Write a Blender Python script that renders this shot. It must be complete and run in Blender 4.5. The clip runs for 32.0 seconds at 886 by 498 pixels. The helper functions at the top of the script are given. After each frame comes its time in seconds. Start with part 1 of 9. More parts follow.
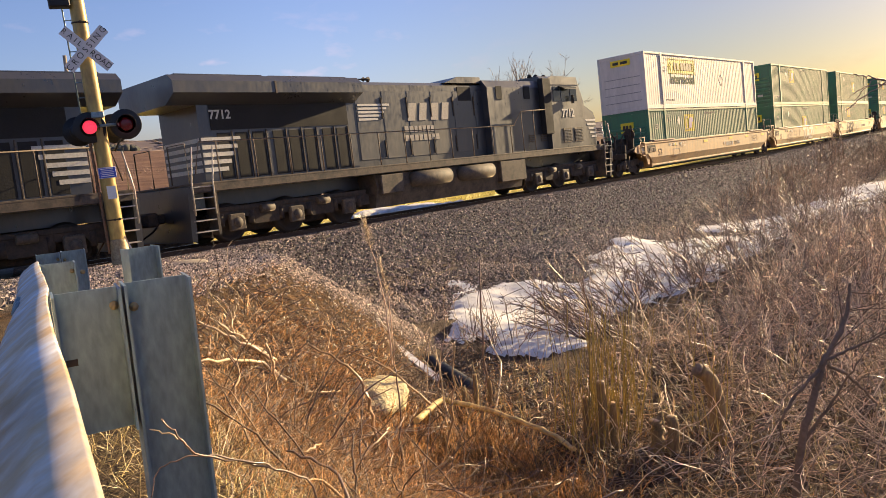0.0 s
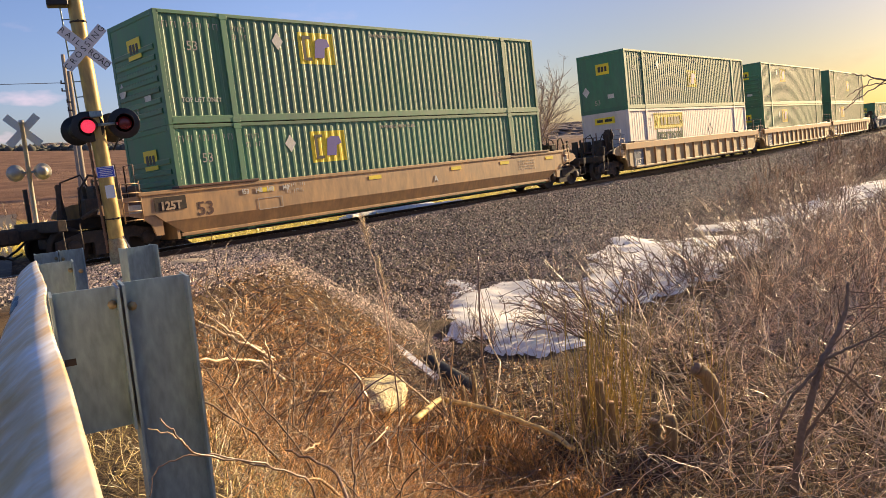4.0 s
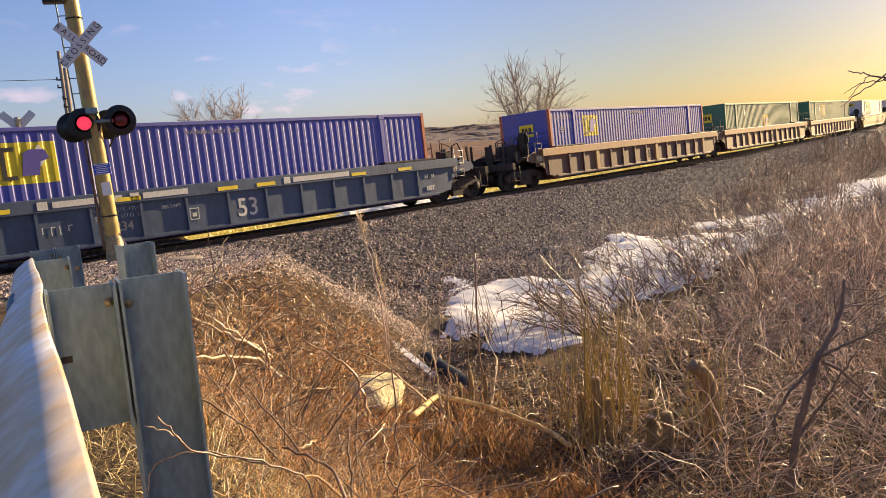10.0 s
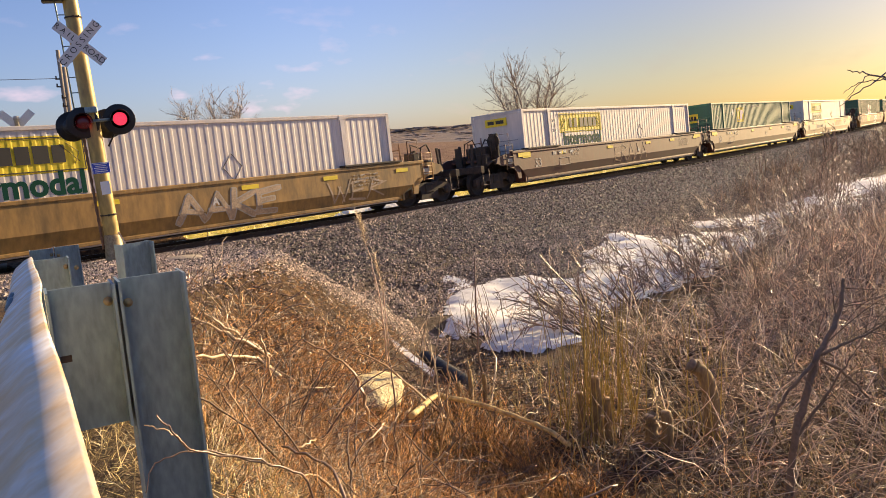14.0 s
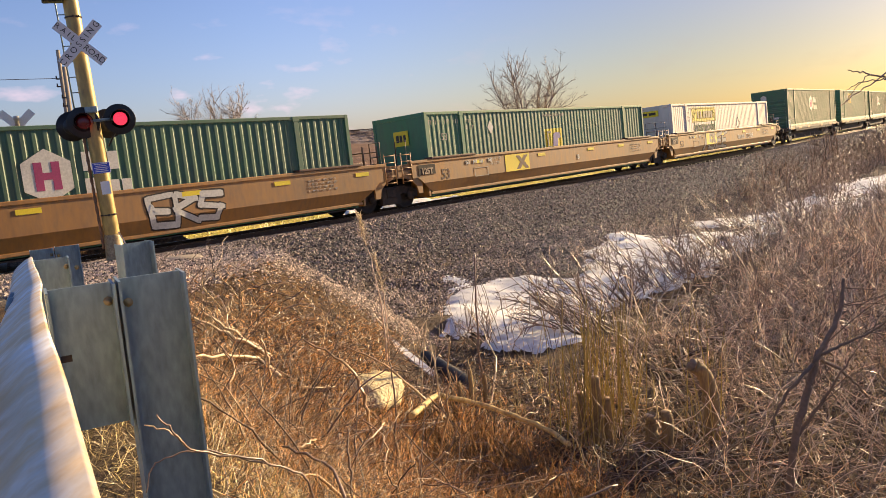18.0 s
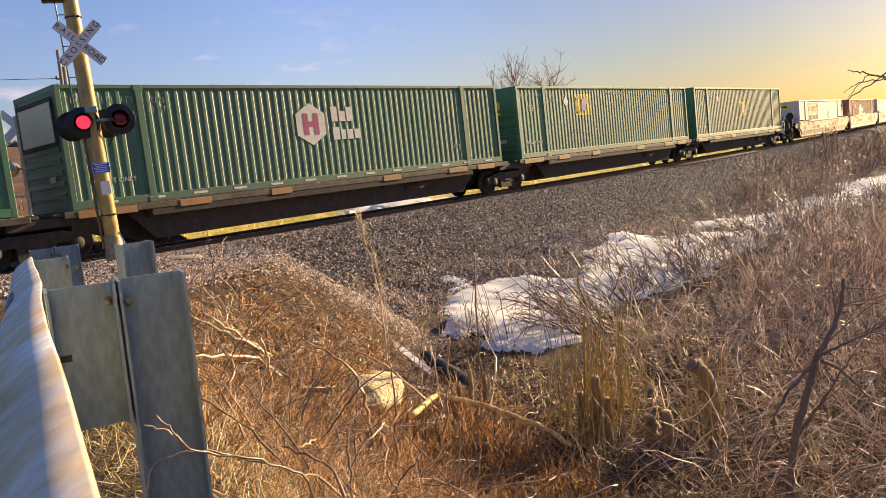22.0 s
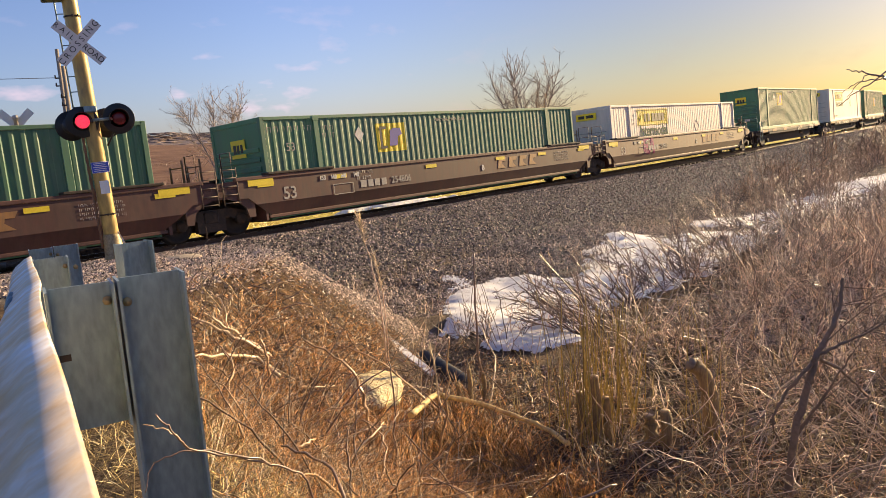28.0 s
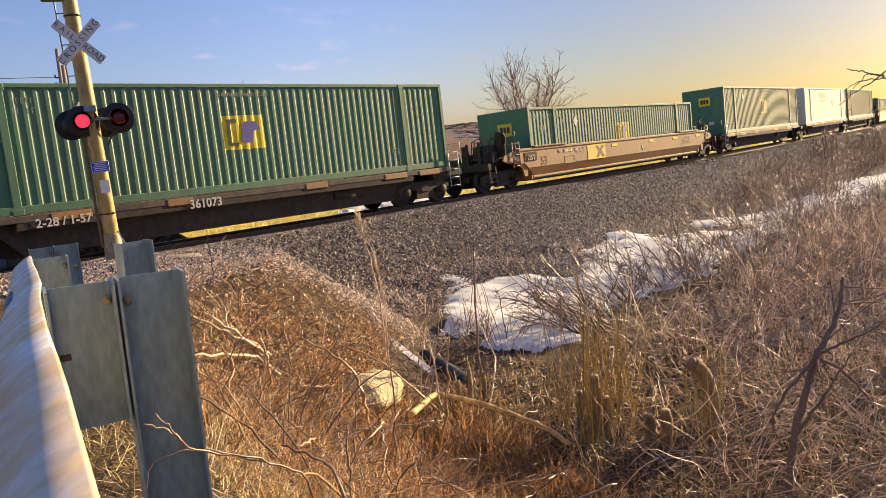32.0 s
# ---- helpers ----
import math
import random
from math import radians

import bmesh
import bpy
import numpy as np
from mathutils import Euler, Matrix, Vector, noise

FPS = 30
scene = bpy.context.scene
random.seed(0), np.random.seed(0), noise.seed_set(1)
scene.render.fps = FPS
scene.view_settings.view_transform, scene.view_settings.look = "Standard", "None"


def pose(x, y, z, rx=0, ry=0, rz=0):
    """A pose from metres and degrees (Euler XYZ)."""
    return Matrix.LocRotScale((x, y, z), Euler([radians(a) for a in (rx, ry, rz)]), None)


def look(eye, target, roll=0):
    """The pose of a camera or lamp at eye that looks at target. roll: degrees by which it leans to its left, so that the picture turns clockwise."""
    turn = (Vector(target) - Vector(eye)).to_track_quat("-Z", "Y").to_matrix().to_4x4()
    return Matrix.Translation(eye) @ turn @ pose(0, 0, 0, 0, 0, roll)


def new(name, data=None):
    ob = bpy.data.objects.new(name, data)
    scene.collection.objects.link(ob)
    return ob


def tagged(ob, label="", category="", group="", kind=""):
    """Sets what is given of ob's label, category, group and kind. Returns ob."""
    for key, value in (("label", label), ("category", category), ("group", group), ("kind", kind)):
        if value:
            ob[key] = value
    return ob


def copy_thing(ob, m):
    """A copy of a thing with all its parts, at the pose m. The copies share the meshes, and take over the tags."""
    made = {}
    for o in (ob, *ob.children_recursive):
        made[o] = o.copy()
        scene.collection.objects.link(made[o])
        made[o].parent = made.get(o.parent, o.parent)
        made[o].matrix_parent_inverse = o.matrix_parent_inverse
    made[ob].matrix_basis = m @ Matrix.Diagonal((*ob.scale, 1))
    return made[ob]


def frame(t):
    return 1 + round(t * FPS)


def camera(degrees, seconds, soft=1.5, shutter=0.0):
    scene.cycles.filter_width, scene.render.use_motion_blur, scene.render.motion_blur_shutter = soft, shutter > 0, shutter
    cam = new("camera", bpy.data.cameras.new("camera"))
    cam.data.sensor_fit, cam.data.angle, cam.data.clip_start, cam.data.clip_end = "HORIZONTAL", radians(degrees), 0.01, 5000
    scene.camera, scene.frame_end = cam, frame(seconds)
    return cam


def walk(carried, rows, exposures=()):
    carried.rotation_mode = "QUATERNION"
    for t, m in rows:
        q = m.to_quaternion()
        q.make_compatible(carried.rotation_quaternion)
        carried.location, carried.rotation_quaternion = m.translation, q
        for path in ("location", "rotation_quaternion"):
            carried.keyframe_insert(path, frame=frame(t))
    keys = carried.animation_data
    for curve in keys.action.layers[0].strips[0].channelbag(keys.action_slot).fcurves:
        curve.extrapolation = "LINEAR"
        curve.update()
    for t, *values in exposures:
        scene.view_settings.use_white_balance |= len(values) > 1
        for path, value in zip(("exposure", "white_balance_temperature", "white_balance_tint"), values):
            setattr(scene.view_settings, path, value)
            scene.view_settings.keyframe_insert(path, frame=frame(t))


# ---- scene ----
EXPO = 0.6
# ------------------------------------------------------------ camera
SECONDS = 32.0
FOCAL = 1333.4 / 1568  # focal length over picture width
EYE = Vector((0.0, -19.363, 2.262))
YAW, PITCH, ROLL = 0.7998, 0.1374, -4.297
cam = camera(math.degrees(2 * math.atan(0.5 / FOCAL)), SECONDS, soft=0.5, shutter=0.0)
AIM = Vector((math.sin(YAW) * math.cos(PITCH), math.cos(YAW) * math.cos(PITCH), -math.sin(PITCH)))
BASE = look(EYE, EYE + AIM, ROLL)
# the held camera settles slowly to its right and down (degrees)
DRIFT = [(0, 0, 0), (2, 0, -.013), (3.5, -.073, -.043), (5.5, -.172, -.086), (7.5, -.206, -.107), (9, -.279, -.193), (10, -.335, -.271),
         (11, -.344, -.292), (12.5, -.387, -.335), (14.5, -.385, -.335), (16.5, -.37, -.344), (19, -.374, -.344), (22, -.378, -.344),
         (25.5, -.408, -.357), (28, -.43, -.387), (30, -.43, -.42), (32, -.43, -.43)]
walk(cam, [(t, BASE @ pose(0, 0, 0, b, a, 0)) for t, a, b in DRIFT], exposures=[(0, EXPO, 5780, 14), (32, EXPO, 5780, 14)])

# ------------------------------------------------------------ light
SUN_AZ, SUN_EL = 95.5, 17.0  # degrees from +Y towards +X, and above the horizon
world = bpy.data.worlds.new("dusk_sky")
scene.world = world
world.use_nodes = True
wn, wl = world.node_tree.nodes, world.node_tree.links
sky = wn.new("ShaderNodeTexSky")
sky.sky_type, sky.sun_disc = "NISHITA", False
sky.sun_elevation, sky.sun_rotation = radians(SUN_EL), radians(SUN_AZ)
sky.air_density, sky.dust_density, sky.ozone_density = 1.0, 1.0, 1.6
wtc = wn.new("ShaderNodeTexCoord")
cloud_map = wn.new("ShaderNodeMapping")
cloud_map.inputs["Scale"].default_value = (1, 1, 2.6)
cloud_map.inputs["Location"].default_value = (0.37, 0.2, 0.135)
wl.new(wtc.outputs["Generated"], cloud_map.inputs[0])
puffs = wn.new("ShaderNodeTexNoise")
puffs.inputs["Scale"].default_value, puffs.inputs["Detail"].default_value, puffs.inputs["Roughness"].default_value = 13, 4, 0.5
wl.new(cloud_map.outputs[0], puffs.inputs[0])
gate = wn.new("ShaderNodeValToRGB")
gate.color_ramp.elements[0].position, gate.color_ramp.elements[1].position = 0.6, 0.78
wl.new(puffs.outputs[0], gate.inputs[0])
split = wn.new("ShaderNodeSeparateXYZ")
wl.new(wtc.outputs["Generated"], split.inputs[0])
low = wn.new("ShaderNodeMapRange")  # scattered small clouds keep to the lower sky
low.inputs[1].default_value, low.inputs[2].default_value, low.inputs[3].default_value, low.inputs[4].default_value = 0.06, 0.2, 0.8, 0.0
wl.new(split.outputs[2], low.inputs[0])
amount = wn.new("ShaderNodeMath")
amount.operation = "MULTIPLY"
wl.new(gate.outputs[0], amount.inputs[0])
wl.new(low.outputs[0], amount.inputs[1])  # fewer clouds in the glow beside the sun
tint = wn.new("ShaderNodeMix")
tint.data_type = "RGBA"
tint.inputs[7].default_value = (9.6, 7.0, 5.6, 1)

wl.new(sky.outputs[0], tint.inputs[6])
# the sky warms and thickens with haze towards the sun's side, low down
toward = wn.new("ShaderNodeVectorMath")
toward.operation = "DOT_PRODUCT"
toward.inputs[1].default_value = (math.sin(radians(SUN_AZ)), math.cos(radians(SUN_AZ)), 0)
wl.new(wtc.outputs["Generated"], toward.inputs[0])
side = wn.new("ShaderNodeMapRange")
side.interpolation_type = "SMOOTHSTEP"
side.inputs[1].default_value, side.inputs[2].default_value = 0.45, 1.0
wl.new(toward.outputs["Value"], side.inputs[0])
clear = wn.new("ShaderNodeMapRange")
clear.inputs[1].default_value, clear.inputs[2].default_value, clear.inputs[3].default_value, clear.inputs[4].default_value = 0.0, 0.5, 1.0, 0.15
wl.new(side.outputs[0], clear.inputs[0])
few = wn.new("ShaderNodeMath")
few.operation = "MULTIPLY"
wl.new(amount.outputs[0], few.inputs[0])
wl.new(clear.outputs[0], few.inputs[1])
wl.new(few.outputs[0], tint.inputs[0])
haze = wn.new("ShaderNodeMix")
haze.data_type = "RGBA"
haze.blend_type = "MULTIPLY"
haze.inputs[7].default_value = (0.45, 0.44, 0.44, 1)
wl.new(side.outputs[0], haze.inputs[0])
wl.new(tint.outputs[2], haze.inputs[6])
cool = wn.new("ShaderNodeMix")
cool.data_type, cool.blend_type = "RGBA", "MULTIPLY"
cool.inputs[0].default_value = 1.0
cool.inputs[7].default_value = (1.03, 0.985, 1.21, 1)
glow = wn.new("ShaderNodeMix")
glow.data_type, glow.blend_type = "RGBA", "MULTIPLY"
glow.inputs[7].default_value = (0.93, 0.89, 0.42, 1)
down = wn.new("ShaderNodeMapRange")
down.inputs[1].default_value, down.inputs[2].default_value, down.inputs[3].default_value, down.inputs[4].default_value = 0.0, 0.22, 1.0, 0.0
wl.new(split.outputs[2], down.inputs[0])
both = wn.new("ShaderNodeMath")
both.operation = "MULTIPLY"
wl.new(side.outputs[0], both.inputs[0])
wl.new(down.outputs[0], both.inputs[1])
wl.new(both.outputs[0], glow.inputs[0])
wl.new(haze.outputs[2], glow.inputs[6])
wl.new(glow.outputs[2], cool.inputs[6])
wl.new(cool.outputs[2], wn["Background"].inputs[0])
wn["Background"].inputs[1].default_value = 0.08
sun = new("sun", bpy.data.lights.new("sun", "SUN"))
sun.data.energy, sun.data.angle, sun.data.color = 8.0, radians(0.6), (1.0, 0.71, 0.345)
SUN_DIR = Vector((math.sin(radians(SUN_AZ)) * math.cos(radians(SUN_EL)), math.cos(radians(SUN_AZ)) * math.cos(radians(SUN_EL)), math.sin(radians(SUN_EL))))
sun.matrix_world = look(SUN_DIR * 300, (0, 0, 0))

# ------------------------------------------------------------ materials
def mat(name, col, rough=0.6, metal=0.0, vary=0.25, big=1.2, fine=30.0, bump=0.15, other=None, other_at=0.55, stretch=(1, 1, 1), glow=0.0, spec=0.5, rnd=0.0, dist=0.01, soft=0.12, dusty=0.0):
    """Principled material: two scales of variation, an optional second colour in patches, fine relief."""
    m = bpy.data.materials.new(name)
    m.use_nodes = True
    n, l = m.node_tree.nodes, m.node_tree.links
    b = n["Principled BSDF"]
    b.inputs["Metallic"].default_value = metal
    b.inputs["Specular IOR Level"].default_value = spec
    if dusty:  # road dust sheen, its warm tint standing in for the glancing sun's gleam
        b.inputs["Sheen Weight"].default_value, b.inputs["Sheen Roughness"].default_value = dusty, 0.35
        b.inputs["Sheen Tint"].default_value = (1.0, 0.9, 0.68, 1)
    tc = n.new("ShaderNodeTexCoord")
    mp = n.new("ShaderNodeMapping")
    mp.inputs["Scale"].default_value = stretch
    l.new(tc.outputs["Object"], mp.inputs[0])
    a = n.new("ShaderNodeTexNoise")
    a.inputs["Scale"].default_value, a.inputs["Detail"].default_value = big, 5
    c = n.new("ShaderNodeTexNoise")
    c.inputs["Scale"].default_value, c.inputs["Detail"].default_value = fine, 3
    l.new(mp.outputs[0], a.inputs[0])
    l.new(mp.outputs[0], c.inputs[0])
    add = n.new("ShaderNodeMath")
    add.operation = "ADD"
    l.new(a.outputs[0], add.inputs[0])
    l.new(c.outputs[0], add.inputs[1])
    k = n.new("ShaderNodeMapRange")
    k.inputs[1].default_value, k.inputs[2].default_value = 0.7, 1.3
    k.inputs[3].default_value, k.inputs[4].default_value = 1 - vary, 1 + vary
    l.new(add.outputs[0], k.inputs[0])
    base = n.new("ShaderNodeRGB")
    base.outputs[0].default_value = (*col, 1)
    src = base.outputs[0]
    if other:
        ramp = n.new("ShaderNodeValToRGB")
        ramp.color_ramp.elements[0].position, ramp.color_ramp.elements[1].position = other_at - soft, other_at + soft
        ramp.color_ramp.elements[0].color, ramp.color_ramp.elements[1].color = (*col, 1), (*other, 1)
        mixn = n.new("ShaderNodeTexNoise")
        mixn.inputs["Scale"].default_value, mixn.inputs["Detail"].default_value = big * 2.3, 8
        mixn.inputs["Roughness"].default_value = 0.65
        l.new(mp.outputs[0], mixn.inputs[0])
        l.new(mixn.outputs[0], ramp.inputs[0])
        src = ramp.outputs[0]
    mul = n.new("ShaderNodeVectorMath")
    mul.operation = "SCALE"
    l.new(src, mul.inputs[0])
    scale_out = k.outputs[0]
    if rnd:
        oi = n.new("ShaderNodeObjectInfo")
        r = n.new("ShaderNodeMapRange")
        r.inputs[3].default_value, r.inputs[4].default_value = 1 - rnd, 1 + rnd
        l.new(oi.outputs["Random"], r.inputs[0])
        mm = n.new("ShaderNodeMath")
        mm.operation = "MULTIPLY"
        l.new(r.outputs[0], mm.inputs[0])
        l.new(k.outputs[0], mm.inputs[1])
        scale_out = mm.outputs[0]
    l.new(scale_out, mul.inputs["Scale"])
    l.new(mul.outputs[0], b.inputs["Base Color"])
    rr = n.new("ShaderNodeMapRange")
    rr.inputs[1].default_value, rr.inputs[2].default_value = 0.7, 1.3
    rr.inputs[3].default_value, rr.inputs[4].default_value = max(0.05, rough - 0.12), min(1, rough + 0.12)
    l.new(add.outputs[0], rr.inputs[0])
    l.new(rr.outputs[0], b.inputs["Roughness"])
    if bump:
        bp = n.new("ShaderNodeBump")
        bp.inputs["Strength"].default_value, bp.inputs["Distance"].default_value = bump, dist
        l.new(add.outputs[0], bp.inputs["Height"])
        l.new(bp.outputs[0], b.inputs["Normal"])
    if glow:
        b.inputs["Emission Color"].default_value = (*col, 1)
        b.inputs["Emission Strength"].default_value = glow
    return m


def island(m, amount):
    """Lets each loose piece of a joined mesh differ in brightness."""
    n, l = m.node_tree.nodes, m.node_tree.links
    b = n["Principled BSDF"]
    old = b.inputs["Base Color"].links[0].from_socket
    g = n.new("ShaderNodeNewGeometry")
    r = n.new("ShaderNodeMapRange")
    r.inputs[3].default_value, r.inputs[4].default_value = 1 - amount, 1 + amount
    l.new(g.outputs["Random Per Island"], r.inputs[0])
    mul = n.new("ShaderNodeVectorMath")
    mul.operation = "SCALE"
    l.new(old, mul.inputs[0])
    l.new(r.outputs[0], mul.inputs["Scale"])
    l.new(mul.outputs[0], b.inputs["Base Color"])
    return m


M = {
    "green": mat("green_paint", (0.03, 0.14, 0.058), 0.6, dusty=0.7, spec=1.0, vary=0.3, big=0.35, fine=6, bump=0.08, other=(0.048, 0.15, 0.075), stretch=(1, 1, 0.35), rnd=0.18),
    "dgreen": mat("dark_green_paint", (0.018, 0.095, 0.042), 0.6, dusty=0.7, spec=1.0, vary=0.3, big=0.35, fine=6, bump=0.08, stretch=(1, 1, 0.35), rnd=0.15),
    "white": mat("white_paint", (0.62, 0.56, 0.52), 0.6, dusty=1.0, spec=1.0, vary=0.12, big=0.4, fine=8, bump=0.06, other=(0.52, 0.47, 0.44), stretch=(1, 1, 0.3), rnd=0.06),
    "blue": mat("blue_paint", (0.05, 0.055, 0.34), 0.58, dusty=0.7, spec=1.0, vary=0.22, big=0.4, fine=7, bump=0.08, stretch=(1, 1, 0.35)),
    "orange": mat("orange_paint", (0.5, 0.13, 0.05), 0.5, vary=0.2),
    "red": mat("red_oxide_paint", (0.36, 0.085, 0.04), 0.6, dusty=0.7, spec=1.0, vary=0.25, big=0.4, fine=7, other=(0.27, 0.06, 0.035), stretch=(1, 1, 0.35)),
    "yellow": mat("yellow_paint", (0.8, 0.62, 0.015), 0.5, dusty=0.6, vary=0.1, bump=0.03),
    "purple": mat("purple_paint", (0.09, 0.07, 0.32), 0.55, dusty=0.7, vary=0.1, bump=0.03),
    "ink": mat("black_lettering", (0.03, 0.028, 0.025), 0.6, dusty=0.7, vary=0.15, bump=0.02),
    "pale": mat("white_lettering", (0.6, 0.58, 0.52), 0.6, dusty=0.5, vary=0.2, fine=18, bump=0.02),
    "faded": mat("faded_spray_paint", (0.42, 0.31, 0.2), 0.7, vary=0.4, big=2, fine=20, bump=0.02),
    "olive": mat("olive_railcar_paint", (0.35, 0.205, 0.055), 0.58, dusty=0.4, vary=0.3, big=0.6, fine=9, bump=0.1, other=(0.13, 0.085, 0.035), stretch=(1, 1, 0.3), rnd=0.1),
    "locodust": mat("dusty_black_underframe", (0.11, 0.085, 0.062), 0.7, dusty=0.2, vary=0.35, big=1.5, fine=20, bump=0.2, other=(0.04, 0.034, 0.03)),
    "magenta": mat("magenta_lettering", (0.32, 0.04, 0.13), 0.5, vary=0.2, bump=0.02),
    "dull": mat("dull_cream_marking", (0.4, 0.36, 0.3), 0.6, vary=0.25, fine=18, bump=0.02),
    "seam": mat("grey_panel_seam", (0.28, 0.27, 0.27), 0.6, vary=0.2, bump=0.02),
    "khaki": mat("khaki_railcar_paint", (0.4, 0.265, 0.105), 0.58, dusty=0.35, spec=1.0, vary=0.3, big=0.6, fine=9, bump=0.1, other=(0.27, 0.18, 0.08), stretch=(1, 1, 0.3), rnd=0.1),
    "zinc": mat("yellowed_zinc", (0.34, 0.27, 0.14), 0.5, metal=0.2, vary=0.3, big=8, fine=40, bump=0.2, other=(0.22, 0.14, 0.07)),
    "gravelstone": island(mat("pale_gravel_stone", (0.5, 0.385, 0.285), 0.75, vary=0.3, big=6, fine=60, bump=0.3), 0.7),
    "ltgreen": mat("green_lettering", (0.006, 0.06, 0.04), 0.85, dusty=0.5, vary=0.1, bump=0.02, spec=0.15),
    "ochre": mat("ochre_railcar_paint", (0.3, 0.132, 0.013), 0.58, dusty=0.2, spec=1.0, vary=0.28, big=0.6, fine=9, bump=0.1, other=(0.25, 0.125, 0.03), stretch=(1, 1, 0.3), rnd=0.1),
    "rust": mat("brown_railcar_paint", (0.085, 0.031, 0.025), 0.6, dusty=0.65, vary=0.3, big=0.6, fine=9, bump=0.12, other=(0.1, 0.05, 0.035), stretch=(1, 1, 0.3), rnd=0.12),
    "tan": mat("tan_railcar_paint", (0.42, 0.235, 0.08), 0.58, dusty=0.5, spec=1.0, vary=0.28, big=0.6, fine=9, bump=0.1, other=(0.28, 0.155, 0.06), stretch=(1, 1, 0.3), rnd=0.1),
    "slate": mat("slate_blue_railcar_paint", (0.06, 0.085, 0.14), 0.5, vary=0.25, big=0.6, fine=9, bump=0.08, stretch=(1, 1, 0.4)),
    "soot": mat("dirty_running_gear", (0.035, 0.028, 0.022), 0.8, vary=0.4, big=3, fine=25, bump=0.4, other=(0.07, 0.045, 0.03)),
    "steel": mat("worn_wheel_steel", (0.045, 0.035, 0.028), 0.7, metal=0.3, vary=0.3),
    "bright": mat("grab_iron_steel", (0.5, 0.46, 0.4), 0.5, metal=0.3, vary=0.2),
    "loco": mat("dusty_black_paint", (0.022, 0.025, 0.034), 0.38, dusty=0.16, spec=1.0, vary=0.35, big=0.8, fine=12, bump=0.08, other=(0.042, 0.039, 0.037), other_at=0.6, stretch=(1, 1, 0.4)),
    "locodark": mat("black_radiator_grille", (0.012, 0.012, 0.012), 0.8, vary=0.3, bump=0.3),
    "dust": mat("dust_coated_steel", (0.17, 0.125, 0.085), 0.75, vary=0.3, big=1.5, fine=20, bump=0.2, other=(0.09, 0.07, 0.05)),
    "glass": mat("cab_glass", (0.03, 0.036, 0.042), 0.06, vary=0.05, bump=0, spec=0.6),
    "rail": mat("rail_steel", (0.1, 0.06, 0.04), 0.55, metal=0.5, vary=0.3, big=2),
    "railtop": mat("polished_rail_head", (0.55, 0.5, 0.45), 0.25, metal=1.0, vary=0.1),
    "tie": mat("creosoted_tie", (0.07, 0.05, 0.035), 0.85, vary=0.4, big=2, fine=30, bump=0.5, rnd=0.3),
    "stone": island(mat("ballast_stone", (0.31, 0.25, 0.205), 0.7, spec=0.3, vary=0.3, big=6, fine=60, bump=0.3), 0.85),
    "galv": mat("galvanised_steel", (0.235, 0.315, 0.345), 0.46, metal=0.2, vary=0.24, big=2.2, fine=34, bump=0.12, other=(0.175, 0.23, 0.26), stretch=(2.2, 2.2, 0.8)),
    "beam": mat("weathered_guardrail_zinc", (0.72, 0.74, 0.78), 0.42, metal=0.25, vary=0.25, big=3, fine=26, bump=0.08, other=(0.6, 0.43, 0.22), other_at=0.5),
    # grey aluminium; the yellow of its sunlit side is put into the colour
    "mast": mat("sun_tinted_aluminium", (0.48, 0.345, 0.1), 0.42, metal=0.15, vary=0.22, big=2, fine=16, bump=0.12, other=(0.27, 0.19, 0.075), stretch=(1, 1, 0.3)),
    "black": mat("matt_black_paint", (0.012, 0.012, 0.013), 0.55, vary=0.2, bump=0.05),
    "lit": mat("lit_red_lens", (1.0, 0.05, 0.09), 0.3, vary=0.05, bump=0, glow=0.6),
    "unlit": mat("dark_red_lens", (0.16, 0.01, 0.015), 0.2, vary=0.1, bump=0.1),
    "sheet": mat("reflective_white_sheet", (0.72, 0.7, 0.68), 0.5, vary=0.08, bump=0.03),
    "bluesign": mat("blue_sign_sheet", (0.05, 0.09, 0.5), 0.45, vary=0.08, bump=0.02),
    "paper": mat("white_notice", (0.75, 0.75, 0.74), 0.6, vary=0.06, bump=0.02),
    "wood": mat("grey_pole_wood", (0.3, 0.25, 0.19), 0.85, vary=0.3, big=1, fine=20, stretch=(6, 6, 0.5), bump=0.4),
    "wire": mat("wire", (0.05, 0.05, 0.055), 0.6, vary=0.1, bump=0),
    "rustpart": mat("rusty_iron", (0.2, 0.11, 0.06), 0.8, vary=0.35, big=4, bump=0.3),
}

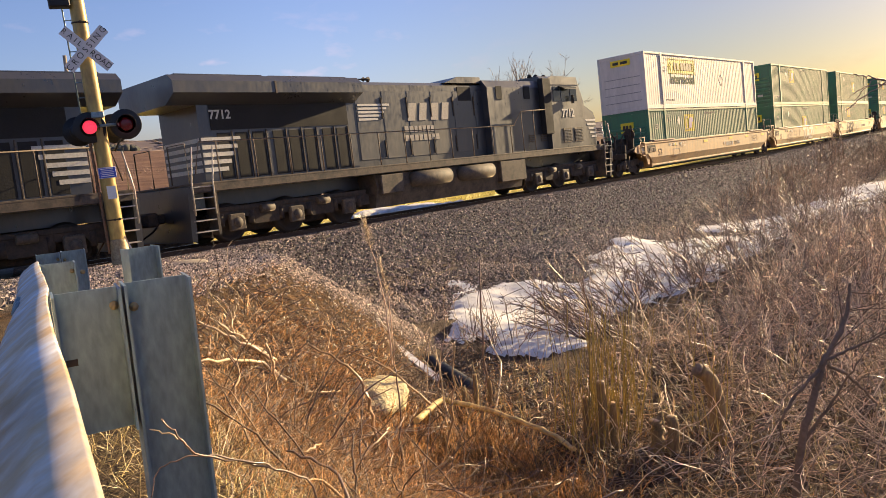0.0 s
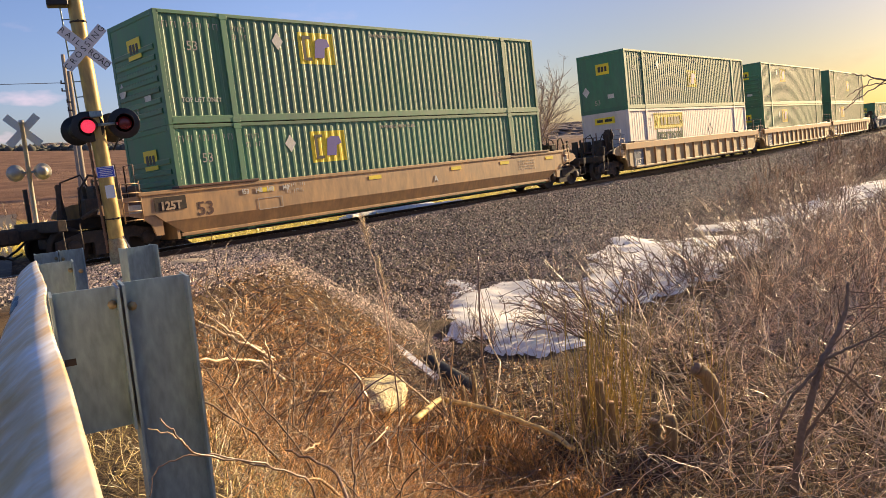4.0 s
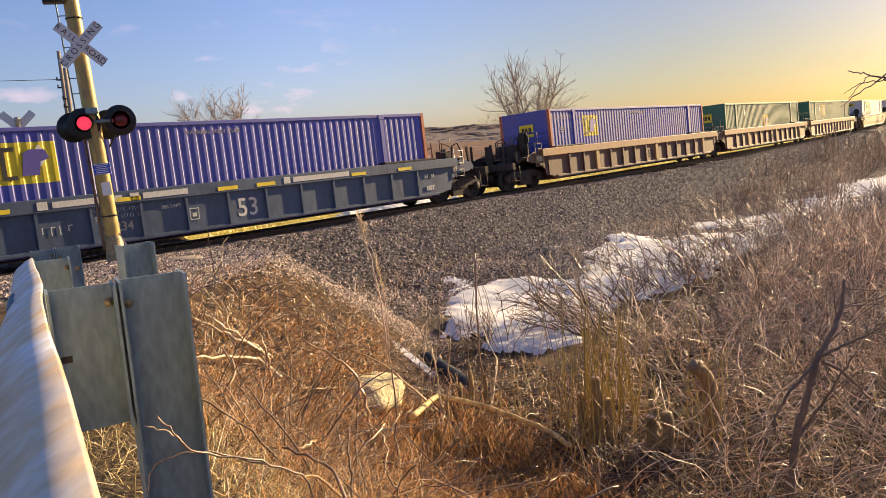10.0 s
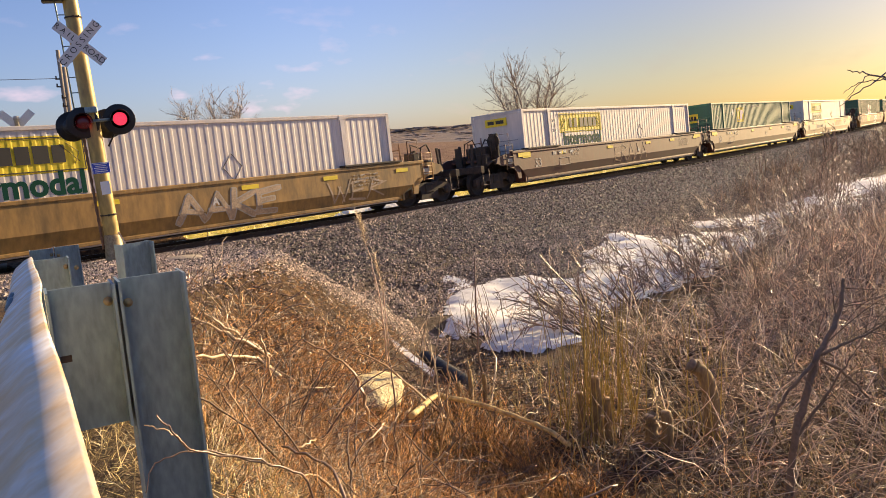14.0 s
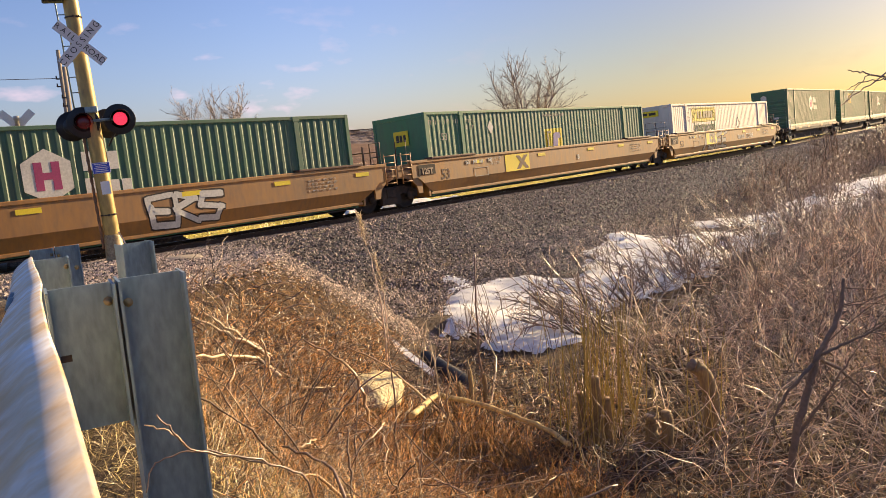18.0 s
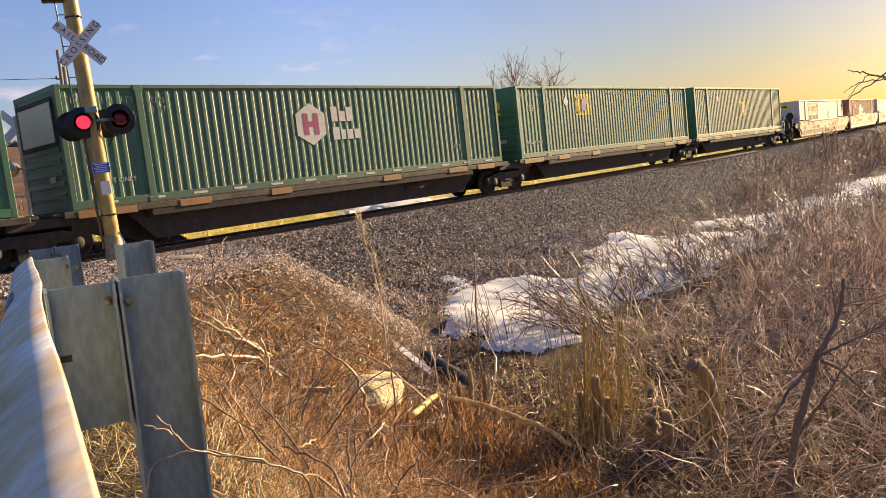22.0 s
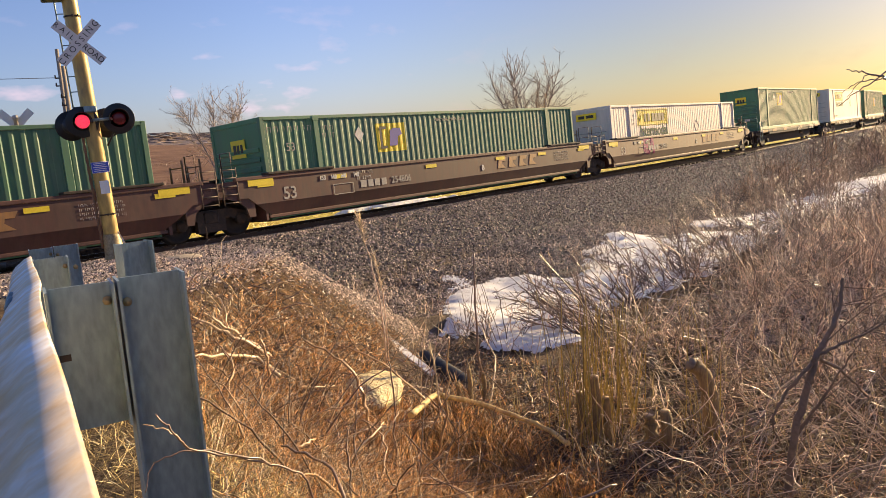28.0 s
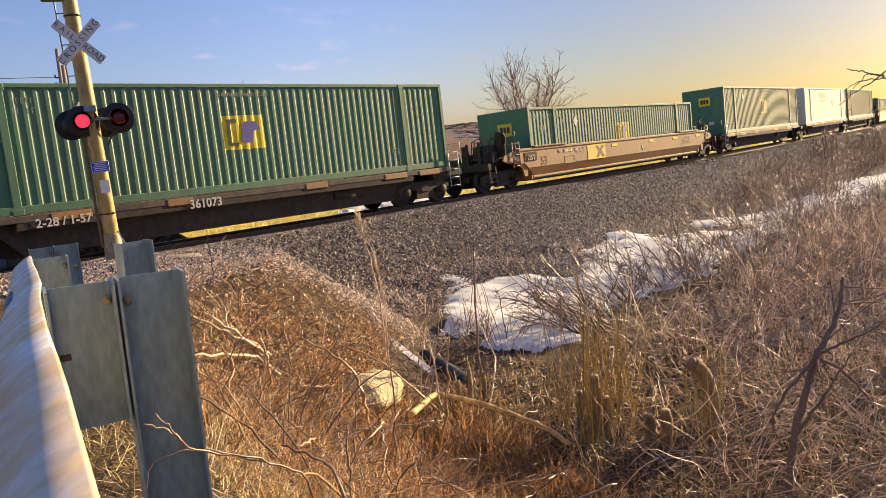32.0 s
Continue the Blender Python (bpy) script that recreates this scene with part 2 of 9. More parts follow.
# ------------------------------------------------------------ mesh helpers
class Geo:
    """Gathers faces of one mesh."""

    def __init__(self):
        self.v, self.f, self.s = [], [], []

    def add(self, vs, fs, smooth=False):
        o = len(self.v)
        self.v.extend(vs)
        self.f.extend([tuple(i + o for i in q) for q in fs])
        self.s.extend([smooth] * len(fs))
        return self

    def box(self, x0, x1, y0, y1, z0, z1, c=0.0):
        """A box, with its long edges chamfered by c."""
        if c <= 0:
            vs = [(x, y, z) for x in (x0, x1) for y in (y0, y1) for z in (z0, z1)]
            return self.add(vs, [(0, 1, 3, 2), (4, 6, 7, 5), (0, 4, 5, 1), (2, 3, 7, 6), (0, 2, 6, 4), (1, 5, 7, 3)])
        vs = []
        for x, sx in ((x0, 1), (x1, -1)):
            for y, sy in ((y0, 1), (y1, -1)):
                for z, sz in ((z0, 1), (z1, -1)):
                    vs += [(x, y + sy * c, z + sz * c), (x + sx * c, y, z + sz * c), (x + sx * c, y + sy * c, z)]
        def k(i, j, l, w):
            return (i * 4 + j * 2 + l) * 3 + w
        fs = [[k(0, a, b, 0) for a, b in ((0, 0), (0, 1), (1, 1), (1, 0))], [k(1, a, b, 0) for a, b in ((0, 0), (1, 0), (1, 1), (0, 1))],
              [k(a, 0, b, 1) for a, b in ((0, 0), (1, 0), (1, 1), (0, 1))], [k(a, 1, b, 1) for a, b in ((0, 0), (0, 1), (1, 1), (1, 0))],
              [k(a, b, 0, 2) for a, b in ((0, 0), (0, 1), (1, 1), (1, 0))], [k(a, b, 1, 2) for a, b in ((0, 0), (1, 0), (1, 1), (0, 1))]]
        for a in (0, 1):
            for b in (0, 1):
                fs += [(k(a, b, 0, 0), k(a, b, 1, 0), k(a, b, 1, 1), k(a, b, 0, 1)), (k(a, 0, b, 0), k(a, 1, b, 0), k(a, 1, b, 2), k(a, 0, b, 2)), (k(0, a, b, 1), k(1, a, b, 1), k(1, a, b, 2), k(0, a, b, 2))]
                for d in (0, 1):
                    fs.append((k(a, b, d, 0), k(a, b, d, 1), k(a, b, d, 2)))
        return self.add(vs, fs)

    def prism(self, pts, axis, a, b):
        """A polygon drawn in the two other axes (in order), pushed along axis from a to b."""
        n = len(pts)
        def put(p, t):
            q = [p[0], p[1]]
            q.insert(axis, t)
            return tuple(q)
        vs = [put(p, a) for p in pts] + [put(p, b) for p in pts]
        fs = [tuple(range(n)), tuple(range(2 * n - 1, n - 1, -1))] + [(i, (i + 1) % n, n + (i + 1) % n, n + i) for i in range(n)]
        return self.add(vs, fs)

    def path(self, pts, radii, n=6, caps=True):
        """A round bar through points."""
        pts = [Vector(p) for p in pts]
        if not hasattr(radii, "__len__"):
            radii = [radii] * len(pts)
        vs, fs = [], []
        ref = Vector((0.13, 0.29, 0.95))
        for i, p in enumerate(pts):
            d = (pts[min(i + 1, len(pts) - 1)] - pts[max(i - 1, 0)])
            d = d.normalized() if d.length > 1e-9 else Vector((0, 0, 1))
            a = d.cross(ref)
            if a.length < 0.05:
                a = d.cross(Vector((1, 0, 0)))
            a.normalize()
            b = d.cross(a)
            for j in range(n):
                w = 2 * math.pi * j / n
                vs.append(tuple(p + (a * math.cos(w) + b * math.sin(w)) * radii[i]))
        for i in range(len(pts) - 1):
            for j in range(n):
                fs.append((i * n + j, i * n + (j + 1) % n, (i + 1) * n + (j + 1) % n, (i + 1) * n + j))
        self.add(vs, fs, True)
        if caps:
            o = len(self.v) - len(vs)
            self.f.append(tuple(range(o + n - 1, o - 1, -1)))
            self.f.append(tuple(range(len(self.v) - n, len(self.v))))
            self.s += [False, False]
        return self

    def lathe(self, prof, at, axis=1, n=20, smooth=True):
        """A turned shape: prof holds (radius, distance along axis)."""
        vs, fs = [], []
        for r, t in prof:
            for j in range(n):
                w = 2 * math.pi * j / n
                q = [r * math.cos(w), r * math.sin(w)]
                q.insert(axis, t)
                vs.append((q[0] + at[0], q[1] + at[1], q[2] + at[2]))
        for i in range(len(prof) - 1):
            for j in range(n):
                fs.append((i * n + j, i * n + (j + 1) % n, (i + 1) * n + (j + 1) % n, (i + 1) * n + j))
        self.add(vs, fs, smooth)
        o = len(self.v) - len(vs)
        if prof[0][0] > 1e-6:
            self.f.append(tuple(range(o + n - 1, o - 1, -1)))
            self.s.append(False)
        if prof[-1][0] > 1e-6:
            self.f.append(tuple(range(len(self.v) - n, len(self.v))))
            self.s.append(False)
        return self

    def mesh(self, name, material):
        me = bpy.data.meshes.new(name)
        me.from_pydata(self.v, [], self.f)
        me.polygons.foreach_set("use_smooth", self.s)
        me.materials.append(material)
        if len(self.f) < 4000:
            b = bmesh.new()
            b.from_mesh(me)
            bmesh.ops.recalc_face_normals(b, faces=b.faces)
            b.to_mesh(me)
            b.free()
        me.update()
        return me


def fast_mesh(name, verts, faces, material, smooth=False):
    """A mesh from numpy arrays of equal-sided faces."""
    me = bpy.data.meshes.new(name)
    k = faces.shape[1]
    me.vertices.add(len(verts))
    me.vertices.foreach_set("co", np.asarray(verts, np.float32).ravel())
    me.loops.add(faces.size)
    me.loops.foreach_set("vertex_index", faces.astype(np.int32).ravel())
    me.polygons.add(len(faces))
    me.polygons.foreach_set("loop_start", np.arange(0, faces.size, k, dtype=np.int32))
    me.polygons.foreach_set("use_smooth", np.full(len(faces), smooth))
    me.materials.append(material)
    me.update(calc_edges=True)
    return me


def part(name, geo, material, parent, label="", at=None):
    """Links one mesh under a thing or a part."""
    ob = new(name, geo.mesh(name, material) if isinstance(geo, Geo) else geo)
    ob.parent = parent
    if at is not None:
        ob.matrix_basis = at
    if label:
        ob["label"] = label
    return ob


def thing(name, label, category, group="", kind="", m=None):
    ob = new(name)
    ob.empty_display_size = 0.2
    if m is not None:
        ob.matrix_basis = m
    return tagged(ob, label, category, group, kind)


def solid(name, geo, material, label, category, group="", kind="", m=None):
    """A thing that is one mesh."""
    ob = new(name, geo.mesh(name, material) if isinstance(geo, Geo) else geo)
    if m is not None:
        ob.matrix_basis = m
    return tagged(ob, label, category, group, kind)


LETTERS = {}


def lettering(text, height, material, depth=0.004, bold=0.0):
    """A mesh of raised letters in the x-z plane, read from -y, centred on its middle."""
    key = (text, height, material.name, bold)
    if key not in LETTERS:
        cu = bpy.data.curves.new("letters", "FONT")
        cu.body, cu.size, cu.extrude, cu.offset = text, height * 1.38, depth, bold
        cu.align_x, cu.align_y = "CENTER", "CENTER"
        cu.resolution_u = 3
        tmp = bpy.data.objects.new("letters", cu)
        me = bpy.data.meshes.new_from_object(tmp)
        me.transform(pose(0, 0, 0, 90, 0, 0))
        me.materials.clear()
        me.materials.append(material)
        bpy.data.objects.remove(tmp)
        LETTERS[key] = me
    return LETTERS[key]


# ------------------------------------------------------------ the line's curve
RADIUS, BANK, SPEED = 808.0, 0.0507, 22.155


def on_line(s, e=0.0, z=0.0):
    """The pose at s metres along the track, e metres beyond it, z above the rails, banked."""
    h = s / RADIUS
    base = Matrix.Translation((math.sin(h) * RADIUS, (1 - math.cos(h)) * RADIUS, 0)) @ Matrix.Rotation(h, 4, "Z") @ Matrix.Rotation(-BANK, 4, "X")
    return base @ Matrix.Translation((0, e, z))


def line_coords(x, y):
    """Distance along and across the track for arrays of places."""
    return RADIUS * np.arctan2(x, RADIUS - y), RADIUS - np.hypot(x, RADIUS - y)

# ------------------------------------------------------------ ground
def smooth(a, b, x):
    t = np.clip((x - a) / (b - a), 0, 1)
    return t * t * (3 - 2 * t)


RNG = np.random.default_rng(7)
WAVES = [(RNG.uniform(0, 6.28), k * math.cos(a), k * math.sin(a), 1 / k ** 0.9) for k, a in zip(np.geomspace(0.15, 6, 26), RNG.uniform(0, 6.28, 26))]


def rough_noise(x, y):
    t = 0
    for p, kx, ky, w in WAVES:
        t = t + w * np.sin(kx * x + ky * y + p)
    return t / 4


ROAD_AT, ROAD_DIR = (0.58, -17.55), (0.294, 0.956)  # the guardrail's line beside the road


def road_coords(x, y):
    """Across (to the right) and along the guardrail's line."""
    dx, dy = x - ROAD_AT[0], y - ROAD_AT[1]
    return dx * ROAD_DIR[1] - dy * ROAD_DIR[0], dx * ROAD_DIR[0] + dy * ROAD_DIR[1]


def height(x, y):
    """The lie of the land."""
    x, y = np.asarray(x, float), np.asarray(y, float)
    s, e = line_coords(x, y)
    n = rough_noise(x, y)
    # near side: ditch, then scrub; far side: field that climbs to wooded hills
    near = -1.62 + 0.25 * smooth(-9.5, -14, e) + 0.5 * smooth(-14, -40, e) + 0.12 * n
    far = -0.55 - 0.25 * smooth(3, 9, e) + 0.04 * n
    r, az = np.hypot(x, y + 19.4), np.degrees(np.arctan2(x, y + 19.4))
    foot = 600 * np.clip(0.0185 - 0.00098 * (az - 27), 0, 0.03) + 3.0 * np.clip((52 - az) / 20, 0, 1)
    ridge = 1500 * np.interp(az, (0, 16, 27, 37, 43, 54, 70, 90), (0.038, 0.0394, 0.0386, 0.031, 0.0251, 0.0222, 0.015, 0.01))
    rise = foot * np.clip((r - 60) / 540, 0, 1) ** 1.2 + smooth(620, 1500, r) * (ridge - 8 - foot) * (1 + 0.04 * np.sin(az * 1.7))
    far = far + np.minimum(rise, 0.3 * np.clip(np.abs(e) - 8, 0, 400))
    z = np.where(e < 0, near + (far - near) * smooth(200, 320, r), far)
    bed = -0.165 - 0.05 * np.clip(e, -2, 2) - 0.52 * np.clip(np.abs(e) - 2.1, 0, 50) + 0.02 * n
    z = np.maximum(z, bed)
    # the road's bank
    p, q = road_coords(x, y)
    top = 0.03 + 0.068 * np.clip(17.6 - q, 0, 60) - 0.5 * smooth(22, 40, q)
    crest = 0.4 + 3.7 * smooth(4, 12, q) - 1.5 * smooth(24, 34, q)
    bank = top - 0.02 * np.clip(p, 0, 9) - 0.72 * np.clip(p - crest, 0, 60) - 0.4 * np.clip(-11 - p, 0, 60) + 0.05 * n * smooth(0, 1.5, p)
    bank = np.where(np.abs(e) < 2.0, np.minimum(bank, -0.03), bank)
    bank = np.where((np.abs(e) < 2.2) & (p > 0.3), -5, bank)
    return np.maximum(z, bank)


def spaced(a, b, step, lo, hi, grow=1.16):
    mid = list(np.arange(a, b + step / 2, step))
    up, down, d = [b], [a], step
    while up[-1] < hi or down[-1] > lo:
        d *= grow
        if up[-1] < hi:
            up.append(min(hi, up[-1] + d))
        if down[-1] > lo:
            down.append(max(lo, down[-1] - d))
    return np.array(sorted(set(down[1:] + mid + up[1:])))


GX, GY = spaced(-4, 46, 0.22, -3800, 3800), spaced(-21, 6, 0.2, -3500, 3800)
gx, gy = np.meshgrid(GX, GY)
gz = height(gx, gy)
nx, ny = len(GX), len(GY)
idx = np.arange(nx * ny).reshape(ny, nx)
quads = np.stack([idx[:-1, :-1], idx[:-1, 1:], idx[1:, 1:], idx[1:, :-1]], -1).reshape(-1, 4)
gme = fast_mesh("ground", np.stack([gx, gy, gz], -1).reshape(-1, 3), quads, mat("placeholder", (0.2, 0.2, 0.2)), True)
gs, ge = line_coords(gx, gy)
gp, gq = road_coords(gx, gy)


def layer(me, name, arr):
    at = me.attributes.new(name, "FLOAT", "POINT")
    at.data.foreach_set("value", np.asarray(arr, np.float32).ravel())


gn = rough_noise(gx * 2.1, gy * 2.1)
on_bank = smooth(-0.9, -0.2, gz) * (ge < -2.2) * smooth(0.2, 0.6, gp)
gr = np.hypot(gx, gy + 19.4)
layer(gme, "field", np.maximum(smooth(2.5, 5, ge), smooth(200, 300, gr)))
layer(gme, "plough", np.maximum(smooth(14, 30, ge + 4 * gn), smooth(220, 320, gr)))
layer(gme, "woods", smooth(600, 680, gr + 20 * gn))
layer(gme, "gravel", np.clip(np.maximum(smooth(-9.4, -7.4, ge + 0.3 * gn) * (ge < 0), smooth(-0.4, 0.7, gq - 5.9 - 0.95 * np.clip(gp, 0, 3.9) + 0.5 * gn) * on_bank * smooth(5.4, 4.2, gp + 0.4 * gn) * (gq < 30)), 0, 1))
# ditch mud; its weaker coat under the scrub paints dark gaps between twigs
layer(gme, "wet", smooth(-1.0, -1.35, gz + 0.1 * gn) * (ge < 0) * (0.55 + 0.45 * smooth(-12.5, -10, ge)))
layer(gme, "verge", smooth(1.6, 0.3, np.abs(gp - 0.1) + 0.3 * gn) * (gq < 8))


def ground_material():
    m = bpy.data.materials.new("ground_cover")
    m.use_nodes = True
    n, l = m.node_tree.nodes, m.node_tree.links
    b = n["Principled BSDF"]
    b.inputs["Roughness"].default_value = 0.9
    b.inputs["Specular IOR Level"].default_value = 0.2
    tc = n.new("ShaderNodeTexCoord")

    def noise_of(scale, detail=6, rough=0.6):
        t = n.new("ShaderNodeTexNoise")
        t.inputs["Scale"].default_value, t.inputs["Detail"].default_value, t.inputs["Roughness"].default_value = scale, detail, rough
        l.new(tc.outputs["Object"], t.inputs[0])
        return t.outputs[0]

    def ramp(src, *stops):
        r = n.new("ShaderNodeValToRGB")
        for i, (p, c) in enumerate(stops):
            e = r.color_ramp.elements[i] if i < 2 else r.color_ramp.elements.new(p)
            e.position, e.color = p, (*c, 1)
        l.new(src, r.inputs[0])
        return r.outputs[0]

    def over(a, c, name, gain=None):
        at = n.new("ShaderNodeAttribute")
        at.attribute_name = name
        x = n.new("ShaderNodeMix")
        x.data_type = "RGBA"
        l.new(at.outputs["Fac"], x.inputs[0])
        l.new(a, x.inputs[6])
        l.new(c, x.inputs[7])
        return x.outputs[2]

    fine, mid, wide, huge = noise_of(38, 5, 0.7), noise_of(7), noise_of(0.9), noise_of(0.03)
    thatch = ramp(mid, (0.36, (0.03, 0.017, 0.009)), (0.54, (0.1, 0.056, 0.024)), (0.72, (0.26, 0.15, 0.06)))
    soil = ramp(fine, (0.35, (0.05, 0.035, 0.022)), (0.65, (0.2, 0.14, 0.075)))
    c = over(thatch, soil, "verge")
    stones = ramp(fine, (0.3, (0.045, 0.04, 0.036)), (0.5, (0.13, 0.115, 0.1)), (0.7, (0.3, 0.26, 0.22)))
    c = over(c, stones, "gravel")
    mud = ramp(mid, (0.3, (0.05, 0.04, 0.03)), (0.7, (0.2, 0.145, 0.1)))
    c = over(c, mud, "wet")
    stubble = ramp(wide, (0.3, (0.36, 0.28, 0.04)), (0.5, (0.52, 0.42, 0.05)), (0.7, (0.66, 0.55, 0.08)))
    c = over(c, stubble, "field")
    furrow = ramp(noise_of(0.12, 8), (0.35, (0.1, 0.052, 0.03)), (0.5, (0.165, 0.088, 0.05)), (0.68, (0.26, 0.155, 0.085)))
    c = over(c, furrow, "plough")
    wood = ramp(huge, (0.35, (0.13, 0.105, 0.1)), (0.65, (0.2, 0.15, 0.13)))
    c = over(c, wood, "woods")
    l.new(c, b.inputs["Base Color"])
    bp = n.new("ShaderNodeBump")
    bp.inputs["Strength"].default_value, bp.inputs["Distance"].default_value = 0.9, 0.05
    ad = n.new("ShaderNodeMath")
    l.new(fine, ad.inputs[0])
    l.new(mid, ad.inputs[1])
    l.new(ad.outputs[0], bp.inputs["Height"])
    l.new(bp.outputs[0], b.inputs["Normal"])
    return m


gme.materials[0] = ground_material()
ground = tagged(new("ground", gme), "dry winter grassland with a ditch, embankment and rising field", "ground", kind="structure")

# ------------------------------------------------------------ road
rows = []
for q in np.arange(-40, 60.1, 0.5):
    for p in (-8.2, -6.2, -4.2, -2.2, -0.45):
        x, y = ROAD_AT[0] + p * ROAD_DIR[1] + q * ROAD_DIR[0], ROAD_AT[1] - p * ROAD_DIR[0] + q * ROAD_DIR[1]
        rows.append((x, y, float(height(x, y)) + 0.025 + 0.03 * (1 - abs(p + 4.2) / 4)))
k = np.arange(len(rows)).reshape(-1, 5)
rq = np.stack([k[:-1, :-1], k[:-1, 1:], k[1:, 1:], k[1:, :-1]], -1).reshape(-1, 4)
road = tagged(new("road", fast_mesh("road", np.array(rows), rq, mat("worn_asphalt", (0.075, 0.066, 0.055), 0.85, vary=0.3, big=1.5, fine=60, bump=0.5, other=(0.2, 0.15, 0.09), other_at=0.6), True)),
              "worn asphalt road climbing to the crossing", "road", kind="structure")

# ------------------------------------------------------------ track
S0, S1 = -900.0, 1100.0


def along(name, prof, material, e, z, step=4.0, lo=S0, hi=S1, parent=None, label=""):
    """Sweeps a closed profile of (across, up) along the curve."""
    n = len(prof)
    st = np.arange(lo, hi + 0.01, step)
    vs = [tuple(on_line(s, e + a, z + b).translation) for s in st for a, b in prof]
    k = np.arange(len(vs)).reshape(-1, n)
    kk = np.roll(k, -1, 1)
    fs = np.stack([k[:-1], kk[:-1], kk[1:], k[1:]], -1).reshape(-1, 4)
    ob = new(name, fast_mesh(name, np.array(vs), fs, material))
    ob.parent = parent
    if label:
        ob["label"] = label
    return ob


railway = thing("railway_track", "curved railway track on timber ties", "railway track", kind="structure")
RAIL = [(-0.07, -0.17), (0.07, -0.17), (0.07, -0.155), (0.012, -0.13), (0.012, -0.045), (0.036, -0.035), (0.036, -0.004), (-0.036, -0.004), (-0.036, -0.035), (-0.012, -0.045), (-0.012, -0.13), (-0.07, -0.155)]
for e in (-0.753, 0.753):
    along("rail", RAIL, M["rail"], e, 0, parent=railway)
    along("rail_head", [(-0.03, -0.004), (0.03, -0.004), (0.026, 0.0), (-0.026, 0.0)], M["railtop"], e, 0, parent=railway, label="polished rail head")
tie = Geo().box(-0.11, 0.11, -1.3, 1.3, -0.36, -0.172, 0.012).mesh("tie", M["tie"])
for i in range(-40, 200):
    s = i * 0.5 + RNG.uniform(-0.03, 0.03)
    part("tie", tie, None, railway, at=on_line(s) @ pose(0, RNG.uniform(-0.04, 0.04), 0, 0, 0, RNG.uniform(-1, 1)))
vs, fs = [], []
for i in list(range(-1700, -40)) + list(range(200, 2100)):
    m = on_line(i * 0.5)
    o = len(vs)
    vs += [tuple(m @ Vector(q)) for q in ((-.11, -1.3, -.172), (.11, -1.3, -.172), (.11, 1.3, -.172), (-.11, 1.3, -.172), (-.11, -1.3, -.3), (.11, -1.3, -.3))]
    fs += [(o, o + 1, o + 2, o + 3), (o + 4, o + 5, o + 1, o)]
far_ties = part("far_ties", fast_mesh("far_ties", np.array(vs), np.array(fs), M["tie"]), None, railway)
far_ties["kind"] = "stuff"


def scatter_stones(name, count, place, lo, hi, material, label, keep=None):
    """Joined loose stones: six-cornered lumps, each its own size and turn."""
    x, y = place(count)
    if keep is not None:
        ok = keep(x, y)
        x, y = x[ok], y[ok]
    n = len(x)
    z = height(x, y)
    r = RNG.uniform(lo, hi, n)
    base = np.array([(1, 0, -0.3), (-1, 0, -0.3), (0, 1, -0.3), (0, -1, -0.3), (0.2, 0.1, 0.75)], float)
    a = RNG.uniform(0, 6.28, n)
    v = base[None] * r[:, None, None] * RNG.uniform(0.6, 1.4, (n, 5, 1))
    c, s_ = np.cos(a)[:, None], np.sin(a)[:, None]
    t = RNG.uniform(-0.8, 0.8, n)[:, None]
    vx, vy, vz = v[..., 0], v[..., 1], v[..., 2]
    vy, vz = vy * np.cos(t) - vz * np.sin(t), vy * np.sin(t) + vz * np.cos(t)
    v = np.stack([vx * c - vy * s_, vx * s_ + vy * c, vz], -1) + np.stack([x, y, z + r * 0.3], -1)[:, None]
    tri = np.array([(0, 2, 4), (2, 1, 4), (1, 3, 4), (3, 0, 4)])
    f = (np.arange(n)[:, None, None] * 5 + tri[None]).reshape(-1, 3)
    return tagged(new(name, fast_mesh(name, v.reshape(-1, 3), f, material)), label, "stones", kind="stuff")


def beside_track(n):
    s = -6 + 96 * RNG.uniform(0, 1, n) ** 1.6
    e = -(0.9 + 8.0 * RNG.uniform(0, 1, n) ** 1.35)
    h = s / RADIUS
    rr = RADIUS - e
    return np.sin(h) * rr, RADIUS - np.cos(h) * rr


def ballast_ok(x, y):
    s, e = line_coords(x, y)
    p, q = road_coords(x, y)
    return (RNG.uniform(0, 1, len(x)) < 0.1 + 0.9 * smooth(-9.2, -6.6, e)) & ((p > 0.5) | (np.abs(e) > 1.5))


scatter_stones("ballast_stones", 200000, beside_track, 0.02, 0.05, M["stone"], "grey crushed-stone ballast on the track shoulder", ballast_ok)


def on_pad(n):
    p, q = RNG.uniform(0.6, 6.5, n), RNG.uniform(5.5, 15.5, n)
    return ROAD_AT[0] + p * ROAD_DIR[1] + q * ROAD_DIR[0], ROAD_AT[1] - p * ROAD_DIR[0] + q * ROAD_DIR[1]


def crest_gravel(x, y):
    p, q = road_coords(x, y)
    return RNG.uniform(0, 1, len(x)) < 0.06 + smooth(-0.5, 0.7, q - 5.9 - 0.95 * np.clip(p, 0, 3.9))


scatter_stones("gravel", 52000, on_pad, 0.011, 0.028, M["gravelstone"], "loose gravel beside the crossing", crest_gravel)

# ------------------------------------------------------------ train
CL, CW, CH = 16.154, 2.591, 2.896
MOVERS = []  # (thing, place along the track at the start)


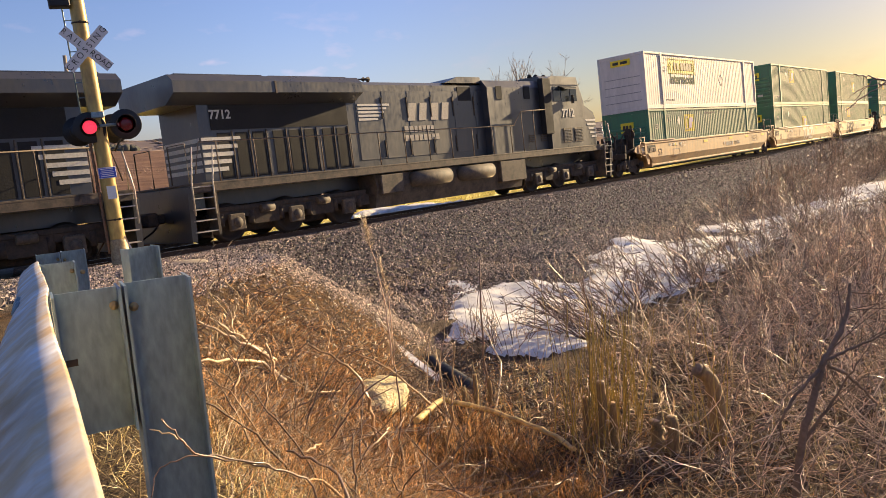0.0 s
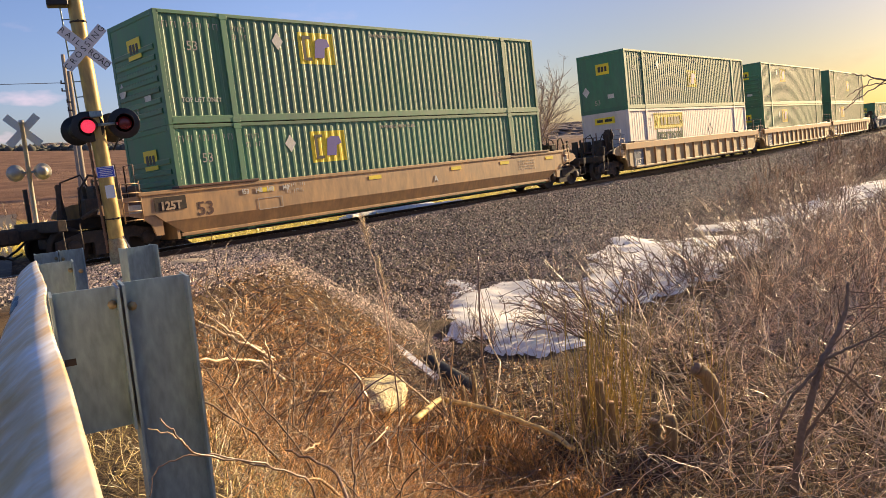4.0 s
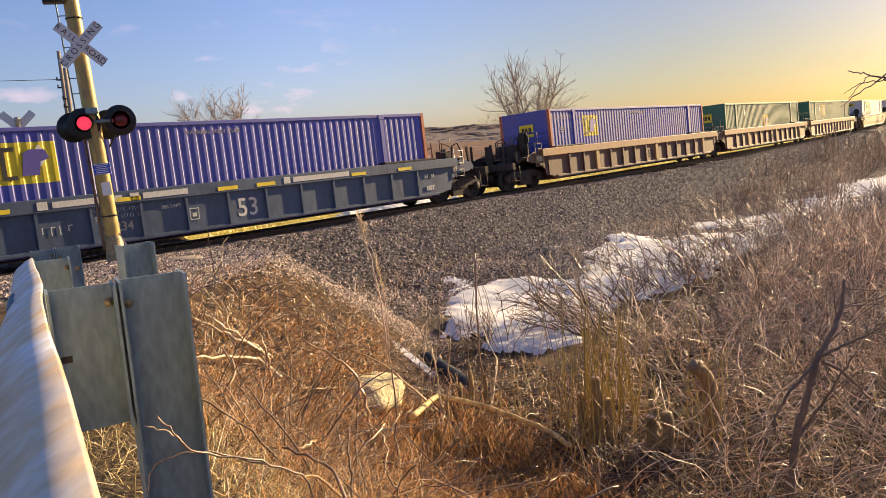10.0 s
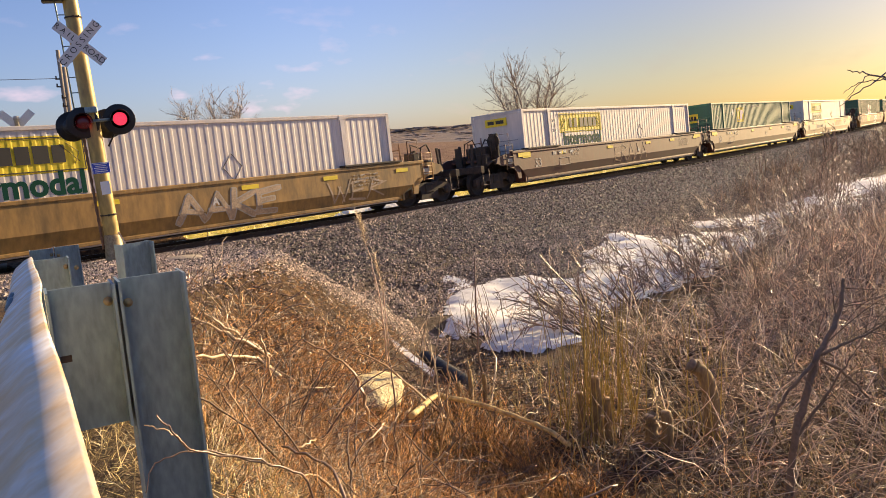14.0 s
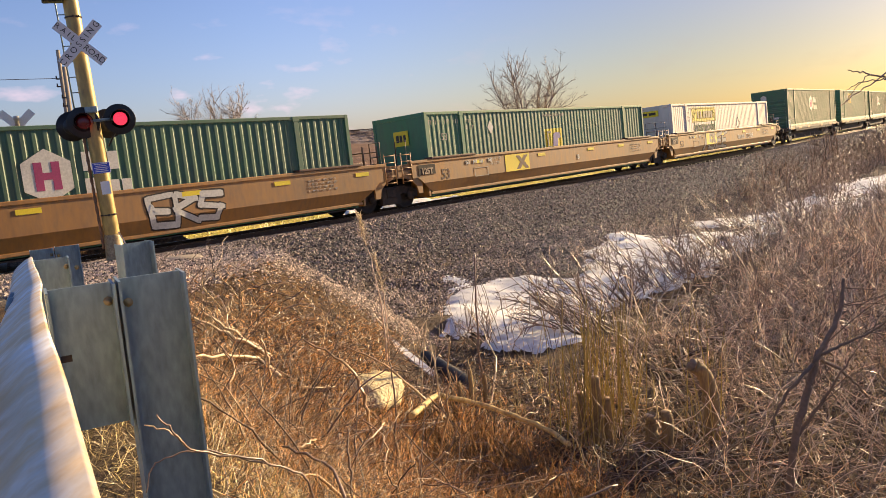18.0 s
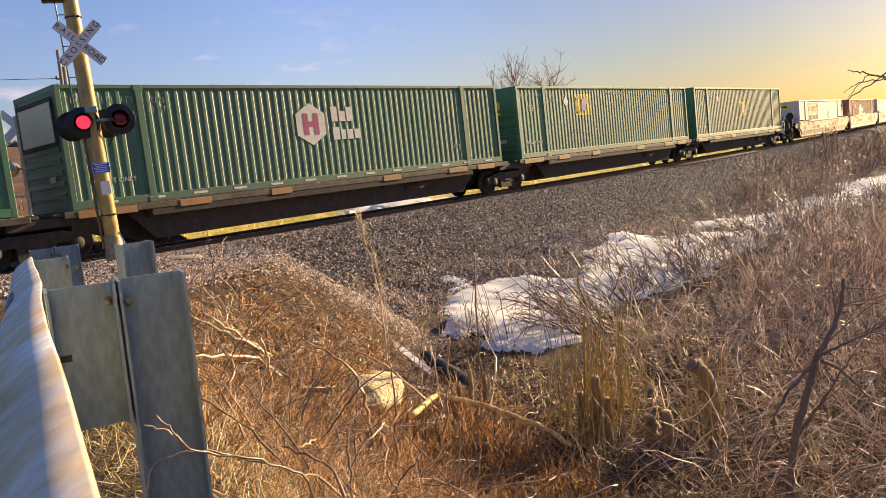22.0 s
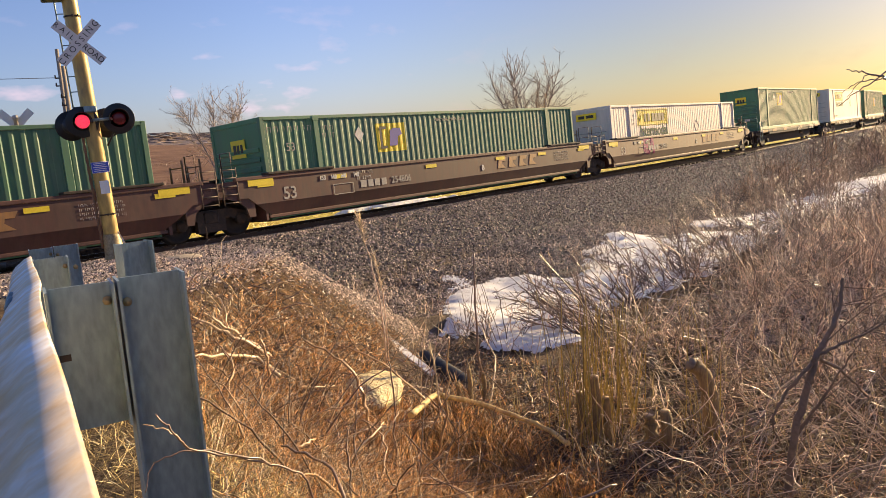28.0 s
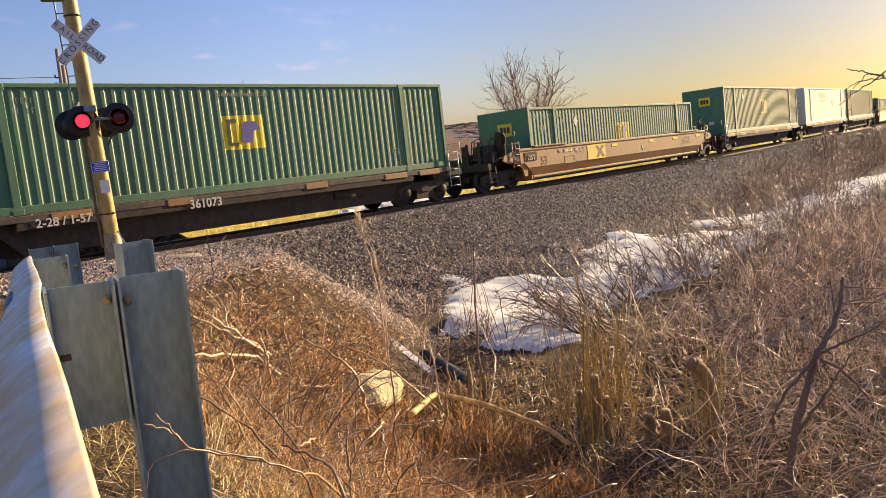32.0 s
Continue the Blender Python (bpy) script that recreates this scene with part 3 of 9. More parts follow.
def corrugated(x0, x1, z0, z1, y, out, pitch=0.252, deep=0.024):
    """A ribbed sheet in the x-z plane at y, its ribs standing out by deep towards out (+1 or -1)."""
    n = max(1, round((x1 - x0) / pitch))
    w = (x1 - x0) / n
    g = Geo()
    xs, ys = [], []
    for i in range(n):
        a = x0 + i * w
        xs += [a, a + w * 0.16, a + w * 0.45, a + w * 0.55, a + w * 0.565]
        ys += [0, deep, deep, deep * 0.15, 0]
    xs.append(x1)
    ys.append(0)
    vs = [(a, y + out * b, z0) for a, b in zip(xs, ys)] + [(a, y + out * b, z1) for a, b in zip(xs, ys)]
    m = len(xs)
    return g.add(vs, [(i, i + 1, m + i + 1, m + i) for i in range(m - 1)])


def painted(x0, x1, z0, z1, y, deep, pitch=0.252):
    """A painted panel that follows the ribs of a near side wall."""
    lo, hi = -CL / 2 + 0.12, CL / 2 - 0.12
    n = round((hi - lo) / pitch)
    w = (hi - lo) / n
    step = ((0.0, 0.0), (0.16, 1.0), (0.45, 1.0), (0.55, 0.15), (0.565, 0.0), (1.0, 0.0))

    def depth(x):
        f = ((x - lo) / w) % 1.0
        return deep * float(np.interp(f, [a for a, b in step], [b for a, b in step]))
    xs = sorted({x0, x1} | {lo + (i + a) * w for i in range(n) for a, b in step[:-1] if x0 < lo + (i + a) * w < x1})
    vs = [(a, y - depth(a) - 0.0015, z) for z in (z0, z1) for a in xs]
    m = len(xs)
    return Geo().add(vs, [(i, i + 1, m + i + 1, m + i) for i in range(m - 1)])


KIT = {}


def kit(key, make):
    """Builds a mesh once, then shares it."""
    if key not in KIT:
        KIT[key] = make()
    return KIT[key]


def bars(rows, x0, z0, w, h, y):
    """Unreadable small writing: rows of upright strokes."""
    g = Geo()
    for j in range(rows):
        zz = z0 - j * h * 1.7
        n = max(2, int(w / (h * 0.75)))
        for i in range(n):
            if (i * 7 + j * 3) % 6 == 5:
                continue
            x = x0 + i * w / n
            lo = 0.0 if (i + j) % 3 else 0.3
            g.box(x, x + h * 0.12, y - 0.004, y, zz + lo * h, zz + h)
            if (i + j) % 2:
                g.box(x + h * 0.12, x + h * 0.5, y - 0.004, y, zz + h * 0.88, zz + h)
    return g


def container(colour, logo, label, end="end"):
    """A 53-foot box on an empty, its base middle at the origin; near side is -y."""
    c = M[colour]
    t = thing("shipping_container", label, "container", "containers on the train")
    hx, hy = CL / 2, CW / 2
    P = 1.981
    side = lambda out: kit(("wall", colour, out), lambda: corrugated(-hx + 0.12, hx - 0.12, 0.2, CH - 0.09, out * (hy - 0.045), out, deep=0.007 if colour == "white" else 0.015).mesh("side_wall", c))
    part("side_wall", side(-1), None, t)
    part("side_wall", side(1), None, t)
    part("roof", kit(("roof", colour), lambda: Geo().box(-hx + 0.08, hx - 0.08, -hy + 0.05, hy - 0.05, CH - 0.05, CH - 0.015).mesh("roof", c)), None, t)
    part("floor", kit(("floor",), lambda: Geo().box(-hx + 0.08, hx - 0.08, -hy + 0.06, hy - 0.06, 0.12, 0.18).mesh("floor", M["soot"])), None, t)
    for sy in (-1, 1):
        part("top_rail", kit(("trail", colour, sy), lambda: Geo().box(-hx + 0.1, hx - 0.1, sy * hy - (0.06 if sy > 0 else 0), sy * hy + (0 if sy > 0 else 0.06), CH - 0.1, CH - 0.004, 0.01).mesh("top_rail", c)), None, t)
        part("bottom_rail", kit(("brail", colour, sy), lambda: Geo().box(-hx + 0.1, hx - 0.1, sy * hy - (0.08 if sy > 0 else 0), sy * hy + (0 if sy > 0 else 0.08), 0.02, 0.21, 0.012).mesh("bottom_rail", c)), None, t)
        for sx in (-1, 1):
            part("corner_post", kit(("post", colour, sx, sy), lambda: Geo().box(sx * hx - (0.14 if sx > 0 else 0), sx * hx + (0 if sx > 0 else 0.14), sy * hy - (0.14 if sy > 0 else 0), sy * hy + (0 if sy > 0 else 0.14), 0, CH, 0.012).mesh("corner_post", c)), None, t)
            part("lift_post", kit(("lift", colour, sx, sy), lambda: lift_post(sx * (hx - P), sy * (hy + 0.004), sy).mesh("lift_post", c)), None, t)
    if colour == "dgreen" or logo == "square":
        part("front_wall", kit(("front", colour), lambda: plain_end(-hx).mesh("front_wall", c)), None, t)
        for z in np.arange(0.3, 1.95, 0.27):
            part("end_rib", kit(("erib", colour, round(float(z), 2)), lambda: Geo().prism([(-hx + 0.03, z), (-hx - 0.02, z + 0.03), (-hx - 0.02, z + 0.13), (-hx + 0.03, z + 0.17)], 1, -hy + 0.2, hy - 0.2).mesh("end_rib", c)), None, t)
    elif colour == "white":
        part("front_wall", kit(("front", colour), lambda: plain_end(-hx).mesh("front_wall", c)), None, t)
    else:
        part("front_wall", kit(("front", colour), lambda: ribbed_end(-hx).mesh("front_wall", c)), None, t)
    for sx in (-1, 1):
        for z0, z1 in ((0.0, 0.2), (CH - 0.14, CH - 0.002)):
            part("end_rail", kit(("erail", colour, sx, z0), lambda: Geo().box(*sorted((sx * hx, sx * (hx - 0.08))), -hy + 0.14, hy - 0.14, z0, z1, 0.01).mesh("end_rail", c)), None, t)
    if colour == "white":
        for z in (0.5, 0.9, 1.3, 1.7):
            part("end_bar", kit(("ebar", z), lambda: Geo().box(-hx, -hx + 0.03, -hy + 0.3, hy - 0.3, z, z + 0.03, 0.008).mesh("end_bar", M["seam"])), None, t)
    for sy in (-1, 1):
        part("door", kit(("door", colour, sy), lambda: Geo().box(hx - 0.06, hx - 0.02, *sorted((sy * 0.01, sy * (hy - 0.12))), 0.15, CH - 0.12).mesh("door", c)), None, t)
        for y in (0.35, 0.9):
            part("lock_rod", kit(("rod", sy, y), lambda: Geo().path([(hx - 0.005, sy * y, 0.1), (hx - 0.005, sy * y, CH - 0.1)], 0.018, 6).mesh("lock_rod", M["bright"])), None, t)
    y = -hy + (0.064 if colour == "white" else 0.056)
    if logo in ("square", "square_mid"):
        lx, lz = (-3.0, 2.1) if logo == "square" else (-0.1, 1.58)
        if colour == "blue":
            lx = -4.7
        part("emblem", kit(("emb", lx, lz), lambda: painted(lx - 0.66, lx + 0.66, lz - 0.46, lz + 0.46, -hy + 0.045, 0.015).mesh("emblem", M["yellow"])), None, t, "yellow square emblem")
        part("emblem_block", kit("embk", lambda: Geo().prism([(-0.52, -0.36), (-0.52, 0.36), (-0.22, 0.36), (-0.22, 0.27), (-0.42, 0.27), (-0.42, -0.27), (-0.22, -0.27), (-0.22, -0.36)], 1, -0.012, -0.006).mesh("emblem_block", M["ink"])), None, t, "", pose(lx, y - 0.028, lz))
        part("emblem_shape", kit("embp", lambda: Geo().prism([(-0.12, -0.28), (-0.04, 0.22), (0.1, 0.3), (0.42, 0.28), (0.5, 0.08), (0.3, 0.02), (0.24, -0.28)], 1, -0.012, -0.006).mesh("emblem_shape", M["purple"])), None, t, "", pose(lx, y - 0.028, lz))
        part("end_emblem", kit("eemb", lambda: Geo().box(-0.006, 0, -0.36, 0.36, -0.26, 0.26).mesh("end_emblem", M["yellow"])), None, t, "", pose(-hx - 0.012, -0.1, 2.1))
        part("end_emblem_block", kit("eembk", lambda: Geo().box(-0.012, -0.006, 0.1, 0.24, -0.13, 0.13).box(-0.012, -0.006, -0.06, 0.06, -0.12, 0.12).box(-0.012, -0.006, -0.24, -0.12, -0.12, 0.12).mesh("end_emblem_block", M["ink"])), None, t, "", pose(-hx - 0.012, -0.1, 2.1))
        part("warning_lettering", lettering("WARNING  HIGH  CUBE", 0.11, M["dull"]), None, t, "", pose(0.0, y - 0.024, 2.6))
    elif logo == "banner":
        lx = -3.5
        part("banner", kit("ban", lambda: painted(lx - 1.8, lx + 1.8, 1.82, 2.66, -hy + 0.045, 0.007).mesh("banner", M["yellow"])), None, t, "yellow banner")
        part("banner_border", kit("banb", lambda: Geo().box(-1.74, 1.74, -0.01, -0.006, 0.36, 0.385).box(-1.74, 1.74, -0.01, -0.006, -0.385, -0.36).box(-1.74, -1.715, -0.01, -0.006, -0.36, 0.36).box(1.715, 1.74, -0.01, -0.006, -0.36, 0.36).mesh("banner_border", M["ink"])), None, t, "", pose(lx, y - 0.028, 2.24))
        part("banner_mark", kit("bank", lambda: banner_bars().mesh("banner_mark", M["ink"])), None, t, "", pose(lx, y - 0.028, 2.24))
        part("side_lettering", lettering("Intermodal", 0.54, M["ltgreen"], bold=0.022), None, t, "dark green lettering", pose(lx + 0.05, y - 0.026, 1.55))
        part("end_banner", kit("eban", lambda: Geo().box(-0.006, 0, -0.55, 0.55, -0.16, 0.16).mesh("end_banner", M["yellow"])), None, t, "", pose(-hx - 0.014, 0, 2.5))
        part("end_banner_mark", kit("ebank", lambda: Geo().box(-0.012, -0.006, 0.1, 0.42, -0.07, 0.07).box(-0.012, -0.006, -0.4, 0.0, -0.07, 0.07).mesh("end_banner_mark", M["ink"])), None, t, "", pose(-hx - 0.014, 0, 2.5))
        part("stack_lettering", lettering("TOP LIFT ONLY", 0.12, M["ink"]), None, t, "", pose(-5.2, y - 0.024, 0.45))
    elif logo == "hexagon":
        lx = -0.1
        part("emblem", kit("hex", lambda: Geo().prism([(0.62 * math.sin(math.pi / 3 * i), 0.62 * math.cos(math.pi / 3 * i)) for i in range(6)], 1, -0.006, 0).mesh("emblem", M["pale"])), None, t, "white hexagon emblem", pose(lx - 0.8, y - 0.028, 1.75))
        part("emblem_mark", kit("hexb", lambda: Geo().box(-0.28, -0.1, -0.012, -0.006, -0.32, 0.32).box(0.1, 0.28, -0.012, -0.006, -0.32, 0.32).box(-0.1, 0.1, -0.012, -0.006, -0.08, 0.08).mesh("emblem_mark", M["magenta"])), None, t, "", pose(lx - 0.8, y - 0.028, 1.75))
        part("emblem_lettering", kit("hexl", lambda: Geo().box(0, 0.24, -0.006, 0, 0.05, 0.5).box(0.3, 0.55, -0.006, 0, 0.05, 0.36).box(0.6, 0.85, -0.006, 0, 0.05, 0.48).box(0, 0.26, -0.006, 0, -0.5, -0.12).box(0.32, 0.5, -0.006, 0, -0.5, -0.2).box(0.56, 0.8, -0.006, 0, -0.5, -0.2).box(0.86, 1.1, -0.006, 0, -0.5, -0.2).mesh("emblem_lettering", M["pale"])), None, t, "", pose(lx, y - 0.028, 1.75))
        part("end_emblem", kit("hexe", lambda: Geo().prism([(0.24 * math.sin(math.pi / 3 * i), 0.24 * math.cos(math.pi / 3 * i)) for i in range(6)], 0, -0.006, 0).mesh("end_emblem", M["pale"])), None, t, "", pose(-hx - 0.012, 0.4, 2.35))
    elif logo == "house":
        part("emblem", kit("hou", lambda: Geo().prism([(-0.75, -0.6), (-0.75, 0.25), (0, 0.65), (0.75, 0.25), (0.75, -0.6), (0.35, -0.6), (0.35, 0.0), (0.1, 0.0), (0.1, -0.6), (-0.1, -0.6), (-0.1, 0.0), (-0.35, 0.0), (-0.35, -0.6)], 1, -0.006, 0).mesh("emblem", M["pale"])), None, t, "white emblem", pose(-1.28, y - 0.028, 1.75))
        part("emblem_lettering", kit("houl", lambda: Geo().box(0, 0.3, -0.006, 0, 0.05, 0.45).box(0.38, 0.7, -0.006, 0, 0.05, 0.36).box(0, 0.35, -0.006, 0, -0.45, -0.1).box(0.42, 0.7, -0.006, 0, -0.45, -0.16).box(0.76, 1.1, -0.006, 0, -0.45, -0.16).box(1.16, 1.5, -0.006, 0, -0.45, -0.16).box(1.7, 2.2, -0.006, 0, -0.45, -0.1).mesh("emblem_lettering", M["pale"])), None, t, "", pose(-0.4, y - 0.028, 1.6))
    elif logo == "words":
        part("side_lettering", kit("wrd", lambda: Geo().box(-1.2, -0.75, -0.006, 0, 0.1, 0.5).box(-0.65, -0.2, -0.006, 0, 0.1, 0.5).box(-0.1, 0.4, -0.006, 0, 0.1, 0.5).box(0.5, 1.2, -0.006, 0, 0.1, 0.5).box(-1.2, 1.3, -0.006, 0, -0.25, -0.12).mesh("side_lettering", M["ink"])), None, t, "dark lettering", pose(-1.5, y - 0.026, 2.0))
    if logo == "hexagon":
        for i in range(13):
            part("reflective_strip", kit("rstrip", lambda: Geo().box(-0.2, 0.2, -0.004, 0, -0.03, 0.03).mesh("reflective_strip", M["pale"])), None, t, "", pose(-7.2 + i * 1.2, -hy - 0.002, 0.12))
    if colour != "white":
        if logo != "hexagon":
            part("placard", kit("plac", lambda: Geo().prism([(-0.19, 0), (0, 0.25), (0.19, 0), (0, -0.25)], 1, -0.006, 0).mesh("placard", M["pale"])), None, t, "white diamond plate", pose(-4.4, y - 0.028, 2.25))
        part("size_number", lettering("53", 0.25, M["dull"], bold=0.0), None, t, "", pose(-hx + 0.98, y - 0.024, 2.0))
        part("size_number", lettering("53", 0.24, M["dull"], bold=0.0), None, t, "", pose(-hx - 0.01, 0.3, 0.5) @ pose(0, 0, 0, 0, 0, -90))
        part("serial_mark", kit("ser", lambda: bars(1, -0.9, 0, 1.8, 0.16, 0).mesh("serial_mark", M["dull"])), None, t, "", pose(-hx + 1.0, y - 0.024, 2.45))
        part("serial_mark", kit("ser2", lambda: bars(2, -0.22, 0, 0.5, 0.13, 0).mesh("serial_mark", M["dull"])), None, t, "", pose(-hx + P + 0.45, y - 0.024, 2.45))
        part("serial_mark", kit("ser3", lambda: bars(1, -0.2, 0, 0.42, 0.18, 0).mesh("serial_mark", M["dull"])), None, t, "", pose(hx - P - 0.5, y - 0.024, 0.62))
        if colour != "blue":
            part("lift_lettering", lettering("TOP LIFT ONLY", 0.12, M["pale"]), None, t, "", pose(-hx + 1.05, y - 0.024, 0.62))
        part("end_plate", kit("epl", lambda: Geo().box(-0.006, 0, -0.17, 0.17, -0.1, 0.1).mesh("end_plate", M["pale"])), None, t, "", pose(-hx - 0.012, -0.45, 0.75))
        if colour != "dgreen":
            part("end_placard", kit("epc", lambda: Geo().prism([(-0.2, 0), (0, 0.26), (0.2, 0), (0, -0.26)], 0, -0.006, 0).mesh("end_placard", M["pale"])), None, t, "", pose(-hx - 0.012, 0.9, 1.1))
    else:
        part("placard_outline", kit("plo", lambda: diamond_outline().mesh("placard_outline", M["ink"])), None, t, "", pose(2.1, y - 0.024, 1.6))
        part("serial_mark", kit("serk", lambda: bars(1, -0.7, 0, 1.5, 0.14, 0).mesh("serial_mark", M["ink"])), None, t, "", pose(-hx + 3.3, y - 0.024, 2.5))
        part("serial_mark", kit("serk2", lambda: bars(3, -0.2, 0, 0.45, 0.12, 0).mesh("serial_mark", M["ink"])), None, t, "", pose(-hx + P + 0.3, y - 0.024, 2.3))
    return t


def lift_post(x, y, sy):
    d = -sy * 0.075
    g = Geo().box(x - 0.09, x + 0.09, min(y, y + d), max(y, y + d), 0, CH - 0.004, 0.012)
    for z in (0.0, CH - 0.16):
        g.box(x - 0.12, x + 0.12, min(y + sy * 0.006, y + d), max(y + sy * 0.006, y + d), z, z + 0.15, 0.01)
    return g


def ribbed_end(x):
    g = Geo()
    n, vs = 9, []
    w = (CW - 0.28) / n
    prof = []
    for i in range(n):
        y = -CW / 2 + 0.14 + i * w
        prof += [(x + 0.035, y), (x + 0.005, y + w * 0.18), (x + 0.005, y + w * 0.55), (x + 0.035, y + w * 0.75)]
    prof.append((x + 0.035, CW / 2 - 0.14))
    m = len(prof)
    return g.add([(a, b, 0.19) for a, b in prof] + [(a, b, CH - 0.13) for a, b in prof], [(i, i + 1, m + i + 1, m + i) for i in range(m - 1)])


def plain_end(x):
    return Geo().box(x + 0.02, x + 0.06, -CW / 2 + 0.1, CW / 2 - 0.1, 0.1, CH - 0.1)


def banner_bars():
    g = Geo()
    x = -1.0
    for w in (0.2, 0.04, 0.24, 0.04, 0.0, 0.3, 0.3, 0.34, 0.28):
        if w < 0.1 and w:
            g.box(x, x + w, -0.012, -0.006, -0.2, -0.14)
        elif w:
            g.box(x, x + w, -0.012, -0.006, -0.2, 0.2)
        x += w + 0.07
    for sx in (-1, 1):
        g.path([(sx * 1.2, -0.009, 0.22), (sx * 1.62, -0.009, -0.2)], 0.008, 4).path([(sx * 1.35, -0.009, 0.24), (sx * 1.62, -0.009, 0.02), (sx * 1.5, -0.009, -0.24)], 0.008, 4)
    return g


def diamond_outline():
    g = Geo()
    p = [(-0.3, 0), (0, 0.36), (0.3, 0), (0, -0.36)]
    for a, b in zip(p, p[1:] + p[:1]):
        g.path([(a[0], -0.003, a[1]), (b[0], -0.003, b[1])], 0.008, 4)
    return g


# ---- running gear
def truck_mesh():
    g = Geo()
    for sy in (-1, 1):
        y = sy * 0.99
        g.prism([(-1.25, 0.36), (-1.25, 0.62), (-0.62, 0.78), (0.62, 0.78), (1.25, 0.62), (1.25, 0.36), (0.95, 0.36), (0.62, 0.52), (0.42, 0.52), (0.42, 0.2), (-0.42, 0.2), (-0.42, 0.52), (-0.62, 0.52), (-0.95, 0.36)], 1, y - 0.08, y + 0.08)
        for x in (-0.89, 0.89):
            g.lathe([(0.0, -0.1), (0.14, -0.1), (0.16, -0.04), (0.16, 0.06)], (x, y + sy * 0.06, 0.46), 1, 12)
        for x in (-0.28, -0.09, 0.1, 0.29):
            g.path([(x, y, 0.24), (x, y, 0.5)], 0.075, 8)
    return g.box(-0.22, 0.22, -1.1, 1.1, 0.42, 0.74, 0.03).box(-0.62, 0.62, -0.62, 0.62, 0.22, 0.7, 0.05).box(-1.2, 1.2, -0.3, 0.3, 0.45, 0.72, 0.04)


def wheel_mesh():
    return Geo().lathe([(0.0, -0.05), (0.1, -0.055), (0.13, -0.02), (0.36, -0.015), (0.38, -0.06), (0.455, -0.06), (0.46, 0.05), (0.485, 0.06), (0.485, 0.085), (0.38, 0.085), (0.36, 0.02), (0.13, 0.03), (0.0, 0.06)], (0, 0, 0), 1, 24)


def bogie(parent, x):
    tk = part("truck", kit("truck", lambda: truck_mesh().mesh("truck", M["soot"])), None, parent, at=pose(x, 0, 0))
    for dx in (-0.89, 0.89):
        for sy in (-1, 1):
            part("wheel", kit("wheel", lambda: wheel_mesh().mesh("wheel", M["steel"])), None, tk, at=pose(dx, sy * 0.76, 0.457) if sy < 0 else pose(dx, sy * 0.76, 0.457, 0, 0, 180))
        part("axle", kit("axle", lambda: Geo().path([(0, -0.76, 0), (0, 0.76, 0)], 0.08, 10).mesh("axle", M["steel"])), None, tk, at=pose(dx, 0, 0.457))


def coupler(parent, x, way):
    part("coupler", kit("coupler", lambda: Geo().box(0, 1.0, -0.12, 0.12, 0.72, 0.98, 0.03).box(0.95, 1.3, -0.22, 0.2, 0.66, 1.04, 0.05).mesh("coupler", M["soot"])), None, parent, at=pose(x, 0, 0, 0, 0, 0 if way > 0 else 180))
    part("air_hose", kit("hose", lambda: Geo().path([(0.6, -0.4, 0.75), (0.9, -0.42, 0.5), (1.2, -0.4, 0.35), (1.45, -0.36, 0.45)], 0.028, 6).mesh("air_hose", M["black"])), None, parent, at=pose(x, 0, 0, 0, 0, 0 if way > 0 else 180))


def ladder_mesh(w, z0, z1, n):
    g = Geo()
    for x in (-w / 2, w / 2):
        g.path([(x, 0, z0), (x, 0, z1)], 0.018, 5)
    for i in range(n):
        z = z0 + 0.06 + (z1 - z0 - 0.12) * i / (n - 1)
        g.path([(-w / 2, 0, z), (w / 2, 0, z)], 0.014, 5)
    return g


def well_side(sy, ribbed):
    """The deep side of a well car, cut away at the ends over the trucks."""
    y = sy * 1.5
    d = -sy * 0.035
    lo, hi = min(y, y + d), max(y, y + d)
    g = Geo()
    if ribbed:
        g.prism([(-8.75, 0.48), (-8.75, 1.26), (8.75, 1.26), (8.75, 0.48), (8.4, 0.4), (-8.4, 0.4)], 1, lo, hi)
    else:
        g.prism([(-8.65, 0.78), (-8.9, 0.98), (-9.2, 0.98), (-9.2, 1.46), (9.2, 1.46), (9.2, 0.98), (8.9, 0.98), (8.65, 0.78)], 1, lo, hi)
    return g


def well_skirt(sy):
    """The lower half of a smooth side, raked inwards."""
    g = Geo()
    vs = [(-8.65, sy * 1.5, 0.785), (8.65, sy * 1.5, 0.785), (8.1, sy * 1.36, 0.42), (-8.1, sy * 1.36, 0.42)]
    vs += [(x, y - sy * 0.035, z) for x, y, z in vs]
    return g.add(vs, [(0, 1, 2, 3), (7, 6, 5, 4), (0, 4, 5, 1), (1, 5, 6, 2), (2, 6, 7, 3), (3, 7, 4, 0)])


def lay_on_side(g, z):
    """Bends paint drawn at height z over the edge where a smooth car side rakes inwards."""
    g.v = [(a, b + max(0.0, 0.785 - (c + z)) * 0.384, c) for a, b, c in g.v]
    return g


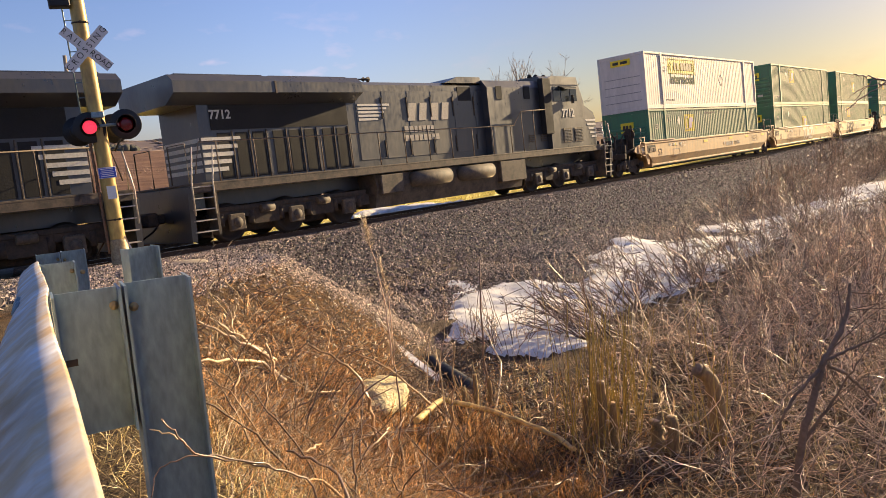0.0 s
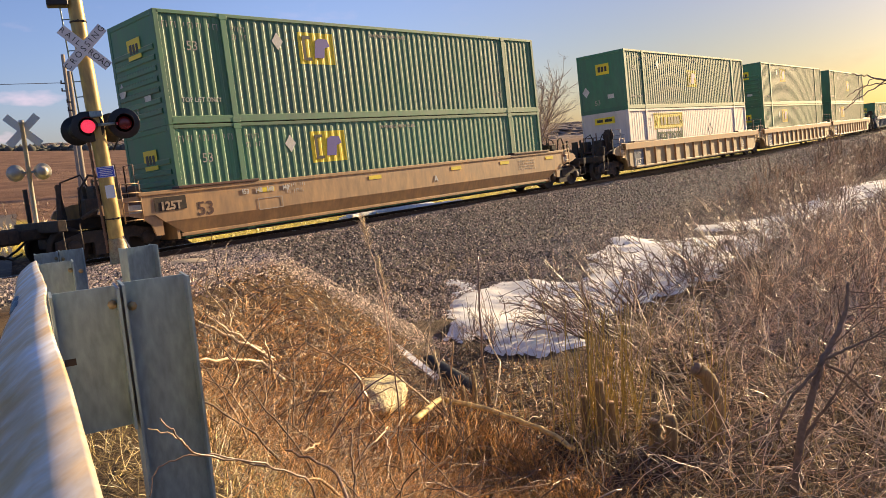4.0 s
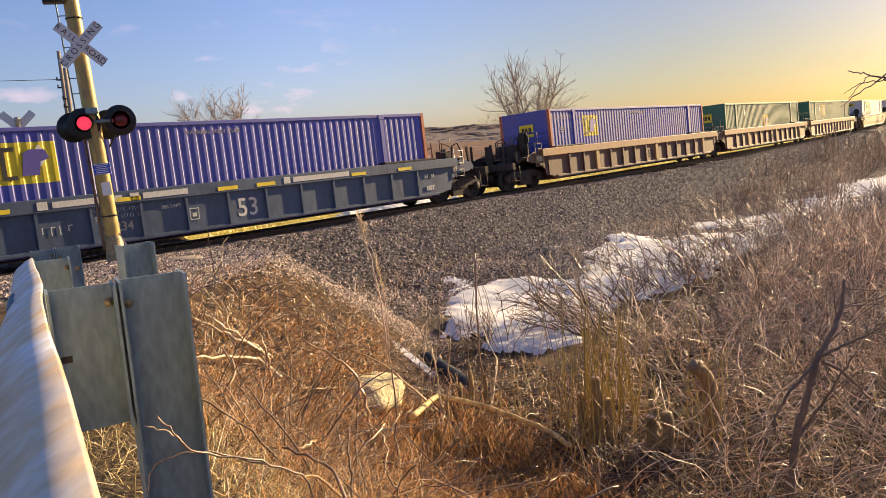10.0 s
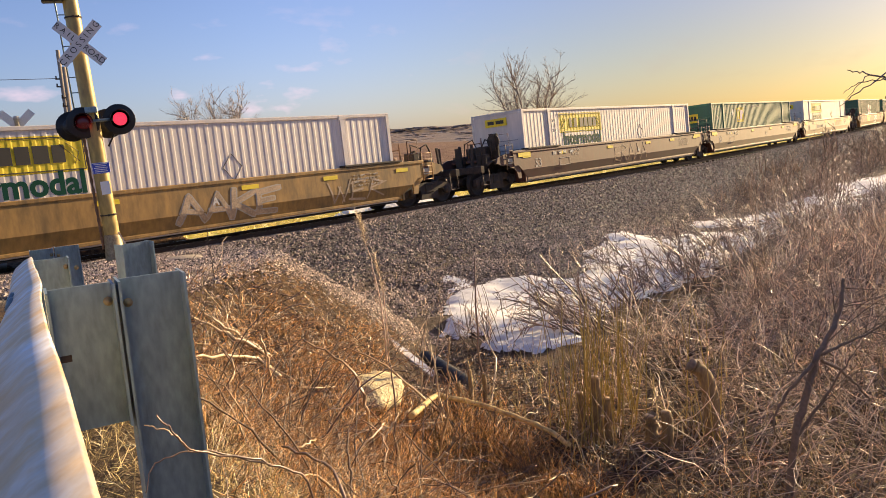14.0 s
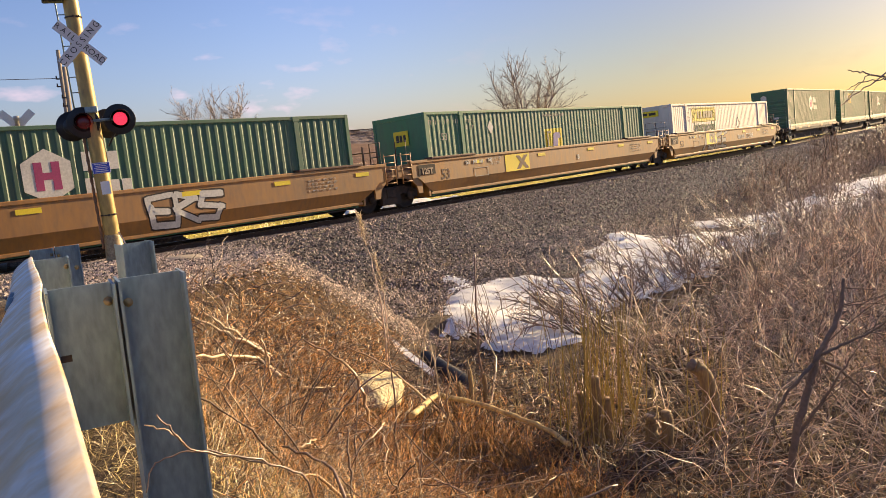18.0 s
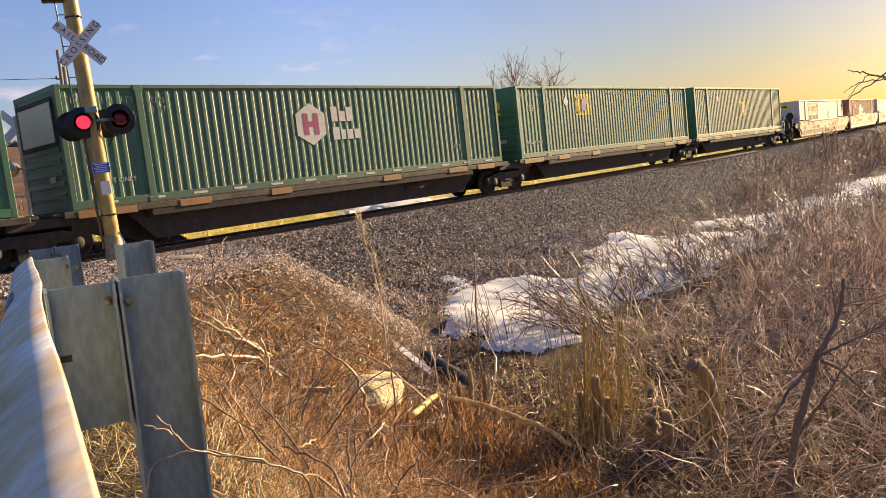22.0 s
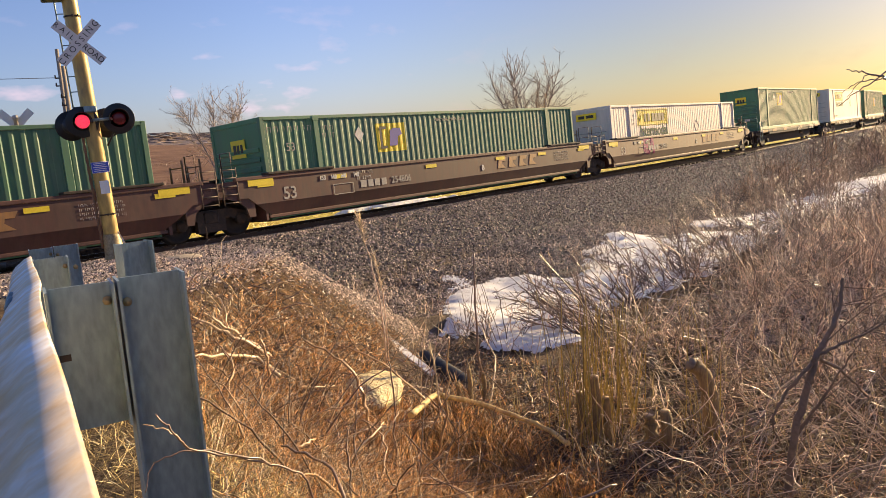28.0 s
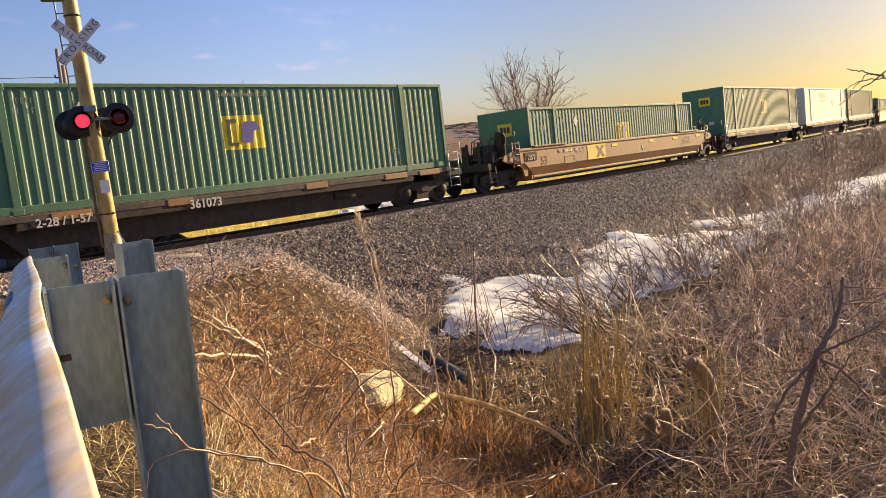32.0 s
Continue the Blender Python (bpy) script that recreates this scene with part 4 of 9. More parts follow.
STROKES = (((0.1, 0, 0.1, 1), (0.1, 1, 0.8, 0.8), (0.8, 0.8, 0.1, 0.5), (0.1, 0.5, 0.9, 0)), ((0.9, 0.9, 0.2, 0.95), (0.2, 0.95, 0.1, 0.55), (0.1, 0.55, 0.9, 0.45), (0.9, 0.45, 0.75, 0.05), (0.75, 0.05, 0.05, 0.1)),
           ((0, 1, 0.3, 0), (0.3, 0, 0.5, 0.7), (0.5, 0.7, 0.75, 0), (0.75, 0, 1, 1)), ((0.1, 0, 0.5, 1), (0.5, 1, 0.95, 0), (0.25, 0.4, 0.8, 0.35)), ((0.1, 1, 0.1, 0), (0.1, 0.5, 0.85, 1), (0.1, 0.5, 0.9, 0)), ((0.9, 1, 0.1, 0.9), (0.1, 0.9, 0.15, 0.05), (0.15, 0.05, 0.95, 0), (0.15, 0.5, 0.7, 0.5)))


def stroke(g, p, q, thick, at):
    """One sprayed stroke from p to q, in short pieces so that it can bend with the side."""
    u = (q - p).normalized() * thick * 0.45
    n = Vector((-u.y, u.x)) * 1.1
    a, b, m = p - u, q + u, 9
    for i in range(m):
        f0, f1 = i / m, (i + 1) / m
        c, d = a + (b - a) * f0, a + (b - a) * f1
        w0, w1 = (0.75 if i == 0 else 1.0), (0.7 if i == m - 1 else 1.0)
        g.prism([tuple(c + n * w0), tuple(c - n * w0), tuple(d - n * w1), tuple(d + n * w1)], 1, -0.002 - at, -at)


def wild_strokes(seed, wide, tall, count, thick):
    """Interlocking slanted strokes of sprayed letters that nobody can read."""
    rng = random.Random(seed)
    g = Geo()
    w, k = wide / count, 0
    for i in range(count):
        x0, lean = -wide / 2 + i * w, rng.uniform(-0.1, 0.25) * w
        for a, b, c, d in STROKES[rng.randrange(6)]:
            j = [rng.uniform(-0.06, 0.06) for _ in range(4)]
            p = Vector((x0 + (a + j[0]) * w * 1.08 + lean * b, (b + j[1] - 0.5) * tall))
            q = Vector((x0 + (c + j[2]) * w * 1.08 + lean * d, (d + j[3] - 0.5) * tall))
            stroke(g, p, q, thick * rng.uniform(0.8, 1.2), 0.0004 * (k % 9))
            k += 1
    return g


def fat_letters():
    """T, A and Z in thick sprayed strokes."""
    g = Geo()
    tall, k = 0.82, 0
    for x0, w, rows in ((-1.4, 0.85, ((0, 0.92, 1, 0.98), (0.52, 0.9, 0.45, 0.02))), (-0.5, 0.9, ((0.05, 0, 0.5, 1), (0.5, 1, 0.95, 0.02), (0.25, 0.32, 0.78, 0.36))), (0.45, 0.9, ((0.05, 0.9, 1, 0.98), (0.95, 0.9, 0.08, 0.1), (0.02, 0.06, 1.02, 0.02)))):
        for a, b, c, d in rows:
            p, q = Vector((x0 + a * w, (b - 0.5) * tall)), Vector((x0 + c * w, (d - 0.5) * tall))
            stroke(g, p, q, 0.22, 0.0005 * k)
            k += 1
    return g


def spray(car, x, z, wide, tall, count, seed, ink, rim, label):
    """Sprayed letters on the near side of a car: a wide rim under a narrower fill."""
    if ink:
        part("graffiti_rim", lay_on_side(wild_strokes(seed, wide, tall, count, tall * 0.3), z), M[rim], car, "", pose(x, -1.503, z))
        part("graffiti", lay_on_side(wild_strokes(seed, wide, tall, count, tall * 0.2), z), M[ink], car, label, pose(x, -1.508, z))
    else:
        part("graffiti", lay_on_side(wild_strokes(seed, wide, tall, count, tall * 0.1), z), M[rim], car, label, pose(x, -1.504, z))


def well_car(paint, ribbed, first, last, label, marks=""):
    c = M[paint]
    t = thing("well_car", label, "railcar", "double-stack well cars")
    for sy in (-1, 1):
        part("side_panel", kit(("wside", paint, ribbed, sy), lambda: well_side(sy, ribbed).mesh("side_panel", c)), None, t)
        y0, y1 = sorted((sy * 1.38, sy * (1.6 if ribbed else 1.53)))
        part("top_chord", kit(("wtop", paint, ribbed, sy), lambda: Geo().box(-9.25, 9.25, y0, y1, 1.25 if ribbed else 1.46, 1.56, 0.015).mesh("top_chord", M["ochre"] if ribbed and paint != "slate" else c)), None, t)
        y0, y1 = sorted((sy * 1.3, sy * (1.56 if ribbed else 1.38)))
        part("bottom_chord", kit(("wbot", paint, ribbed, sy), lambda: Geo().box(-8.2, 8.2, y0, y1, 0.35, 0.44, 0.012).mesh("bottom_chord", c)), None, t)
        if ribbed:
            for i in range(1, 14):
                wide = i in (3, 8, 13) and paint == "rust"
                part("wide_rib" if wide else "rib", kit(("rib", paint, sy, wide), lambda: Geo().prism([(-0.15 if wide else -0.05, sy * 1.49), (-0.13 if wide else -0.035, sy * 1.58), (0.13 if wide else 0.035, sy * 1.58), (0.15 if wide else 0.05, sy * 1.49)], 2, 0.42, 1.26).mesh("rib", M["ochre"] if wide or paint in ("tan", "khaki") else c)), None, t, at=pose(-8.4 + i * 1.2, 0, 0))
        else:
            part("lower_panel", kit(("crs", paint, sy), lambda: well_skirt(sy).mesh("lower_panel", c)), None, t)
        for sx in (-1, 1):
            y0, y1 = sorted((sy * 1.2, sy * 1.56))
            part("guide", kit(("gui", paint, sx, sy), lambda: Geo().box(sx * 7.0 - 1.2, sx * 7.0 + 1.2, y0, y1, 1.561, 1.63, 0.015).mesh("guide", M["rust"] if paint in ("tan", "khaki", "ochre") else M["soot"])), None, t)
    part("well_floor", kit("wfl", lambda: Geo().box(-8.1, 8.1, -1.3, 1.3, 0.25, 0.28).mesh("well_floor", M["soot"])), None, t)
    for sx in (-1, 1):
        part("end_sill", kit(("esill", paint, sx), lambda: Geo().prism([(sx * 8.3, 0.36), (sx * 8.3, 1.35), (sx * 9.3, 1.25), (sx * 9.75, 1.1), (sx * 9.75, 0.8), (sx * 9.0, 0.78)], 1, -0.55, 0.55).mesh("end_sill", M["soot"])), None, t)
        part("end_platform", kit(("eplat", paint, sx), lambda: Geo().box(min(sx * 8.3, sx * 9.5), max(sx * 8.3, sx * 9.5), -1.48, 1.48, 1.27, 1.35, 0.012).mesh("end_platform", M["soot"] if paint in ("slate",) else M["rust"])), None, t)
        for sy in (-1, 1):
            part("end_casting", kit(("ecast", paint, sx, sy), lambda: Geo().prism([(sx * 8.7, 0.46), (sx * 8.7, 1.5), (sx * 9.7, 1.46), (sx * 10.15, 1.34), (sx * 10.25, 1.16), (sx * 9.9, 1.04), (sx * 9.5, 1.02), (sx * 9.2, 0.92), (sx * 8.98, 0.74), (sx * 8.9, 0.46)], 1, *sorted((sy * 1.4, sy * 1.46))).mesh("end_casting", c)), None, t, "arched end over the wheels")
        part("end_bulkhead", kit(("ebul", paint, sx), lambda: Geo().box(sx * 8.28 - 0.04, sx * 8.28 + 0.04, -1.38, 1.38, 0.3, 1.45).mesh("end_bulkhead", c)), None, t)
        part("ladder", kit(("wlad", paint), lambda: ladder_mesh(0.46, 0.85, 1.85, 5).mesh("ladder", M["tan"] if paint in ("tan", "khaki") else M["dust"] if paint == "rust" else M["bright"] if paint == "slate" else M["ochre"])), None, t, at=pose(sx * 9.42, -1.5, 0))
        part("grab_rail", kit(("grab", sx), lambda: Geo().path([(sx * 9.2, -1.35, 1.35), (sx * 9.2, -1.35, 2.25), (sx * 9.2, -0.85, 2.25), (sx * 9.2, -0.85, 1.35)], 0.02, 6).path([(sx * 9.2, -1.35, 1.8), (sx * 9.2, -0.85, 1.8)], 0.016, 5).mesh("grab_rail", M["rust"])), None, t)
        part("stencil_plate", kit("stp", lambda: Geo().box(-0.5, 0.5, -0.006, 0, -0.42, 0.42).mesh("stencil_plate", M["slate"])), None, t, "", pose(sx * 7.8, -1.512, 0.79)) if paint == "khaki" and sx < 0 else None
        part("stanchion", kit(("stan", sx), lambda: Geo().path([(sx * 9.45, -0.2, 1.35), (sx * 9.45, -0.2, 2.2)], 0.03, 6).path([(sx * 9.45, 0.5, 1.35), (sx * 9.45, 0.5, 2.05)], 0.03, 6).path([(sx * 9.45, -0.2, 2.0), (sx * 9.45, 0.5, 2.0)], 0.02, 5).mesh("stanchion", M["rustpart"])), None, t)
        part("air_reservoir", kit(("wres", sx), lambda: Geo().lathe([(0, -0.5), (0.12, -0.48), (0.2, -0.4), (0.2, 0.4), (0.12, 0.48), (0, 0.5)], (sx * 8.85, -0.1, 1.57), 1, 14).mesh("air_reservoir", M["rustpart"])), None, t, "rusty air reservoir on the end platform") if (first and sx < 0) or (last and sx > 0) else None
        part("brake_valve", kit(("bval", sx), lambda: Geo().box(sx * 9.15 - 0.16, sx * 9.15 + 0.16, 0.35, 0.75, 1.35, 1.85, 0.03).box(sx * 9.15 - 0.08, sx * 9.15 + 0.08, 0.2, 0.35, 1.5, 1.7, 0.02).mesh("brake_valve", M["soot"])), None, t) if (first and sx < 0) or (last and sx > 0) else None
        if paint == "rust" and not ribbed:
            part("end_plate", kit(("yplate", sx), lambda: Geo().box(-0.42, 0.42, -0.006, 0, -0.09, 0.09).mesh("end_plate", M["yellow"])), None, t, "worn yellow end plate", pose(sx * 8.45, -1.512, 1.38))
        elif paint == "slate" or (sx < 0 and not (ribbed and paint == "rust")):
            part("stencil", lettering("125T" if sx < 0 or ribbed else "53", (0.14 if paint == "slate" else 0.3) if ribbed else 0.2, M["pale"] if ribbed else M["faded"], bold=0.012), None, t, "", pose(sx * (7.8 if ribbed else 8.45), -1.522, 0.62 if ribbed else 1.16))
            if ribbed:
                part("stencil", lettering("53   48", 0.12, M["pale"]), None, t, "", pose(sx * 7.8, -1.522, 1.02))
    part("stencil", lettering("53", 0.5 if paint == "slate" else 0.36, M["soot"] if ribbed and paint == "rust" else M["pale"] if ribbed else M["dull"] if paint == "rust" else M["rust"], bold=0.005), None, t, "", pose(6.55 if paint == "khaki" and ribbed else (0.6 if ribbed else -7.5), -1.504, 0.78 if ribbed else 0.98))
    if not ribbed and paint != "rust":
        part("stencil_plate", kit("sstp", lambda: Geo().box(-0.42, 0.42, -0.006, 0, -0.17, 0.17).mesh("stencil_plate", M["soot"])), None, t, "", pose(-8.45, -1.508, 1.22))
    if not ribbed:
        for x in (-8.3, -5.6, -1.5, 2.4, 5.2, 8.2):
            part("reflector", kit("refl", lambda: Geo().box(-0.27, 0.27, -0.006, 0, -0.06, 0.06).mesh("reflector", M["yellow"])), None, t, "", pose(x, -1.507, 1.3))
        part("owner_mark", kit("own", lambda: Geo().box(-0.6, -0.35, -0.006, 0, -0.11, 0.11).box(-0.28, -0.06, -0.006, 0, -0.11, 0.11).box(0.0, 0.22, -0.006, 0, -0.11, 0.11).box(0.3, 0.52, -0.006, 0, -0.11, 0.11).mesh("owner_mark", M["dull"])), None, t, "", pose((3.4 if paint in ("tan", "ochre") else -3.0) - (1.5 if paint == "ochre" else 1.2), -1.507, 0.99)) if marks else None
        part("stencil_mark", kit("stb", lambda: bars(4, -0.5, 0, 1.1, 0.06, 0).mesh("stencil_mark", M["pale"])), None, t, "", pose(6.6, -1.507, 1.25))
        part("stencil_mark", kit("stb2", lambda: bars(2, -0.3, 0, 0.7, 0.1, 0).mesh("stencil_mark", M["pale"])), None, t, "", pose(-4.6, -1.507, 1.3))
    if not ribbed:
        part("load_lettering", lettering("I53    I48   I48      I40", 0.13, M["pale"], bold=0.006), None, t, "", pose(-5.6, -1.512, 1.3))
        part("unit_letter", lettering("A" if first else ("C" if last else "B"), 0.2, M["pale"], bold=0.008), None, t, "", pose(1.3, -1.512, 1.02))
        part("stencil_frame", kit("stfr", lambda: Geo().box(-0.4, 0.4, -0.005, 0, -0.16, -0.14).box(-0.4, 0.4, -0.005, 0, 0.14, 0.16).box(-0.4, -0.38, -0.005, 0, -0.14, 0.14).box(0.38, 0.4, -0.005, 0, -0.14, 0.14).mesh("stencil_frame", M["dull"])), None, t, "", pose(-5.5, -1.508, 0.92))
    if marks:
        part("car_number", lettering(marks, 0.32 if paint == "ochre" else 0.22, M["pale"] if paint == "ochre" else M["dull"], bold=0.004), None, t, "", pose((3.4 if paint in ("tan", "ochre") else -3.0) if not ribbed else -3.0, -1.512, 0.99 if not ribbed else 0.72))
    if paint == "slate":
        part("stencil", lettering("A", 0.2, M["pale"]), None, t, "", pose(-6.6, -1.512, 0.72))
        part("stencil", lettering("PER UNIT", 0.09, M["pale"]), None, t, "", pose(-1.6, -1.512, 1.06))
        part("stencil_mark", kit("ldl", lambda: bars(2, -0.5, 0, 1.1, 0.09, 0).mesh("stencil_mark", M["pale"])), None, t, "", pose(-3.0, -1.512, 1.08))
        part("stencil_mark", kit("ldl2", lambda: bars(1, -0.4, 0, 0.75, 0.2, 0).mesh("stencil_mark", M["pale"])), None, t, "", pose(-4.3, -1.512, 0.72))
        part("stencil_box", kit("ldb", lambda: Geo().box(-0.13, 0.13, -0.006, 0, -0.15, -0.13).box(-0.13, 0.13, -0.006, 0, 0.13, 0.15).box(-0.13, -0.11, -0.006, 0, -0.13, 0.13).box(0.11, 0.13, -0.006, 0, -0.13, 0.13).box(-0.06, 0.06, -0.006, 0, -0.07, 0.03).mesh("stencil_box", M["pale"])), None, t, "", pose(-1.0, -1.512, 0.8))
        for x, w in ((-3.8, 1.9), (-1.9, 1.5), (3.0, 2.4)):
            part("owner_mark", kit(("fb", w), lambda: Geo().box(-w / 2, -w / 2 + 0.22, -0.006, 0, -0.09, 0.09).box(-w / 2 + 0.32, w / 2, -0.006, 0, -0.07, 0.07).mesh("owner_mark", M["pale"])), None, t, "", pose(x, -1.605, 1.4))
        for x in (-6.4, -5.6, -2.7, 0.0, 1.2, 4.6, 6.6):
            part("reflector", kit("reflb", lambda: Geo().box(-0.3, 0.3, -0.006, 0, -0.05, 0.05).mesh("reflector", M["yellow"])), None, t, "", pose(x, -1.605, 1.36))
    if paint == "rust" and not ribbed and marks:
        for i in range(4):
            part("owner_shape", kit("osh", lambda: Geo().prism([(0, -0.2), (0.1, 0.2), (0.58, 0.2), (0.5, 0.06), (0.3, 0.06), (0.28, -0.04), (0.5, -0.2)], 1, -0.006, 0).mesh("owner_shape", M["ochre"])), None, t, "orange slanted lettering shape", pose(2.2 + i * 0.68, -1.506, 1.12))
    if paint == "ochre":
        part("maker_plate", kit("mkp", lambda: Geo().box(-0.8, 0.8, -0.005, 0, -0.32, 0.32).mesh("maker_plate", M["yellow"])), None, t, "faded yellow panel", pose(-3.2, -1.506, 1.1))
        part("maker_shape", kit("mks", lambda: Geo().prism([(-0.1, -0.26), (0.15, -0.26), (0.7, 0.26), (0.45, 0.26)], 1, -0.01, -0.005).prism([(0.5, -0.26), (0.74, -0.26), (0.4, 0.06), (0.28, -0.05)], 1, -0.0105, -0.005).prism([(-0.1, 0.26), (0.14, 0.26), (0.36, 0.04), (0.24, -0.06)], 1, -0.0105, -0.005).mesh("maker_shape", M["rust"])), None, t, "", pose(-3.2, -1.506, 1.1))
    bogie(t, -9.85)
    for sx in ([-1] if first else []) + ([1] if last else []):
        part("draft_sill", kit(("dsill", sx), lambda: Geo().box(*sorted((sx * 9.6, sx * 11.1)), -0.4, 0.4, 0.82, 1.1, 0.02).box(*sorted((sx * 10.95, sx * 11.15)), -1.4, 1.4, 0.86, 1.12, 0.015).mesh("draft_sill", M["soot"])), None, t, "dark draft sill with an end beam")
        part("end_post", kit(("epost", sx), lambda: Geo().box(-0.045, 0.045, -0.04, 0.04, 0, 0.85, 0.01).mesh("end_post", M["soot"])), None, t, "dirty upright post", pose(sx * 10.85, -0.75, 1.1, 0, sx * -6, 0))
        part("end_post", kit(("epost", sx), lambda: None), None, t, "dirty upright post", pose(sx * 10.4, 0.1, 1.1, 0, sx * 5, 0))
        part("end_post", kit(("epost", sx), lambda: None), None, t, "dirty upright post", pose(sx * 11.0, 0.7, 1.1))
        part("brake_gear", kit(("bgear", sx), lambda: Geo().box(*sorted((sx * 9.55, sx * 9.95)), -0.75, -0.25, 1.3, 1.85, 0.04).box(*sorted((sx * 10.0, sx * 10.3)), -1.0, -0.55, 1.1, 1.55, 0.03).path([(sx * 9.7, -0.9, 1.3), (sx * 9.75, -0.95, 2.0), (sx * 10.1, -0.9, 2.1), (sx * 10.35, -0.85, 1.75), (sx * 10.4, -0.85, 1.1)], 0.03, 6).path([(sx * 9.9, -0.3, 1.8), (sx * 10.0, -0.2, 2.15), (sx * 10.5, -0.2, 2.0), (sx * 10.6, -0.2, 1.1)], 0.025, 6).path([(sx * 9.6, -1.2, 1.3), (sx * 10.2, -1.2, 1.25), (sx * 10.5, -1.15, 1.1)], 0.05, 8).mesh("brake_gear", M["soot"])), None, t, "dark pipes and valves on the car's end")
        part("label_plate", kit("lplate", lambda: Geo().box(-0.22, 0.22, -0.006, 0, -0.13, 0.13).mesh("label_plate", M["dull"])), None, t, "pale data plate", pose(sx * 9.3, -1.468, 1.2))
        part("step_bracket", kit(("stpb", sx), lambda: Geo().path([(sx * 11.05, -1.36, 1.0), (sx * 11.05, -1.38, 0.42), (sx * 10.65, -1.38, 0.42), (sx * 10.65, -1.36, 1.0)], 0.018, 6).mesh("step_bracket", M["dust"])), None, t)
        coupler(t, sx * 10.6, sx)
    if last:
        bogie(t, 9.85)
    if first:
        part("brake_wheel", kit("hbr", lambda: Geo().lathe([(0.0, 0), (0.05, 0.0), (0.06, 0.05), (0.26, 0.05), (0.28, 0.02), (0.28, 0.08), (0.05, 0.09), (0, 0.09)], (0, 0, 0), 0, 16).box(-0.05, 0.02, -0.12, 0.12, -0.35, 0.3).mesh("brake_wheel", M["soot"])), None, t, "", pose(-9.7, -0.95, 2.0))
        part("end_stand", kit("est", lambda: Geo().box(-9.6, -9.5, -1.1, -0.8, 1.1, 2.3, 0.01).mesh("end_stand", M["soot"])), None, t)
        part("end_stand", kit("est2", lambda: Geo().box(-9.6, -9.5, 0.8, 1.1, 1.1, 1.9, 0.01).mesh("end_stand", M["soot"])), None, t)
    return t


